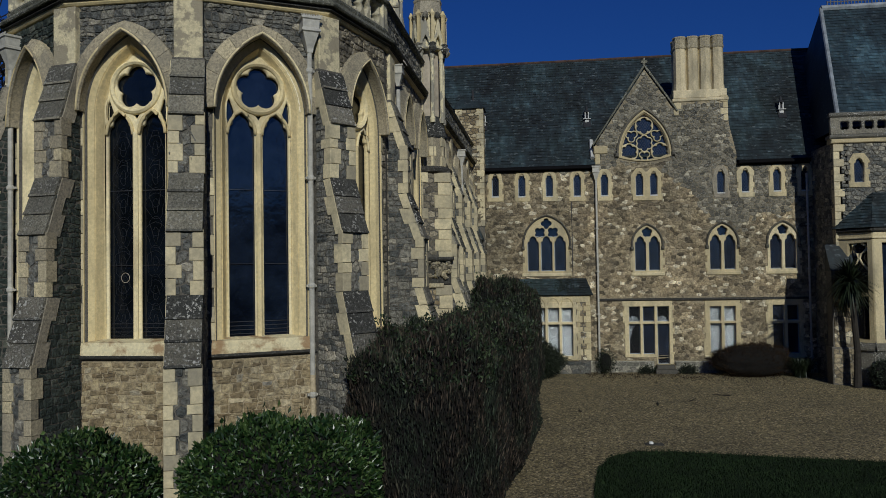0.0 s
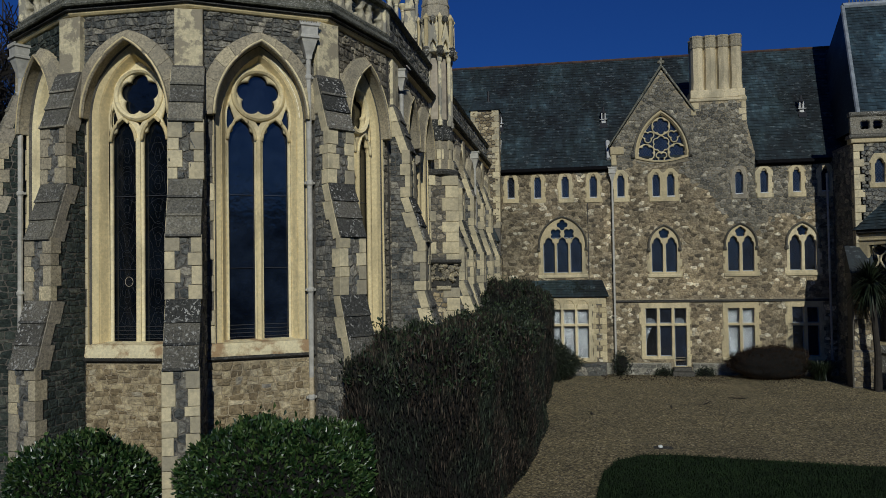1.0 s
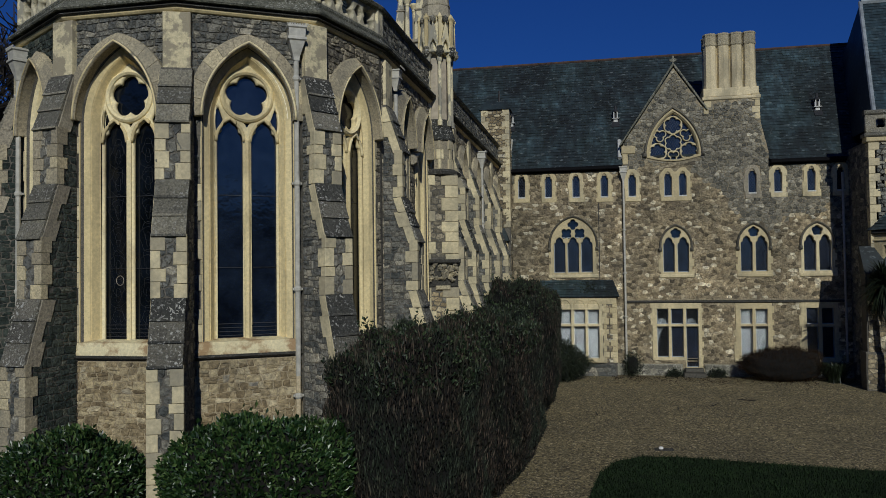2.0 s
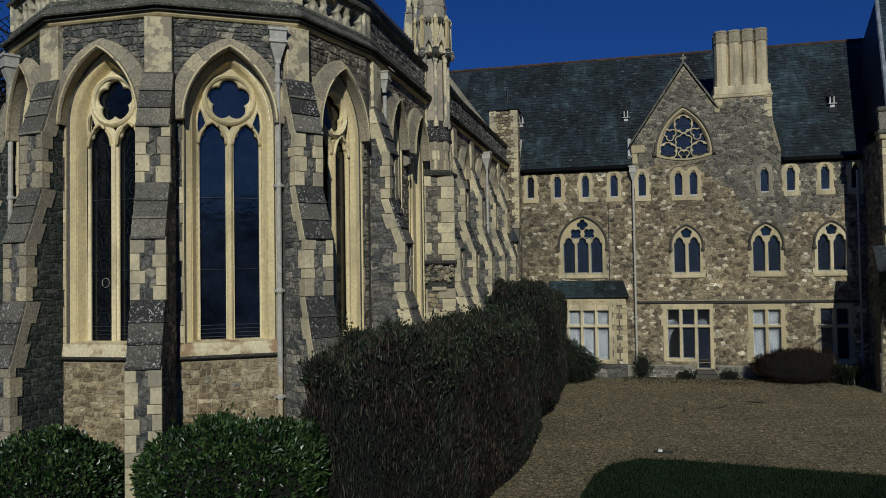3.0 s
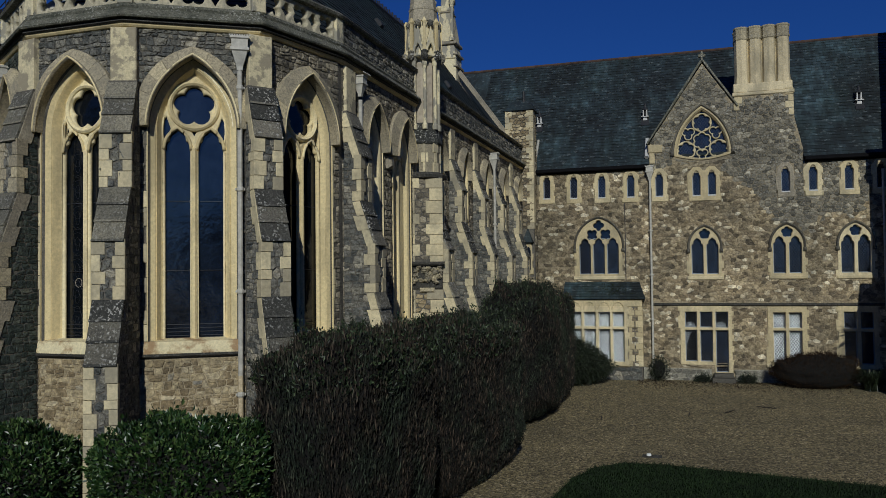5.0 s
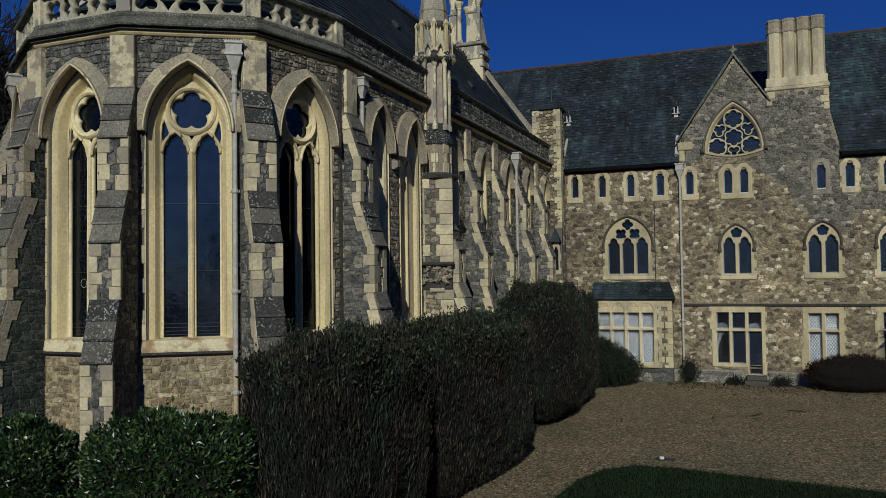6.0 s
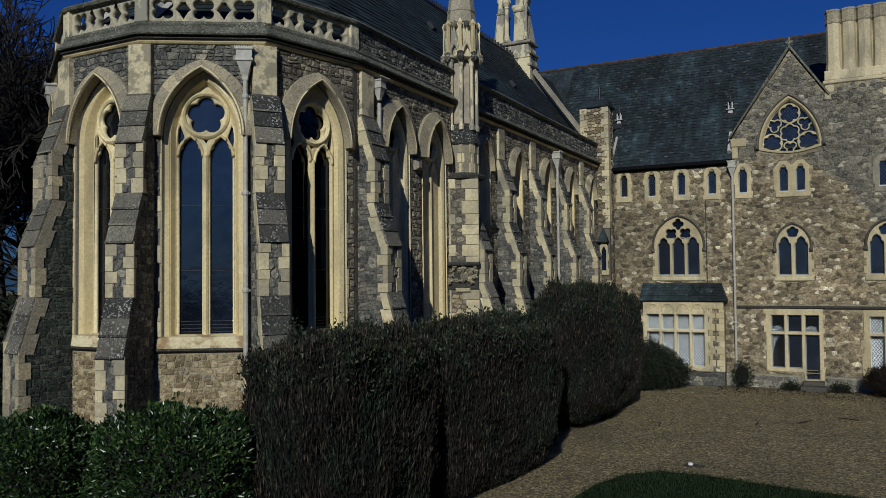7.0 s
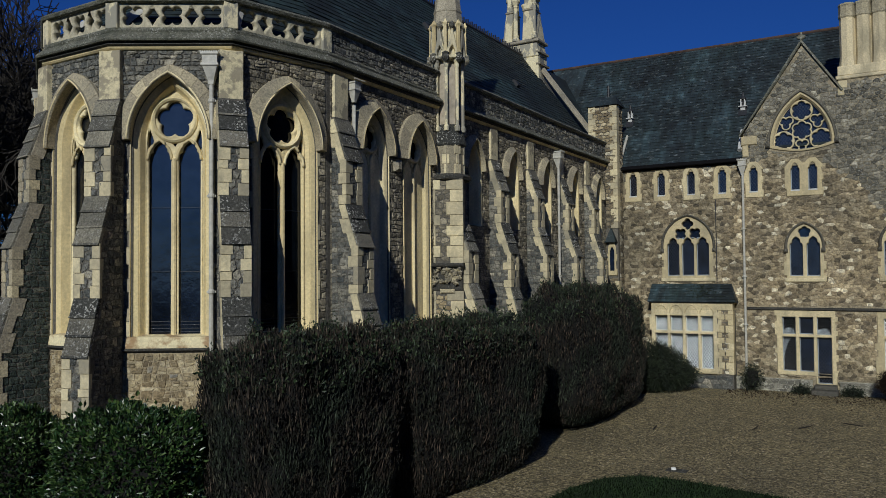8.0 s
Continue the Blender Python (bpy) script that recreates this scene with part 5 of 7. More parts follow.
for i, (x, z0) in enumerate(((-2.37, 8.12), (-1.17, 8.09), (0.06, 8.07), (1.30, 8.05), (2.50, 8.03), (7.50, 8.02), (8.53, 8.03), (9.85, 8.03), (11.0, 8.03))):
    lancet(x, z0, z0 + 1.06, 900 + i, mat=M_OLD if i == 5 else M_DRESS)
lancet(4.33, 8.0, 9.08, 920, 2)


def arched(x0, x1, zs, apex, z0, lights, seed, three=False):
    """A traceried two- or three-light window under a dark hood mould."""
    cx, a = (x0 + x1) / 2, (x1 - x0) / 2
    ar = Arch(cx, a, zs, apex - zs)
    top = ar.loop(zs, 0, 9)[2:]
    side = 0.02 if three else -0.04
    holes = []
    zh = zs + 0.05
    for lx0, lx1 in lights:
        lw = (lx1 - lx0) / 2
        holes.append(cusped((lx0 + lx1) / 2, lw, z0 + 0.22, zh - 0.11, 0.42, 0.2))
    if three:
        holes += [foil(cx - 0.29, zs + 0.50, 4, 0.14, 0.12, 45, 32), foil(cx + 0.29, zs + 0.50, 4, 0.14, 0.12, 45, 32), foil(cx, zs + 0.91, 4, 0.125, 0.115, 90, 32)]
    else:
        holes.append(foil(cx, zs + 0.52, 5, 0.12, 0.105, 90, 40))
    win = plate("window", [ears(x0 + side, x1 - side, z0, zs, top, seed)] + holes, 0.28, M_DRESS, wing, FM, 0.014, "traceried pointed window with cream stone and leaded lights", 0.04)
    for lx0, lx1 in lights:
        lead_light(lx0, lx1, z0 + 0.22, zh + 0.30, win, FM, -0.14)
    plate("pane", [ar.loop(zs + 0.1, 0.12, 8)], 0.012, M_GLASS, win, FM, front=-0.16)
    rg = [[(x, y, z) for x, y in ar.loop(zs - 0.12, d, 9)[1:] + ar.loop(zs - 0.12, d, 9)[:1]] for d, z in ((0.02, 0.02), (0.0, 0.09), (-0.05, 0.13), (-0.085, 0.09), (-0.085, -0.02))]
    loft("hood_mould", rg, M_STEP_HOOD, win, FM, closed=False)
    for sg in (-1, 1):
        v, f = box_vf(cx + sg * (a + 0.04) - 0.07, cx + sg * (a + 0.04) + 0.07, zs - 0.26, zs - 0.11, -0.02, 0.15, 0.05)
        raw("label_stop", v, f, M_STEP_HOOD, win, "", FM)
    boxes("sill", [(x0 - 0.1, x1 + 0.1, z0 - 0.02, z0 + 0.13, -0.1, 0.075)], M_DRESS, win, FM, 0.03)
    HOLES.append(ar.loop(z0 + 0.1, 0.06, 9))
    CLEAR.append((x0 - 0.03, x1 + 0.03, z0 - 0.02, zs))
    ARCHES.append((ar, z0))


ARCHES = []
arched(-1.12, 0.90, 5.95, 7.18, 4.50, [(-0.97, -0.46), (-0.37, 0.14), (0.23, 0.74)], 930, True)
for i, x in enumerate((4.30, 7.50, 10.02)):
    arched(x - 0.62, x + 0.62, 5.85, 6.69, 4.46, [(x - 0.54, x - 0.06), (x + 0.06, x + 0.54)], 940 + i)


def mullioned(x0, x1, z0, z1, lights, zt, M, parent, seed, blind=False, door=None, recess=-0.13, clear=True, curtain=False):
    """A square-headed mullioned window with a transom at zt; door: the light that runs to the step."""
    holes = []
    zb = z0 + 0.14
    for k, (a, b) in enumerate(lights):
        lo = GZ + 0.35 if door == k else zb
        holes.append([(a, lo), (b, lo), (b, zt - 0.05), (a, zt - 0.05)])
        holes.append([(a, zt + 0.05), (b, zt + 0.05), (b, z1 - 0.24), (a, z1 - 0.24)])
    outer = ears(x0, x1, z0, z1, [(x1, z1), (x0, z1)], seed, 0.08)
    if door is not None:
        da, db = lights[door]
        outer = [(db + 0.16, GZ + 0.33), (db + 0.16, z0)] + outer[1:] + [(da - 0.06, z0), (da - 0.06, GZ + 0.33)]
    win = plate("window", [outer] + holes, 0.26, M_DRESS, parent, M, 0.02, "mullioned window in cream stone with leaded panes", 0.04)
    for k, (a, b) in enumerate(lights):
        lo = GZ + 0.35 if door == k else zb
        lead_light(a, b, lo, zt - 0.05, win, M, recess, blind=blind, clear=curtain and k == 0)
        lead_light(a, b, zt + 0.05, z1 - 0.24, win, M, recess, blind=blind, clear=curtain and k != 1)
        if curtain and k != 1:  # pale curtains gathered behind the glass
            m = (a + b) / 2
            swags = [[(a, zt + 0.05), (b - 0.06 * (k == 2), zt + 0.05), (b - 0.10, zt + 0.20), (m + 0.02, zt + 0.30), (a + 0.05, zt + 0.24)]]
            swags += [[(a, zt - 0.1), (a + 0.02, zt - 0.85), (m - 0.10, zt - 0.40), (m - 0.02, zt - 0.25), (m + 0.06, zt - 0.1)]] if k == 0 else []
            for swag in swags:
                plate("curtain", [swag], 0.01, M_CURTAIN, win, M, front=recess - 0.07, label="pale gathered curtain")
    if door is None:
        boxes("sill", [(x0 - 0.06, x1 + 0.06, z0 - 0.05, z0 + 0.08, -0.1, 0.10)], M_DRESS, win, M, 0.03)
    if clear:
        HOLES.append([(x0 + 0.1, z0 + 0.08), (x1 - 0.1, z0 + 0.08), (x1 - 0.1, z1 - 0.1), (x0 + 0.1, z1 - 0.1)])
        CLEAR.append((x0 - 0.02, x1 + 0.02, z0 - 0.02, z1))
    return win


french = mullioned(3.24, 5.30, 0.86, 3.34, [(3.44, 3.92), (4.04, 4.54), (4.66, 5.16)], 2.38, FM, wing, 950, door=2, curtain=True)
HOLES.append([(4.60, GZ + 0.3), (5.24, GZ + 0.3), (5.24, 0.935), (4.60, 0.935)])
CLEAR.append((4.55, 5.35, 0, 1.0))
mullioned(6.68, 8.16, 0.88, 3.32, [(6.90, 7.37), (7.50, 7.98)], 2.39, FM, wing, 951, blind=True)
mullioned(9.30, 10.75, 0.88, 3.36, [(9.52, 9.99), (10.12, 10.6)], 2.39, FM, wing, 952)

# the wall: eaves, gable and chimney breast in one outline
GABLE = [(-3.36, 0), (11.4, 0), (11.4, 9.36), (8.20, 9.36), (8.18, 9.80), (7.90, 11.05), (7.86, 12.10), (5.60, 12.10), (5.60, 11.75), (4.35, 13.62), (2.14, 10.36), (2.14, 10.0), (2.10, 9.4), (-3.36, 9.4)]
ROSE = Arch(4.29, 1.12, 9.80, 1.98)


def rose_loop(d, n=12):
    """The rose's outline, inset by d, with its foot bowed downwards."""
    z = 9.74 + 0.6 * d
    lp = ROSE.loop(z, d, n)
    foot = [(lp[0][0] + (lp[1][0] - lp[0][0]) * k / 10, z - 0.20 * math.sin(math.pi * k / 10)) for k in range(1, 10)]
    return lp[:1] + foot + lp[1:]


HOLES.append(rose_loop(0.1, 10))
front = plate("wall", [GABLE] + HOLES, 0.5, M_MORTAR_WING, wing, FM, label="brown rubble front wall with scattered pale stones")


def in_outline(x, z):
    hit = False
    for (x0, z0), (x1, z1) in zip(GABLE, GABLE[1:] + GABLE[:1]):
        if (z0 > z) != (z1 > z) and x < x0 + (z - z0) / (z1 - z0) * (x1 - x0):
            hit = not hit
    return hit


def front_keep(x, z):
    if not in_outline(x, z) or not (in_outline(x - 0.08, z) and in_outline(x + 0.08, z) and in_outline(x, z + 0.06)):
        return False
    if any(a < x < b and c < z < d for a, b, c, d in CLEAR) or any(ar.inside(x, z, z0, -0.02) for ar, z0 in ARCHES) or ROSE.inside(x, z, 9.5, -0.05):
        return False
    return not (3.30 < z < 3.50 and x > 2.1)


def front_push(x, z):
    for a, b, c, d in CLEAR:
        if a < x < b and c < z < d:
            x = a if x - a < b - x else b
    for ar, z0 in ARCHES:
        x, z = ar.push(x, z, z0)
    x, z = ROSE.push(x, z, 9.5, 0.02)
    return x, z


def sooty(x, z):
    """The grey, lichened masonry of the gable and the chimney breast, with a ragged edge."""
    ragged = 0.9 * noise.noise(Vector((x * 0.9, z * 0.9, 4.0))) + 0.5 * noise.noise(Vector((x * 3.1, z * 3.1, 9.0)))
    return z + ragged > 9.3 - 0.9 * max(0.0, x - 4.6) + 1.2 * max(0.0, x - 7.6)


rubble(FM, (-3.2, 11.3, 0.75, 13.5), 0.205, 0.138, 1000, M_WALL, front, lambda x, z: front_keep(x, z) and not sooty(x, z), front_push, h=0.022, joint=0.003, jitter=0.42, domed=True, near=lambda x, z: abs(z - 2.2) + 0.3 * abs(x - 4))
rubble(FM, (-3.2, 11.3, 0.75, 13.5), 0.205, 0.138, 1000, M_SOOT, front, lambda x, z: front_keep(x, z) and sooty(x, z), front_push, h=0.022, joint=0.003, jitter=0.42, domed=True, limit=60, near=lambda x, z: abs(z - 11) + 0.3 * abs(x - 4))
boxes("plinth", [(-3.2, 4.48, 0, 0.70, -0.1, 0.10), (5.40, 11.3, 0, 0.70, -0.1, 0.10)], M_PLINTH, wing, FM, 0.05, "weathered stone plinth")
rubble(FM @ Matrix.Translation((0, 0, 0.10)), (2.1, 11.2, 0.15, 0.68), 0.3, 0.17, 1001, M_PLINTH, wing, keep=lambda x, z: not 4.3 < x < 5.5, h=0.02)
boxes("string_course", [(2.15, 11.0, 3.36, 3.43, -0.05, 0.09), (2.15, 11.0, 3.43, 3.46, -0.05, 0.05)], M_MOULD, wing, FM, 0.02)

# rose window of the gable
rose_win = loft("rose_window", [ring3(rose_loop(d), z) for d, z in ((-0.03, -0.02), (-0.03, 0.05), (0.05, 0.06), (0.09, 0.0), (0.10, -0.12), (0.14, -0.14))], M_DRESS, wing, FM, "rounded triangular rose window with stone tracery")
rg = [[(x, y, z) for x, y in ROSE.loop(9.9, d, 12)[1:] + ROSE.loop(9.9, d, 12)[:1]] for d, z in ((-0.03, 0.03), (-0.05, 0.12), (-0.11, 0.12), (-0.13, 0.0))]
loft("hood_mould", rg, M_STEP_HOOD, rose_win, FM, closed=False)
for sg in (-1, 1):
    raw("label_stop", *box_vf(4.29 + sg * 1.22 - 0.08, 4.29 + sg * 1.22 + 0.08, 9.74, 9.92, -0.02, 0.16, 0.05), M_STEP_HOOD, rose_win, "", FM)
rc, rz = 4.29, 10.36
for dx, dz, lobes, q, r, turn in ((0, -0.02, 6, 0.21, 0.13, 90), (0, 0.76, 6, 0.225, 0.135, 90), (-0.67, -0.40, 6, 0.225, 0.135, 90), (0.67, -0.40, 6, 0.225, 0.135, 90), (-0.56, 0.33, 3, 0.13, 0.12, 150), (0.56, 0.33, 3, 0.13, 0.12, 30), (0, -0.58, 3, 0.115, 0.10, 270)):
    ring = foil(rc + dx, rz + dz, lobes, q, r + 0.05, turn, 54)
    if lobes == 6 and dz != -0.02:  # the outer foils sit in plain round rings
        ring = [(rc + dx + 0.405 * math.cos(2 * math.pi * k / 54), rz + dz + 0.405 * math.sin(2 * math.pi * k / 54)) for k in range(54)]
    plate("tracery", [ring, foil(rc + dx, rz + dz, lobes, q, r, turn, 54)], 0.12, M_DRESS, rose_win, FM, 0.015, front=-0.08 - 0.004 * (lobes == 3) - 0.008 * (dz == -0.02))
plate("pane", [rose_loop(0.10, 10)], 0.012, M_GLASS, rose_win, FM, front=-0.2)
v, f = lattice(rc - 0.95, rc + 0.95, 9.68, 11.5, 0.11, 0.012, -0.195)
tagged(raw("leading", v, f, M_CAME, rose_win, "", FM), kind="stuff")

# gable coping, kneeler and finial
for (xa, za), (xb, zb) in (((2.05, 10.28), (4.35, 13.72)), ((4.35, 13.72), (5.70, 11.68))):
    d = Vector((xb - xa, zb - za))
    nn = Vector((-d.y, d.x)).normalized()
    pts = [(xa, za), (xb, zb), (xb + nn.x * 0.08, zb + nn.y * 0.08), (xa + nn.x * 0.08, za + nn.y * 0.08)]
    plate("gable_coping", [pts], 0.62, M_COPE, wing, FM, 0.02, front=0.10)
boxes("kneeler", [(2.06, 2.66, 9.92, 10.26, -0.4, 0.07), (2.10, 2.34, 9.45, 9.92, -0.3, 0.05)], M_DRESS, wing, FM, 0.03)
plate("finial", [[(4.29, 13.75), (4.41, 13.75), (4.39, 13.90), (4.50, 13.92), (4.50, 14.02), (4.40, 14.05), (4.38, 14.16), (4.32, 14.16), (4.30, 14.05), (4.20, 14.02), (4.20, 13.92), (4.31, 13.90)]], 0.14, M_COPE, wing, FM, 0.02, front=0.0)

# chimney
M_CAP = stone("sooty cap stone", [(0.0, (0.34, 0.30, 0.21)), (1.0, (0.45, 0.40, 0.275))], stain=(0.13, 0.125, 0.10), stain_amount=0.7, grain=20.0, lichen=0.15)
chim = boxes("chimney", [(5.60, 7.86, 9.5, 12.10, -1.1, -0.02)], M_MORTAR, wing, FM, 0, "wide cream stone chimney with four clustered shafts")
boxes("chimney_base", [(5.52, 7.92, 12.10, 12.24, -1.14, 0.06), (5.58, 7.86, 12.24, 12.62, -1.1, 0.0)], M_CHIM, chim, FM, 0.03)
for k in range(4):
    cx = 5.93 + k * 0.535
    for cy in (FY + 0.30, FY + 0.85):
        v, f = prism(cx, cy, 8, [(12.5, 0.31), (12.66, 0.305), (12.95, 0.272), (14.50, 0.272)], 0)
        shaft = raw("shaft", v, f, M_CHIM, chim)
        raw("shaft_cap", *prism(cx, cy, 8, [(14.48, 0.275), (14.52, 0.30), (14.60, 0.30), (14.63, 0.285), (14.93, 0.29), (14.97, 0.31), (15.03, 0.30), (15.05, 0.2)], 0), M_CAP, shaft, "sooty grey cap courses")
boxes("chimney_neck", [(5.72, 7.74, 12.5, 14.9, -0.95, -0.27)], M_CHIM, chim, FM, 0.05)
rnd = random.Random(77)
for x0, sg in ((5.60, 1), (7.86, -1)):
    z, k = 11.2 if sg < 0 else 11.5, 0
    while z < 12.05:
        wd = 0.3 if k % 2 else 0.18
        a, b = sorted((x0 - sg * 0.02, x0 + sg * wd))
        raw("quoin", *box_vf(a, b, z + 0.004, z + 0.27, -0.2, 0.03, 0.01), M_DRESS, chim, "", FM)
        z, k = z + 0.28, k + 1

# main roof with ridge, gutters and vents
RY, RZ = 40.0, 15.42
rise = (RZ - 9.45) / (RY - FY + 0.1)


def roof_at(x, z, side=0.0):
    return Vector((x, FY - 0.1 + (z - 9.45) / rise, z))


y_mid = FY + 0.12
z_mid = 9.42 + (y_mid - FY + 0.12) * (RZ - 9.42) / (RY - FY + 0.12)
STRIPS = [(-14, 2.12, FY - 0.12, 9.42), (2.12, 8.19, y_mid, z_mid), (8.19, 16, FY - 0.12, 9.42)]
vs, fs = [], []
for x0, x1, y, z in STRIPS:
    k = len(vs)
    vs += [(x0, y, z), (x1, y, z), (x1, RY, RZ), (x0, RY, RZ), (x0, 2 * RY - FY, 9.42), (x1, 2 * RY - FY, 9.42)]
    fs += [(k, k + 1, k + 2, k + 3), (k + 3, k + 2, k + 5, k + 4)]
wroof = raw("roof", vs, fs, M_SLATE, wing, "long dark mossy slate roof with a red ridge")
for x0, x1, y, z in STRIPS:
    slate_field((max(x0, -6), y, z), (x1, y, z), (max(x0, -6), RY, RZ), (x1, RY, RZ), M_SLATE, wroof, course=0.2, width=0.32, seed=21 + int(x1))
plate("gable_roof", [[(2.2, 9.5), (5.6, 11.7), (4.35, 13.55), (2.2, 10.3)]], 3.4, M_SLATE, wroof, FM, front=-0.3)
v, f = tube([(-14, RY, RZ + 0.02), (16, RY, RZ + 0.02)], [0.075, 0.075], 8)
raw("ridge_tiles", v, f, M_TERRA, wroof, "red terracotta ridge tiles")
for x0, x1, z in ((-3.3, 2.05, 9.36), (8.22, 11.2, 9.36)):
    boxes("gutter", [(x0, x1, z - 0.10, z + 0.06, 0.0, 0.26), (x0, x1, z - 0.16, z - 0.10, 0.0, 0.12)], M_GUTTER, wing, FM, 0.03, "iron eaves gutter, near-black for the eaves shade")
for x, z in ((1.88, 11.72), (10.62, 11.80), (-2.98, 11.75)):
    p = roof_at(x, z)
    vent = thing("roof_vent", p, "small pale metal roof ventilator on the slates", "roof vent")
    raw("base", *prism(p.x, p.y, 4, [(p.z - 0.25, 0.13), (p.z + 0.10, 0.13), (p.z + 0.11, 0.24), (p.z + 0.14, 0.24)], 45), M_ZINC, vent)
    down = Vector((0, -1, -rise)).normalized()
    off = Vector((0, -rise, 1)).normalized()
    pts = [p + Vector((sx * 0.17, 0, 0)) + down * q + off * 0.05 for q in (-0.2, 0.42) for sx in (-1, 1)]
    raw("lead_apron", pts + [q - off * 0.05 for q in pts], [(0, 1, 3, 2), (0, 2, 6, 4), (1, 5, 7, 3), (2, 3, 7, 6)], M_LEAD, vent)
    for sx in (-1, 1):
        for sy in (-1, 1):
            raw("post", *prism(p.x + sx * 0.075, p.y + sy * 0.075, 4, [(p.z + 0.12, 0.03), (p.z + 0.46, 0.03)], 45), M_ZINC, vent)
    raw("core", *prism(p.x, p.y, 8, [(p.z + 0.1, 0.04), (p.z + 0.46, 0.04)]), M_IRON, vent)
    raw("cap", *prism(p.x, p.y, 8, [(p.z + 0.44, 0.14), (p.z + 0.48, 0.14), (p.z + 0.56, 0.07), (p.z + 0.74, 0.035)]), M_LEAD, vent)
v, f = tube([roof_at(-2.9, 9.6) + Vector((0, -0.1, 0.05)), roof_at(-2.9, 10.9) + Vector((0, -0.1, 0.05))], [0.06, 0.06], 8)
raw("flashing_pipe", v, f, M_PIPE, wing)
v, f = tube([roof_at(2.0, 9.7) + Vector((0, -0.1, 0.05)), roof_at(2.0, 10.6) + Vector((0, -0.1, 0.05))], [0.1, 0.1], 6)
raw("flashing", v, f, M_ZINC, wing)
# rear and side walls, which close the wing, and near-black sheets inside
raw("back_wall", [(-14, 44.6, 0), (16, 44.6, 0), (16, 44.6, 9.6), (-14, 44.6, 9.6), (-14, 35.7, 0), (-14, 35.7, 9.6), (16, 35.7, 0), (16, 35.7, 9.6), (-14, RY, RZ), (16, RY, RZ)],
    [(0, 1, 2, 3), (4, 0, 3, 8, 5), (1, 6, 7, 9, 2)], M_WALL, wing)
# darkness of the rooms is put into these sheets added behind the glass
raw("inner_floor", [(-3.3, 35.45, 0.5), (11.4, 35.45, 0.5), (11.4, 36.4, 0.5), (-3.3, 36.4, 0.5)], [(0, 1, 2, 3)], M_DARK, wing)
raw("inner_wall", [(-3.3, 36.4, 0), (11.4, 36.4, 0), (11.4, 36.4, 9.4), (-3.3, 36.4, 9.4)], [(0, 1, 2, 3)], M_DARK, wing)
boxes("wall", [(-14, -10.9, 0, 9.4, -0.5, 0)], M_WALL, wing, FM, 0)

pipe("drainpipe", 2.12, FY - 0.16, 9.22, GZ, (0, -1), "grey iron drainpipe with hopper on the front wall", True)
pipe("drainpipe", 11.02, FY - 0.16, 9.22, GZ, (0, -1), "grey iron drainpipe in the shaded corner", False)
boxes("cable", [(1.02, 1.05, 4.4, 7.8, 0, 0.05)], M_IRON, wing, FM, 0)

# bay window with a slate lean-to roof
BYF = FY - 0.62
BM = frame_of((0, BYF), (1, BYF))
bayw = boxes("bay_window", [(-1.5, 1.72, 0, 0.78, -0.6, 0.0)], M_MORTAR, wing, BM, 0.03, "ground-floor bay window of cream stone with white blinds")
lights = [(-1.34, -0.84), (-0.73, -0.23), (-0.11, 0.38), (0.49, 0.97)]
mullioned(-1.5, 1.12, 0.84, 3.34, lights, 2.42, BM, wing, 960, blind=True, clear=False)
for a, b in lights:
    c = (a + b) / 2
    lp = Arch(c, 0.26, 3.20, 0.34).loop(3.18, 0, 7)
    vv, ff = tube([Vector((x, y, 0.05)) for x, y in lp[2:]], [0.024] * (len(lp) - 2), 5)
    raw("blind_tracery", vv, ff, M_DRESS, bayw, "", BM)
rubble(BM, (-1.45, 1.68, 0.2, 0.74), 0.32, 0.2, 963, M_RAG, bayw, h=0.02)
boxes("bay_head", [(-1.5, 1.72, 3.33, 3.64, -0.6, 0.03)], M_DRESS, bayw, BM, 0.02)
boxes("bay_pier", [(1.12, 1.72, 0.78, 3.34, -0.6, 0.0)], M_MORTAR, bayw, BM, 0)
rnd = random.Random(3)
z, k = 0.80, 0
while z < 3.3:
    hh = min(rnd.uniform(0.2, 0.3), 3.33 - z)
    for x0, sg in ((1.15, 1), (1.74, -1)):
        wd = (0.24 if k % 2 else 0.14) + (0.06 if sg < 0 else 0)
        a, b = sorted((x0, x0 + sg * wd))
        raw("quoin", *box_vf(a, b, z + 0.004, z + hh - 0.004, -0.3, 0.025, 0.01), M_DRESS, bayw, "", BM)
    z, k = z + hh, k + 1
rubble(BM, (1.2, 1.65, 0.8, 3.3), 0.2, 0.15, 962, M_WALL, bayw, h=0.015)
broof = raw("bay_roof", [(-1.62, BYF - 0.12, 3.64), (1.84, BYF - 0.12, 3.64), (1.60, FY - 0.02, 4.36), (-1.62, FY - 0.02, 4.36), (1.84, FY, 3.64), (-1.62, FY, 3.64)], [(0, 1, 2, 3), (1, 4, 2), (0, 5, 4, 1), (0, 3, 5)], M_SLATE, wing, "lean-to slate roof of the bay window")
slate_field((-1.62, BYF - 0.14, 3.65), (1.86, BYF - 0.14, 3.65), (-1.62, FY - 0.02, 4.38), (1.60, FY - 0.02, 4.38), M_SLATE, broof, course=0.16, seed=33)

# steps to the glazed door
M_STEP = stone("dark worn step", [(0.0, (0.07, 0.068, 0.06)), (1.0, (0.11, 0.105, 0.09))], stain_amount=0.4, grain=20.0)
step = thing("doorstep", (4.92, FY - 0.4, GZ), "two worn grey stone steps to the glazed door", "steps")
boxes("tread", [(4.48, 5.38, 0, GZ + 0.16, 0.0, 0.66)], M_STEP, step, FM, 0.02)
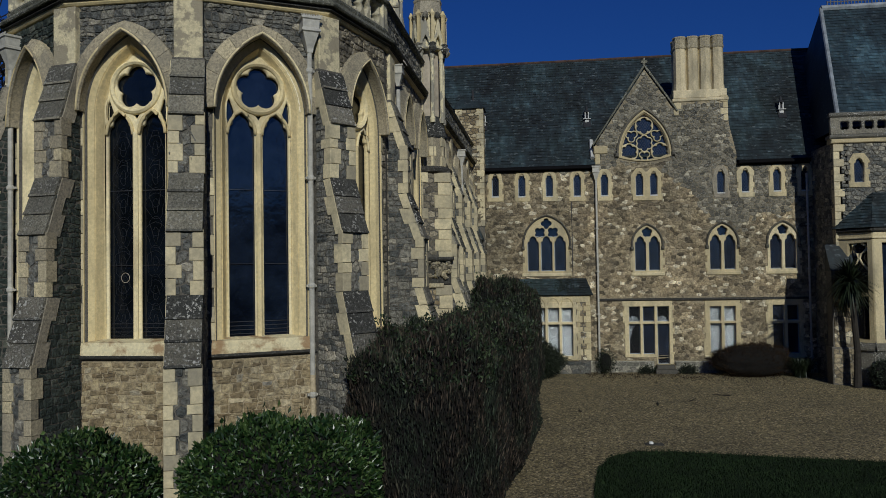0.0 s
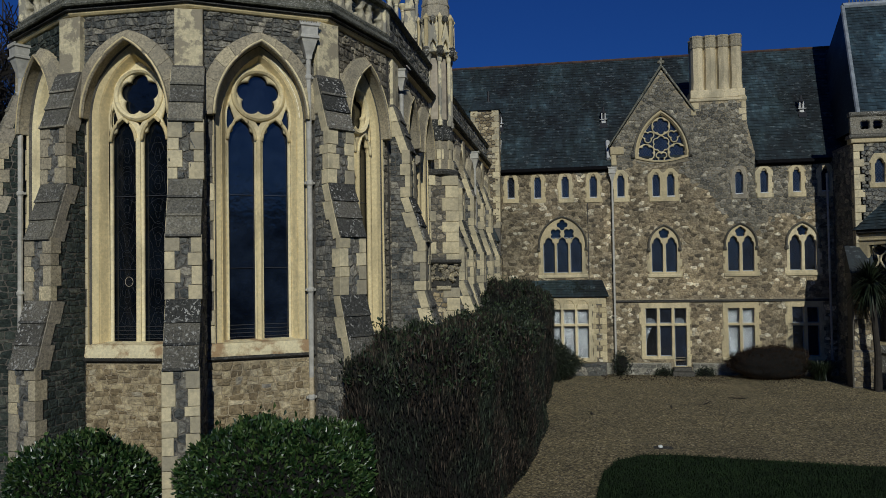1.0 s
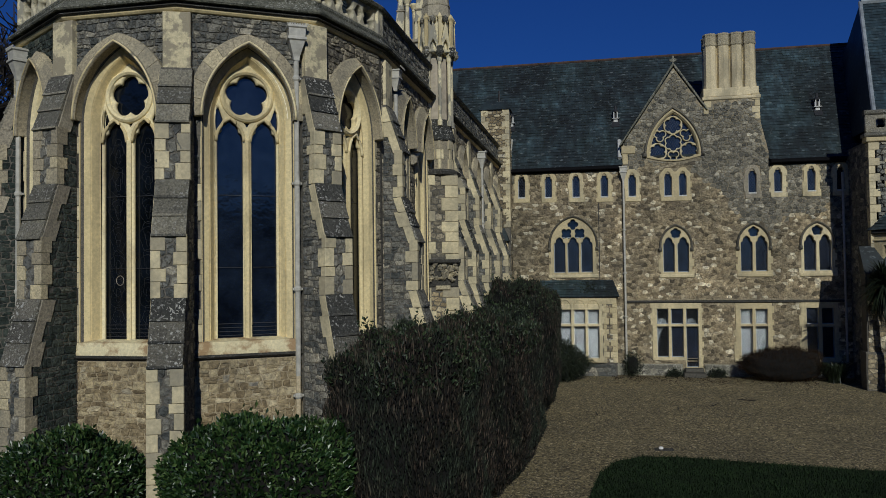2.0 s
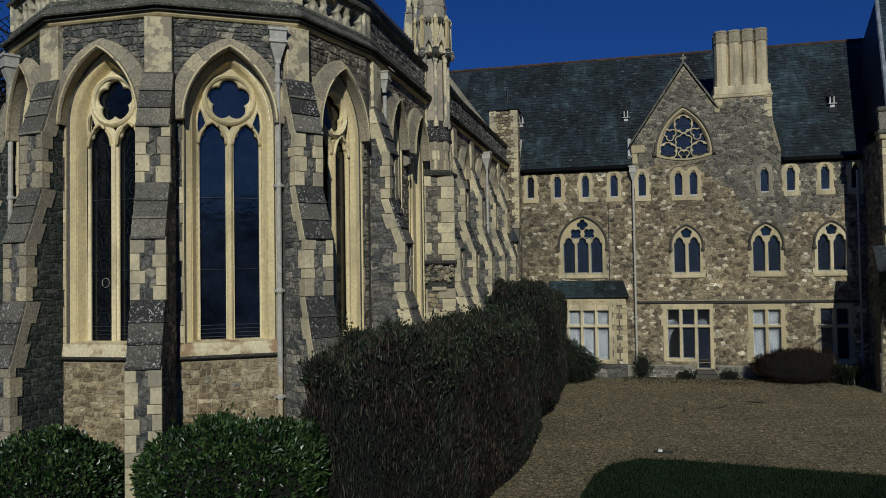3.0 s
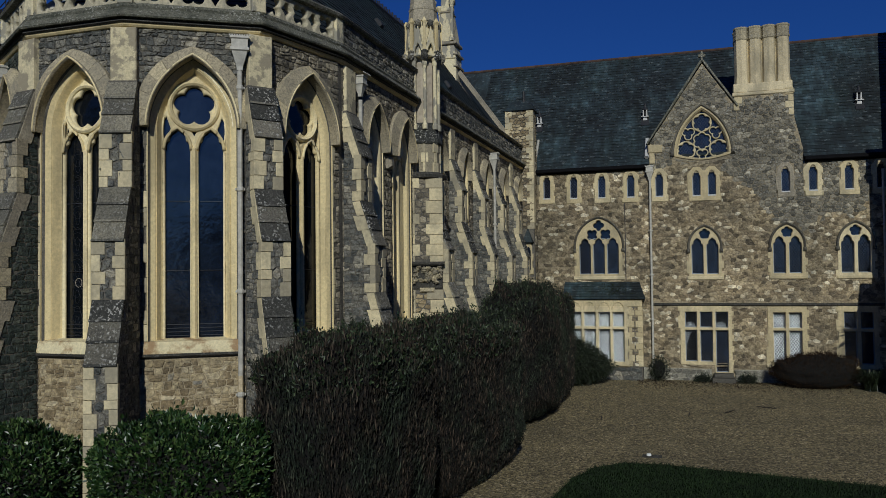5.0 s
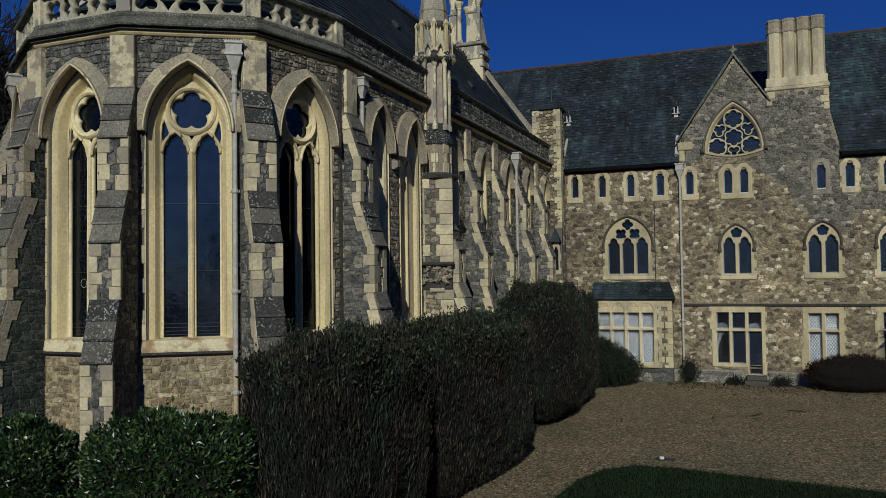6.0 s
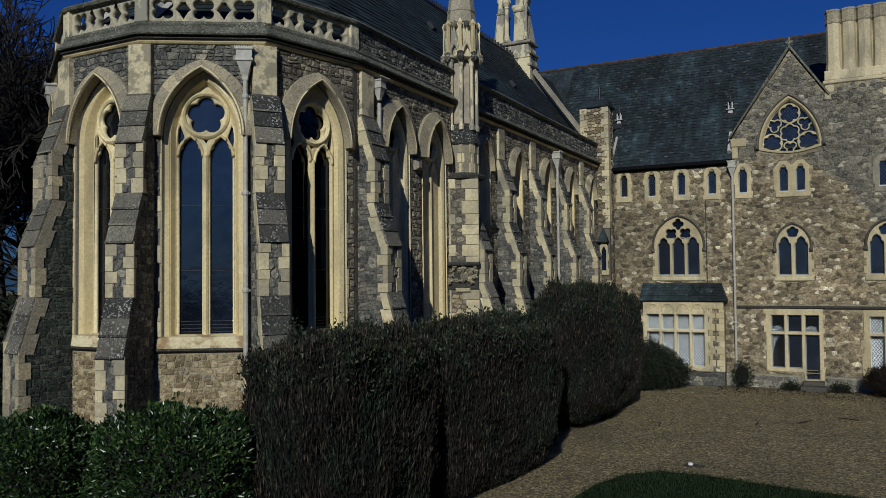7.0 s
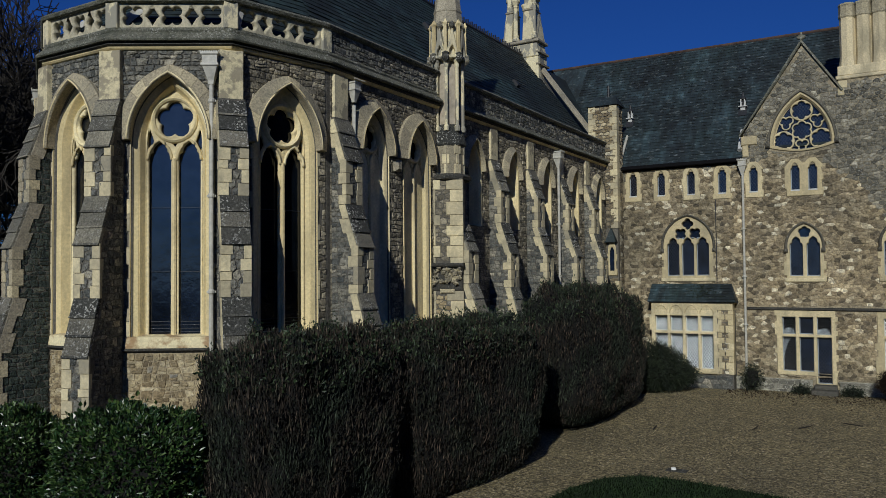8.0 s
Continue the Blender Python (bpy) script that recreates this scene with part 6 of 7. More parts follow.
boxes("tread", [(4.56, 5.32, GZ + 0.16, GZ + 0.32, 0.0, 0.36)], M_STEP, step, FM, 0.02)

# stair turret with a pyramid cap where chapel and wing meet
stub = boxes("stair_turret", [(-4.05, -2.82, 0, 12.05, 0.0, 0.75)], M_MORTAR, wing, FM, 0, "square rubble turret with cream quoins and a slate cap")
SM = FM @ Matrix.Translation((0, 0, 0.75))
rubble(SM, (-4.0, -2.86, 10.2, 12.0), 0.22, 0.14, 970, M_TAN, stub)
rubble(SM, (-3.35, -2.86, 0.6, 10.2), 0.22, 0.15, 971, M_WALL, stub, keep=lambda x, z: not 4.65 < z < 6.8, limit=60)
rubble(frame_of((-2.82, FY - 0.75), (-2.82, FY)), (0.2, 0.74, 0.6, 11.9), 0.22, 0.15, 972, M_WALL, stub, h=0.02, limit=40)
slit = plate("window", [ears(-3.26, -2.92, 4.75, 5.95, [(-2.99, 6.2), (-3.19, 6.2)], 5, 0.05), cusped(-3.09, 0.10, 4.95, 5.75, 0.22, 0.15)], 0.1, M_DRESS, wing, SM, 0.015, "slit window in cream stone under a slate gablet", 0.06)
plate("pane", [[(-3.2, 4.9), (-2.98, 4.9), (-2.98, 6.0), (-3.2, 6.0)]], 0.01, M_GLASS, slit, SM, front=0.012)
plate("gablet", [[(-3.34, 6.15), (-2.84, 6.15), (-3.09, 6.75)]], 0.3, M_SLATE, slit, SM, 0.02, front=0.24)
for k in range(-24, 16):
    wd = 0.3 if k % 2 else 0.18
    if 4.4 < 7.6 + k * 0.28 < 6.5:
        continue
    raw("quoin", *box_vf(-2.82 - wd, -2.80, 7.6 + k * 0.28, 7.87 + k * 0.28, 0.45, 0.785, 0.01), M_QUOIN, stub, "", FM)
    if k > 9:
        raw("quoin", *box_vf(-4.07, -3.87 + 0.12 * (k % 2), 7.6 + k * 0.28, 7.87 + k * 0.28, 0.6, 0.785, 0.01), M_QUOIN, stub, "", FM)
raw("cap", [(-4.15, FY - 0.85, 12.05), (-2.74, FY - 0.85, 12.05), (-2.74, FY + 0.3, 12.05), (-4.15, FY + 0.3, 12.05), (-3.9, FY - 0.3, 12.55), (-3.0, FY - 0.3, 12.55)], [(0, 1, 5, 4), (1, 2, 5), (2, 3, 4, 5), (3, 0, 4), (3, 2, 1, 0)], M_SLATE, stub)
raw("vent_pipe", *tube([(-3.3, FY - 0.3, 12.5), (-3.3, FY - 0.3, 13.0)], [0.06, 0.05], 8), M_IRON, stub)

# ---- the right-hand tower wing ----
TWX, TWY = 11.30, 32.6
TM = frame_of((TWX, TWY), (TWX + 1, TWY))
tower = thing("tower_wing", (15, 36, GZ), "taller stone wing with pierced parapet and steep blue slate roof", "house")
TWIN = [(0.70, 1.15, 8.05, 9.0), (2.12, 2.57, 8.05, 9.0), (4.6, 5.05, 8.05, 9.0)]
holes = [[(a, c), (b, c), (b, d), (a, d)] for a, b, c, d in TWIN]
tw = plate("wall", [[(0, 0), (9, 0), (9, 9.7), (0, 9.7)]] + holes, 0.5, M_MORTAR, tower, TM, label="grey rubble front of the tower wing")
rubble(TM, (0.25, 6.5, 5.0, 9.6), 0.26, 0.15, 1100, M_RAG, tw, keep=lambda x, z: not any(a - 0.12 < x < b + 0.12 and c - 0.2 < z < d + 0.2 for a, b, c, d in TWIN), push=lambda x, z: (x, z))
side = boxes("wall", [(0.0, 3.2, 0, 9.7, -0.5, 0.0)], M_MORTAR, tower, frame_of((TWX, TWY + 3.2), (TWX, TWY)), 0, "rubble side wall of the tower wing")
rubble(frame_of((TWX, TWY + 3.2), (TWX, TWY)), (0.05, 3.15, 0.4, 9.6), 0.28, 0.17, 1102, M_RAG, side, limit=40)
boxes("wall", [(0.0, 12, 0, 9.7, -0.5, 0.0)], M_WALL, tower, frame_of((TWX + 9, TWY), (TWX + 9, TWY + 12)), 0)
for a, b, c, d in TWIN:
    x = (a + b) / 2
    win = plate("window", [ears(x - 0.34, x + 0.34, c - 0.2, d - 0.1, [(x + 0.2, d + 0.2), (x - 0.2, d + 0.2)], int(a * 10), 0.06), cusped(x, 0.19, c, d - 0.3, 0.32, 0.15)], 0.26, M_DRESS, tower, TM, 0.02, "small lancet in cream stone", 0.045)
    lead_light(x - 0.19, x + 0.19, c, d + 0.02, win, TM, -0.12)
z, k = 3.0, 0
while z < 9.6:
    raw("quoin", *box_vf(-0.03, 0.36 if k % 2 else 0.2, z, z + 0.29, -0.3, 0.03, 0.01), M_QUOIN, tw, "", TM)
    z, k = z + 0.3, k + 1
boxes("cornice", [(-0.12, 9, 9.62, 9.80, -0.4, 0.10)], M_DRESS, tower, TM, 0.03)
boxes("cornice", [(-0.18, 9, 9.80, 9.95, -0.4, 0.16)], M_SLAB, tower, TM, 0.05)
holes = [foil(0.42 + 0.46 * k, 10.32, 4, 0.10, 0.10, 45, 32) for k in range(18)]
plate("pierced_parapet", [[(-0.12, 9.95), (9, 9.95), (9, 10.66), (-0.12, 10.66)]] + holes, 0.22, M_SLAB, tower, TM, 0.03, "parapet pierced with quatrefoils", 0.08)
boxes("coping", [(-0.16, 9, 10.66, 10.84, -0.2, 0.14)], M_SLAB, tower, TM, 0.05)
TR = [(TWX + 0.35, TWY + 0.3, 10.3), (TWX + 9.5, TWY + 0.3, 10.3), (TWX + 9.0, TWY + 5.2, 16.7), (12.73, TWY + 5.2, 16.7), (TWX + 0.35, TWY + 10, 10.3), (TWX + 9.5, TWY + 10, 10.3)]
troof = raw("roof", TR, [(0, 1, 2, 3), (4, 0, 3), (3, 2, 5, 4), (1, 5, 2)], M_SLATE_BLUE, tower, "steep blue-grey slate roof with lead hips")
slate_field(TR[0], TR[1], TR[3], TR[2], M_SLATE_BLUE, troof, course=0.2, seed=41)
raw("hip_roll", *tube([TR[0], TR[3]], [0.09, 0.09], 8), M_HIP, troof, "pale lead hip")
raw("ridge_roll", *tube([TR[3], TR[2]], [0.16, 0.16], 8), M_HIP, troof)
for i, x in enumerate(np.arange(1.7, 8.9, 0.15).tolist()):
    boxes("ridge_crest", [(x, x + 0.04, 16.75, 17.05 + 0.12 * (i % 2), -0.02, 0.02)], M_IRON, troof, frame_of((TWX, TWY + 5.2), (TWX + 1, TWY + 5.2)), 0)
boxes("ridge_rail", [(1.7, 8.9, 16.98, 17.02, -0.015, 0.015)], M_IRON, troof, frame_of((TWX, TWY + 5.2), (TWX + 1, TWY + 5.2)), 0)
# corner buttress
tb = boxes("buttress", [(-0.42, 0.42, 0, 4.6, 0.0, 0.55)], M_MORTAR, tower, TM, 0.02, "rubble corner buttress with cream quoins")
rubble(TM @ Matrix.Translation((0, 0, 0.55)), (-0.38, 0.38, 0.4, 4.55), 0.3, 0.2, 1105, M_WALL, tb)
boxes("plinth", [(-0.5, 0.5, 0, 1.6, 0.0, 0.66)], M_MORTAR, tb, TM, 0.04)
rubble(TM @ Matrix.Translation((0, 0, 0.66)), (-0.46, 0.46, 0.2, 1.55), 0.27, 0.2, 1106, M_WALL, tb, h=0.02)
raw("weathering_slab", [(-0.46, 4.55, 0), (0.46, 4.55, 0), (0.46, 4.55, 0.62), (-0.46, 4.55, 0.62), (-0.46, 5.6, 0), (0.46, 5.6, 0)], [(3, 2, 5, 4), (0, 3, 4), (1, 5, 2), (0, 1, 2, 3)], M_SLATE, tb, "", TM)
# canted bay of the tower wing
Q0, Q1, Q2 = (11.36, TWY), (12.22, TWY - 1.1), (15.04, TWY - 1.1)
QM, PM = frame_of(Q0, Q1), frame_of(Q1, Q2)
QL, PL = 1.397, 2.82
porch = boxes("bay_window", [(0.0, QL, 0, 1.55, -0.3, 0.03)], M_SLAB, tower, QM, 0.04, "canted cream stone bay with traceried light and slate roof")
boxes("plinth", [(0.0, PL, 0, 1.55, -0.3, 0.03)], M_SLAB, porch, PM, 0.04)
lights = [(0.40, 1.14)]
plate("bay_front", [[(0, 1.5), (QL, 1.5), (QL, 6.06), (0, 6.06)], [(0.40, 1.92), (1.14, 1.92), (1.14, 3.55), (0.40, 3.55)], [(0.40, 3.70), (1.14, 3.70), (1.14, 5.62), (0.40, 5.62)]], 0.3, M_DRESS, porch, QM, 0.04, front=0.0)
plate("bay_front", [[(0, 1.5), (PL, 1.5), (PL, 6.06), (0, 6.06)], [(0.35, 1.92), (1.15, 1.92), (1.15, 5.62), (0.35, 5.62)], [(1.45, 1.92), (2.3, 1.92), (2.3, 5.62), (1.45, 5.62)]], 0.3, M_DRESS, porch, PM, 0.04, front=0.0)
for M, w in ((QM, QL), (PM, PL)):
    plate("pane", [[(0.2, 1.85), (w - 0.2, 1.85), (w - 0.2, 5.7), (0.2, 5.7)]], 0.012, M_GLASS, porch, M, front=-0.24)
    loft("sill", [[(u, y, z) for y, z in ((1.5, -0.1), (1.5, 0.10), (1.58, 0.10), (1.92, -0.06), (1.92, -0.2))] for u in (0.0, w)], M_SLAB, porch, M)
    boxes("cornice", [(-0.03, w + 0.03, 6.06, 6.20, -0.3, 0.12)], M_MOULD, porch, M, 0.04)
    boxes("string_course", [(-0.02, w + 0.02, 5.78, 5.86, -0.1, 0.05)], M_DRESS, porch, M, 0.02)
for sg in (-1, 1):  # curling tracery in the head of the light
    pts = [(0.77 + sg * x, z) for x, z in ((0.36, 4.55), (0.24, 4.72), (0.10, 4.86), (0.02, 5.02), (0.06, 5.2), (0.2, 5.28), (0.30, 5.40), (0.26, 5.54), (0.10, 5.60))]
    raw("tracery", *tube([Vector((x, z, -0.12)) for x, z in pts], [0.045] * len(pts), 6), M_DRESS, porch, "", QM, True)
E0, E1, E2, T1, T2 = Vector((11.14, TWY, 6.2)), Vector((12.12, TWY - 1.25, 6.2)), Vector((15.1, TWY - 1.25, 6.2)), Vector((12.7, TWY, 7.65)), Vector((15.1, TWY, 7.65))
proof = raw("bay_roof", [E0, E1, E2, T1, T2, Vector((15.1, TWY, 6.2))], [(0, 1, 3), (1, 2, 4, 3), (0, 5, 2, 1)], M_SLATE, tower)
slate_field(E0, E1, T1, T1, M_SLATE, proof, course=0.16, seed=44)
slate_field(E1, E2, T1, T2, M_SLATE, proof, course=0.16, seed=45)

# ---- plants and grounds ----
def leaf_cloud(n, pick, size, mat, name, parent, seed, label="", droop=0.0, upright=0.0, fold=True):
    """Many small folded leaves. pick(rnd) gives a place and the way out of the plant there."""
    rnd = random.Random(seed)
    vs, fs = [], []
    for _ in range(n):
        p, o = pick(rnd)
        a = Vector((rnd.gauss(0, 1), rnd.gauss(0, 1), rnd.gauss(0, 1)))
        a = (a + Vector(o) * 1.1 + Vector((0, 0, upright))).normalized()
        b = a.cross(Vector((rnd.gauss(0, 1), rnd.gauss(0, 1), rnd.gauss(0, 1)))).normalized()
        c = a.cross(b)
        L, W = size[0] * rnd.uniform(0.6, 1.3), size[1] * rnd.uniform(0.7, 1.2)
        k = len(vs)
        q = Vector(p)
        vs += [q, q + a * L * 0.5 + b * W / 2 + c * W * 0.2, q + a * L - c * L * droop, q + a * L * 0.5 - b * W / 2 + c * W * 0.2]
        fs += [(k, k + 1, k + 2), (k, k + 2, k + 3)] if fold else [(k, k + 1, k + 2, k + 3)]
    return raw(name, vs, fs, mat, parent, label)


def blob(cx, cy, z0, hx, hy, hz, power, seed, lumps=0.17, nu=56, nv=22, lean=0.0, shag=0.0):
    """A clipped-bush body: a lumpy superellipsoid standing on z0. Returns verts, faces and a picker of places on its skin."""
    off = Vector((seed * 3.1, seed * 1.7, 0))

    def place(u, v):
        th, ph = 2 * math.pi * u, math.pi * (v - 0.5)
        def sp(x):
            return math.copysign(abs(x) ** (2 / power), x)
        d = Vector((sp(math.cos(ph)) * sp(math.cos(th)), sp(math.cos(ph)) * sp(math.sin(th)), sp(math.sin(ph))))
        w = 1 + lumps * noise.noise(d * 2.3 + off) + lumps * 0.55 * noise.noise(d * 6.5 + off) + lumps * 0.25 * noise.noise(d * 15 + off)
        return Vector((cx + d.x * hx * w + lean * d.y * hy, cy + d.y * hy * w, z0 + (d.z + 1) * hz * (1 + (w - 1) * 0.6)))
    vs = [place(i / nu, j / nv) for j in range(nv + 1) for i in range(nu)]
    fs = [(j * nu + i, j * nu + (i + 1) % nu, (j + 1) * nu + (i + 1) % nu, (j + 1) * nu + i) for j in range(nv) for i in range(nu)]
    mid = Vector((cx, cy, z0 + hz))

    areas = [((vs[f[2]] - vs[f[0]]).cross(vs[f[3]] - vs[f[1]])).length / 2 for f in fs]
    sums = np.cumsum(areas)

    def pick(rnd):
        while True:
            f = fs[int(np.searchsorted(sums, rnd.random() * sums[-1]))]
            a, b = rnd.random(), rnd.random()
            p = vs[f[0]].lerp(vs[f[1]], a).lerp(vs[f[3]].lerp(vs[f[2]], a), b)
            if p.z > z0 + 0.02:
                o = (p - mid)
                o = Vector((o.x / hx, o.y / hy, o.z / hz)).normalized()
                return p + o * rnd.uniform(-0.10, 0.03 + shag), o
    return vs, fs, pick


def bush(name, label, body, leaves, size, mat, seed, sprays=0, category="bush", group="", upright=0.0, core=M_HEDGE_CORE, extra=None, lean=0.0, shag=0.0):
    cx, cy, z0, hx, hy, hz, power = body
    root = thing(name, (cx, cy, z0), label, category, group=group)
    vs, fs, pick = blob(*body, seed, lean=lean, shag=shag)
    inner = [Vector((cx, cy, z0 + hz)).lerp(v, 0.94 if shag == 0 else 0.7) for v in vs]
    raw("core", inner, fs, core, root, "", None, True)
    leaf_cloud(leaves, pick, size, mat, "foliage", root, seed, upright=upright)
    if extra:
        leaf_cloud(extra[0], pick, extra[1], extra[2], "twig_growth", root, seed + 1, upright=extra[3])
    if sprays:
        rnd = random.Random(seed + 2)
        def top(r):
            for _ in range(40):
                p, o = pick(r)
                if o.z > 0.5:
                    return p + o * r.uniform(0.0, 0.10) + Vector((0, 0, (0.42 if mat is M_HEDGE else 0.22) * max(0.0, noise.noise(p * 2.6)) * r.random() * 1.6)), Vector((0, 0, 1))
            return p, o
        tagged(leaf_cloud(sprays, top, (size[0] * 1.15, size[1] * 1.5), M_SHOOT if mat is M_HEDGE else mat, "shoot_growth", root, seed + 3), kind="stuff")
    return root


HEDGES = "clipped hedges along the chapel"
TWIGGY = (17000, (0.17, 0.022), M_TWIG, 7.0)
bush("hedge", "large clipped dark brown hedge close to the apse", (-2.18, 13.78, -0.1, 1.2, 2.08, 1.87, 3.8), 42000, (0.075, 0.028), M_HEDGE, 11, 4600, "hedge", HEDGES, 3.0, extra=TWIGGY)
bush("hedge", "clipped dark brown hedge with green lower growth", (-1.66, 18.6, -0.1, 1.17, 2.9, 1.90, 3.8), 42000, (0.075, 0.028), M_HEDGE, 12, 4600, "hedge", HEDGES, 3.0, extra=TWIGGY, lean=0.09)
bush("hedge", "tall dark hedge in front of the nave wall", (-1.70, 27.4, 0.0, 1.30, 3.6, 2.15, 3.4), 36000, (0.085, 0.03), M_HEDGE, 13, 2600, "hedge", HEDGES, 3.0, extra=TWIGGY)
bush("shrub", "spreading dark green shrub beside the bay window", (-0.95, 33.3, 0.12, 1.42, 1.3, 0.86, 1.1), 15000, (0.19, 0.03), M_HEDGE_GREEN, 14, 0, "shrub", upright=-0.3, shag=0.3)
LAUREL = "laurel bushes before the apse"
bush("laurel_bush", "glossy dark green laurel bush below the apse windows", (-4.00, 11.2, 0.0, 1.44, 0.98, 1.26, 2.7), 24000, (0.10, 0.046), M_LAUREL, 15, 260, "laurel", LAUREL, 0.6)
bush("laurel_bush", "glossy dark green laurel bush below the apse windows", (-7.14, 11.1, 0.0, 1.08, 0.90, 1.12, 2.6), 18000, (0.10, 0.046), M_LAUREL, 16, 180, "laurel", LAUREL, 0.6)
bush("shrub", "rounded reddish-brown shrub against the front wall", (8.3, 34.1, 0.12, 1.55, 0.85, 0.70, 2.0), 9000, (0.16, 0.012), M_RUST, 17, 0, "shrub", upright=1.2)
tuft = thing("tufted_plant", (10.2, 33.8, 0.15), "dark tufted plant of long arching blades in the shaded corner", "plant")
rnd = random.Random(18)
vs, fs = [], []
for _ in range(520):
    th, reach, tall = rnd.uniform(0, 2 * math.pi), rnd.uniform(0.35, 1.15), rnd.uniform(0.7, 1.25)
    d, side_way = Vector((math.cos(th), 0.7 * math.sin(th), 0)), Vector((-math.sin(th), math.cos(th), 0)) * 0.016
    root_at = Vector((10.2 + rnd.gauss(0, 0.10), 33.8 + rnd.gauss(0, 0.10), 0.16))
    line = [root_at + d * reach * q + Vector((0, 0, tall * (1.9 * q - 1.35 * q * q))) for q in (0, 0.3, 0.65, 1.0)]
    k = len(vs)
    vs += [line[0] - side_way, line[0] + side_way, line[1] - side_way, line[1] + side_way, line[2] - side_way * 0.7, line[2] + side_way * 0.7, line[3]]
    fs += [(k, k + 1, k + 3, k + 2), (k + 2, k + 3, k + 5, k + 4), (k + 4, k + 5, k + 6)]
raw("foliage", vs, fs, M_PALM, tuft)
bush("shrub", "low dark shrub below the tower bay", (12.6, 31.0, 0.1, 0.75, 0.5, 0.55, 2.4), 2500, (0.12, 0.04), M_HEDGE_GREEN, 19, 0, "shrub")
for i, (x, y, s) in enumerate(((4.12, 34.75, 0.24), (5.85, 34.75, 0.28), (2.35, 34.75, 0.34))):
    bush("shrub", "small dark shrub at the foot of the front wall", (x, y, 0.18, s, s * 0.7, s * (0.55 if i < 2 else 1.5), 2.2), 900, (0.10, 0.03), M_HEDGE_GREEN, 21 + i, 0, "shrub", shag=0.10)

# cordyline palm by the tower
palm = thing("palm", (11.45, 31.3, 0.13), "cabbage palm with one slim trunk and a spiky head", "palm tree")
raw("trunk", *tube([(11.45, 31.3, 0.0), (11.48, 31.3, 1.5), (11.38, 31.3, 3.0), (11.28, 31.3, 4.1)], [0.16, 0.12, 0.11, 0.13], 10), M_BARK, palm)
rnd = random.Random(8)
vs, fs = [], []
for i in range(620):
    th, el = rnd.uniform(0, 2 * math.pi), rnd.uniform(-1.3, 1.35)
    d = Vector((math.cos(th) * math.cos(el), math.sin(th) * math.cos(el), math.sin(el)))
    b = Vector((-math.sin(th), math.cos(th), 0))
    p0 = Vector((11.28, 31.3, 4.15)) + d * 0.08
    L = rnd.uniform(0.75, 1.25)
    p1, p2 = p0 + d * L * 0.55, p0 + d * L + Vector((0, 0, -0.22 * L))
    k = len(vs)
    vs += [p0 - b * 0.018, p0 + b * 0.018, p1 + b * 0.024, p1 - b * 0.024, p2]
    fs += [(k, k + 1, k + 2, k + 3), (k + 3, k + 2, k + 4)]
raw("crown", vs, fs, M_PALM, palm)

# lawn with a rounded corner
edge = [(0.78, 14.0), (0.82, 17.0), (1.02, 18.9), (1.40, 20.1), (2.1, 20.75), (3.0, 20.8), (5.0, 20.45), (8.0, 20.0), (14.0, 19.4), (30.0, 18.8), (60, 18), (60, -60), (0.9, -60), (0.7, 0)]
lawn = plate("lawn", [edge], 0.1, M_LAWN, None, Matrix.Identity(4), 0.02, front=0.035)
tagged(lawn, "dark short-cut lawn with a curved edge", "lawn", kind="structure")


def lawn_pick(r):
    while True:
        x, y = r.uniform(0.7, 11.5), r.uniform(15.5, 20.9)
        hit = False
        for (x0, y0), (x1, y1) in zip(edge, edge[1:] + edge[:1]):
            if (y0 > y) != (y1 > y) and x < x0 + (y - y0) / (y1 - y0) * (x1 - x0):
                hit = not hit
        if hit:
            return (x, y, 0.02), (0, 0, 1)


tagged(leaf_cloud(48000, lawn_pick, (0.085, 0.014), M_GRASS, "grass", None, 31, upright=1.5), "short dark grass blades", "grass", kind="stuff")

# small things on the gravel
slab = thing("ground_light", (2.63, 21.75, 0), "small white ground light on a dark slab at the lawn's edge", "light fitting")
boxes("slab", [(2.45, 2.95, 21.58, 21.88, -0.02, 0.02)], M_MOULD, slab, Matrix.Identity(4), 0.01)
raw("lamp_body", *prism(2.62, 21.72, 10, [(0.01, 0.06), (0.06, 0.06), (0.075, 0.05), (0.08, 0.03)]), M_WHITE, slab)
rnd = random.Random(12)
for i, (x, y) in enumerate(((3.6, 27.6), (4.9, 28.4), (0.9, 26.3), (6.1, 29.4))):
    a = rnd.uniform(0, 3)
    pts = [(x + t * math.cos(a) * 0.35 + rnd.uniform(-0.03, 0.03), y + t * math.sin(a) * 0.35, 0.1 + 0.02 * (y - 26) * 0.5) for t in (-1, -0.3, 0.4, 1)]
    tagged(raw("fallen_twig", *tube(pts, [0.015, 0.02, 0.018, 0.008], 6), M_BARK), "thin dead twig lying on the gravel", "twig", "fallen twigs")


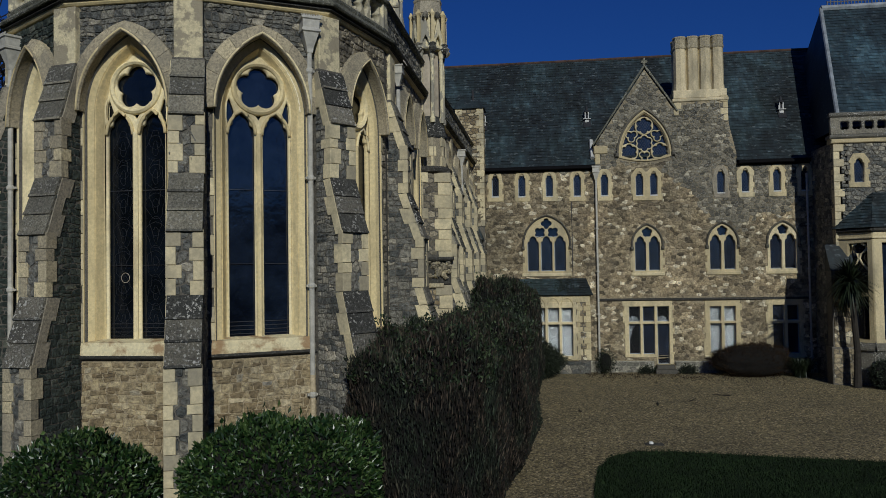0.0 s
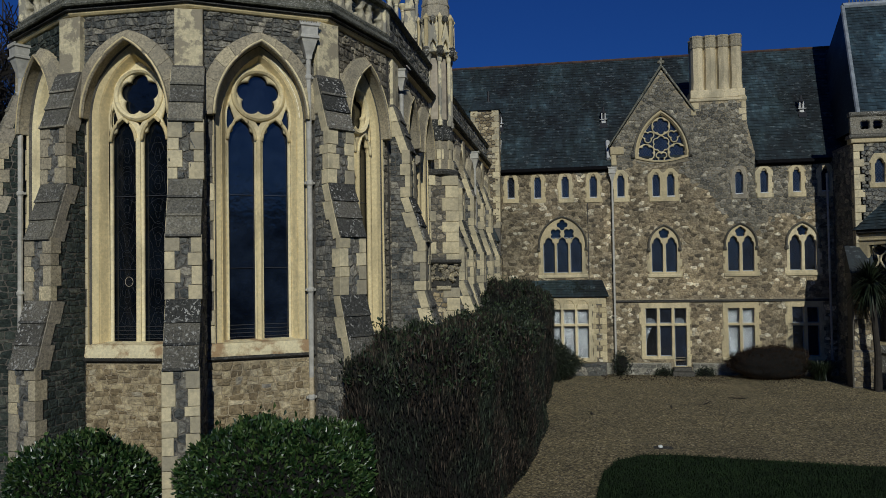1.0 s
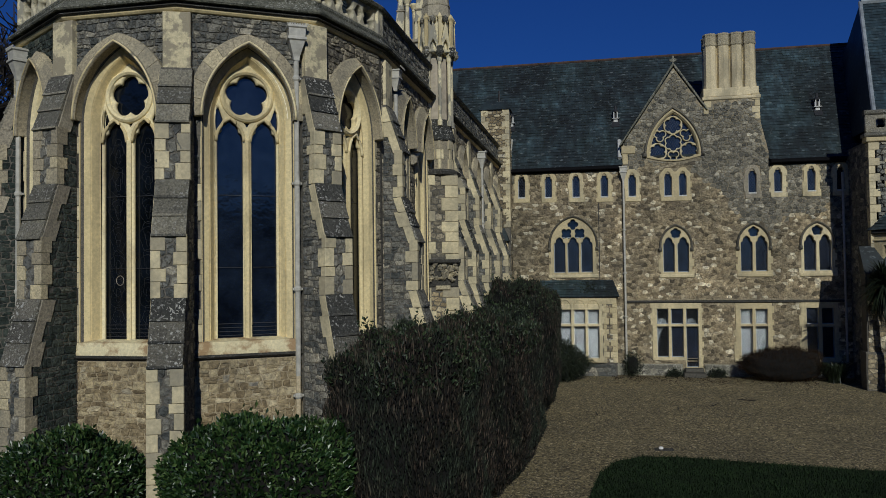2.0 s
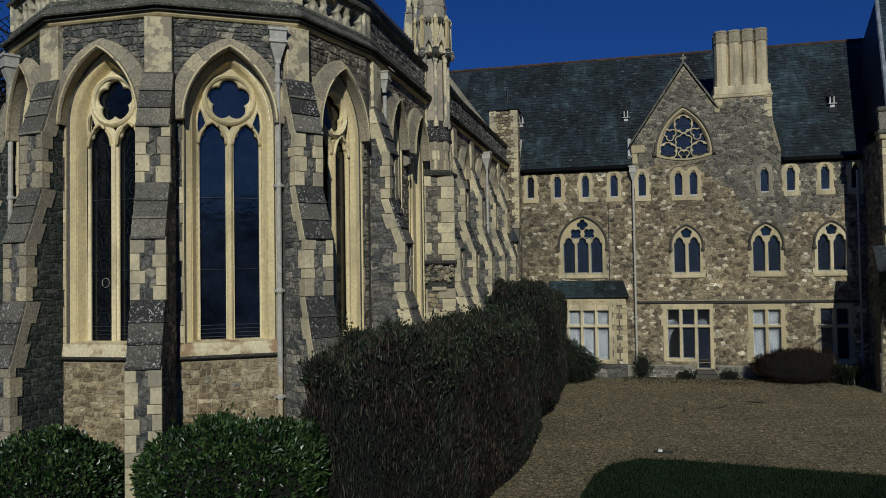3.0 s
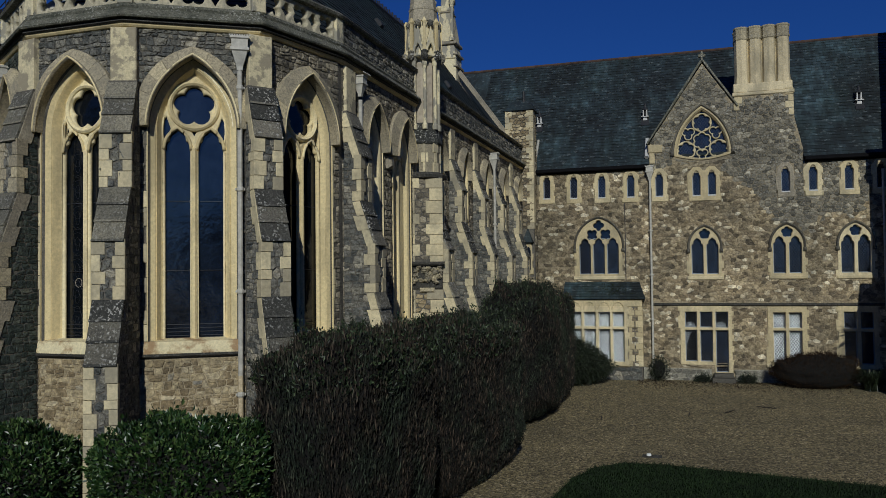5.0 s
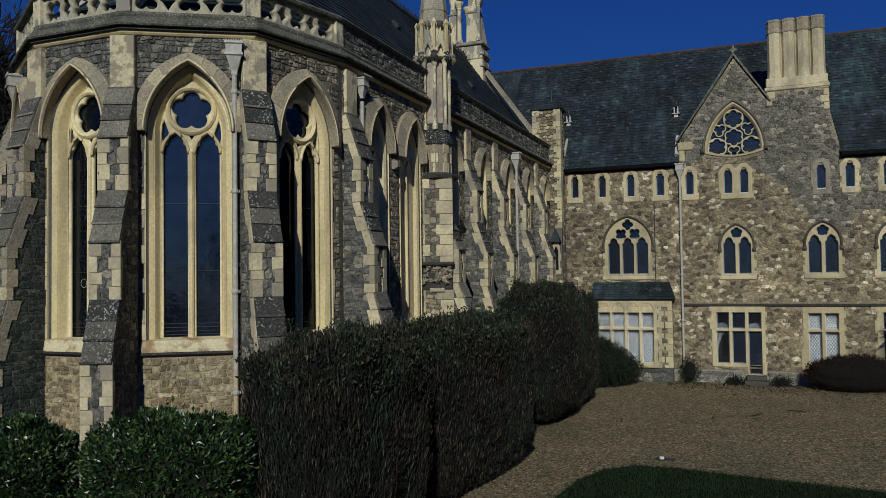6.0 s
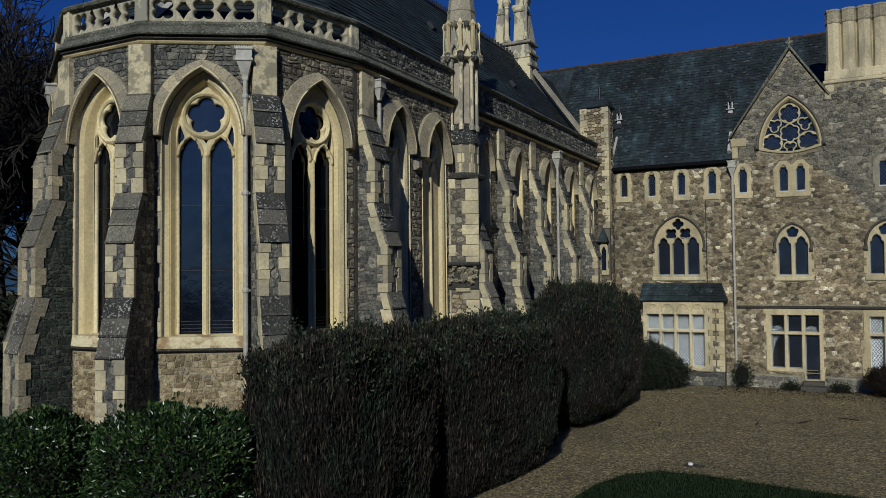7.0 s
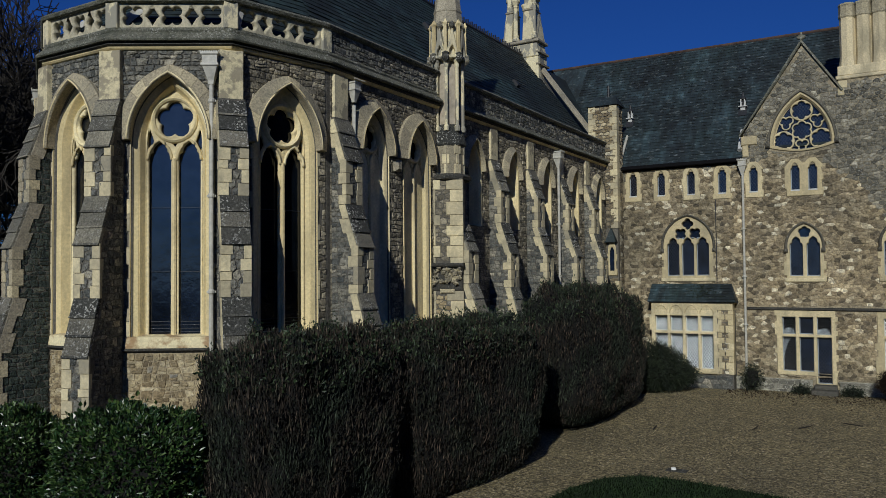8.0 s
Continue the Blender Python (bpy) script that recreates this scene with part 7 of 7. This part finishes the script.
# bare trees to the left of the apse
def bare_tree(x, y, h, seed):
    rnd = random.Random(seed)
    root = thing("tree", (x, y, 0), "leafless winter tree with fine branching twigs", "tree", group="bare trees")
    limbs, twigs = ([], []), ([], [])

    def grow(p, d, L, r, level):
        vs, fs = limbs if level < 3 else twigs
        pts, rad = [p], [r]
        for s in range(3):
            d = (d + Vector((rnd.gauss(0, 0.16), rnd.gauss(0, 0.16), rnd.gauss(0.04, 0.10)))).normalized()
            pts.append(pts[-1] + d * L / 3)
            rad.append(max(0.02, r * (1 - 0.17 * (s + 1))))
        v, f = tube(pts, rad, 6 if level < 3 else 3, False)
        k = len(vs)
        vs += v
        fs += [tuple(q + k for q in g) for g in f]
        if level < 6:
            for _ in range(3 if level < 3 else 4):
                t = rnd.choice((1, 2, 3, 3))
                a = Vector((rnd.gauss(0, 1), rnd.gauss(0, 1), rnd.gauss(0.2, 0.6))).normalized()
                grow(pts[t], (d * 0.9 + a * 0.75).normalized(), L * rnd.uniform(0.62, 0.8), rad[t] * 0.66, level + 1)
    grow(Vector((x, y, 0)), Vector((0, 0, 1)), h * 0.33, h * 0.022, 0)
    raw("trunk", *limbs, M_BARK, root)
    raw("crown", *twigs, M_BARK, root)


for x, y, h, s in ((-17.5, 21.5, 15, 7), (-16.5, 18.5, 13, 8), (-23.5, 21.5, 18, 9), (-26, 19, 18, 10), (-20.5, 20.0, 17, 1), (-22.5, 18.0, 18, 2), (-22.5, 27, 17, 3), (-27, 24, 18, 4), (-18.5, 16.5, 14, 5), (-19.5, 24.0, 17, 11), (-17.0, 24.5, 15, 12), (-24.5, 24.5, 19, 13)):
    bare_tree(x, y, h, s)
bush("hedge", "dark evergreen hedge far behind the apse", (-26, 34, 0, 10, 2.5, 2.6, 3.0), 9000, (0.5, 0.16), M_HEDGE_GREEN, 41, 0, "hedge")
bush("hedge", "dark evergreen hedge far behind the apse", (-20, 22, 0, 5, 2.0, 2.2, 3.0), 7000, (0.4, 0.13), M_HEDGE_GREEN, 42, 0, "hedge")

# unseen grounds behind the walk: grass and a dark tree belt, which the windows mirror
# added out of view so sunlit gravel bounces less light onto the apse
back_lawn = plate("lawn", [[(-70, -70), (0.75, -70), (0.75, 9.0), (-0.95, 11.2), (-3.2, 12.0), (-5.2, 11.9), (-9.0, 11.9), (-12.5, 15.0), (-12.5, 46), (-70, 46)]], 0.1, M_LAWN, None, Matrix.Identity(4), 0.02, front=0.03)
tagged(back_lawn, "unseen dark lawn added before the chapel to cut bounce light", "lawn", kind="structure")
# belt is added out of view to block sky light and blacken reflections
for i, (x, y, hx, hy, hz) in enumerate(((-52, -38, 26, 6, 10.0), (-4, -52, 26, 6, 1.5), (50, -46, 24, 6, 6.0), (37, 4, 5, 30, 10.5), (52, 48, 8, 20, 9))):
    bush("woodland", "unseen evergreen belt added to block sky and darken reflections", (x, y, 0, hx, hy, hz, 2.6), 2500, (1.6, 0.7), M_HEDGE_GREEN, 60 + i, 0, "trees", "woodland belt")

# loose stones of the gravel, close enough to catch the sun one by one
rnd = random.Random(77)
vs, fs = [], []
while len(vs) < 24000 * 6:
    x, y = rnd.uniform(-2.0, 11.0), rnd.uniform(15.0, 34.6)
    if y < 21.2 - 0.1 * max(0.0, x - 3) and x > 0.6:
        continue
    r, th, k = rnd.uniform(0.008, 0.019), rnd.uniform(0, 6.28), len(vs)
    z = 0.22 * min(1.0, max(0.0, (y - 24) / 11))
    vs += [(x + r * math.cos(th + q * 1.571), y + r * math.sin(th + q * 1.571), z + 0.002) for q in range(4)]
    vs += [(x + r * 0.4 * math.cos(th), y + r * 0.4 * math.sin(th), z + r * 0.8), (x - r * 0.4 * math.cos(th), y - r * 0.4 * math.sin(th), z + r * 0.7)]
    fs += [(k, k + 1, k + 4), (k + 1, k + 5, k + 4), (k + 1, k + 2, k + 5), (k + 2, k + 3, k + 5), (k + 3, k + 4, k + 5), (k + 3, k, k + 4)]
M_PEBBLE = material("gravel stone", leaf_build([(0.0, (0.05, 0.042, 0.028)), (0.6, (0.15, 0.13, 0.085)), (1.0, (0.30, 0.27, 0.20))], 0.9))
tagged(raw("gravel_stones", vs, fs, M_PEBBLE), "loose brown and buff gravel stones", "gravel", kind="stuff")

# moss and weeds on the bay roof
def moss_pick(r):
    x = 0.55 + r.gauss(0, 0.35)
    y = r.uniform(34.55, 35.1)
    return (x, y, 3.66 + (y - 34.44) * 0.98 + 0.02), (0, -0.3, 1)


tagged(leaf_cloud(420, moss_pick, (0.07, 0.03), M_HEDGE_GREEN, "moss", None, 91), "tufts of dark moss and weeds on the bay roof slates", "moss", kind="stuff")


# dry leaves blown against the house front
def litter_pick(r):
    x, y = r.uniform(1.5, 9.5), 34.7 - abs(r.gauss(0, 1.1))
    return (x, y, 0.22 * min(1.0, max(0.0, (y - 24) / 11)) + 0.012), (0, 0, 0.2)


tagged(leaf_cloud(1100, litter_pick, (0.07, 0.045), M_RUST, "fallen_leaves", None, 92), "dry reddish-brown leaves scattered on the gravel", "leaves", kind="stuff")
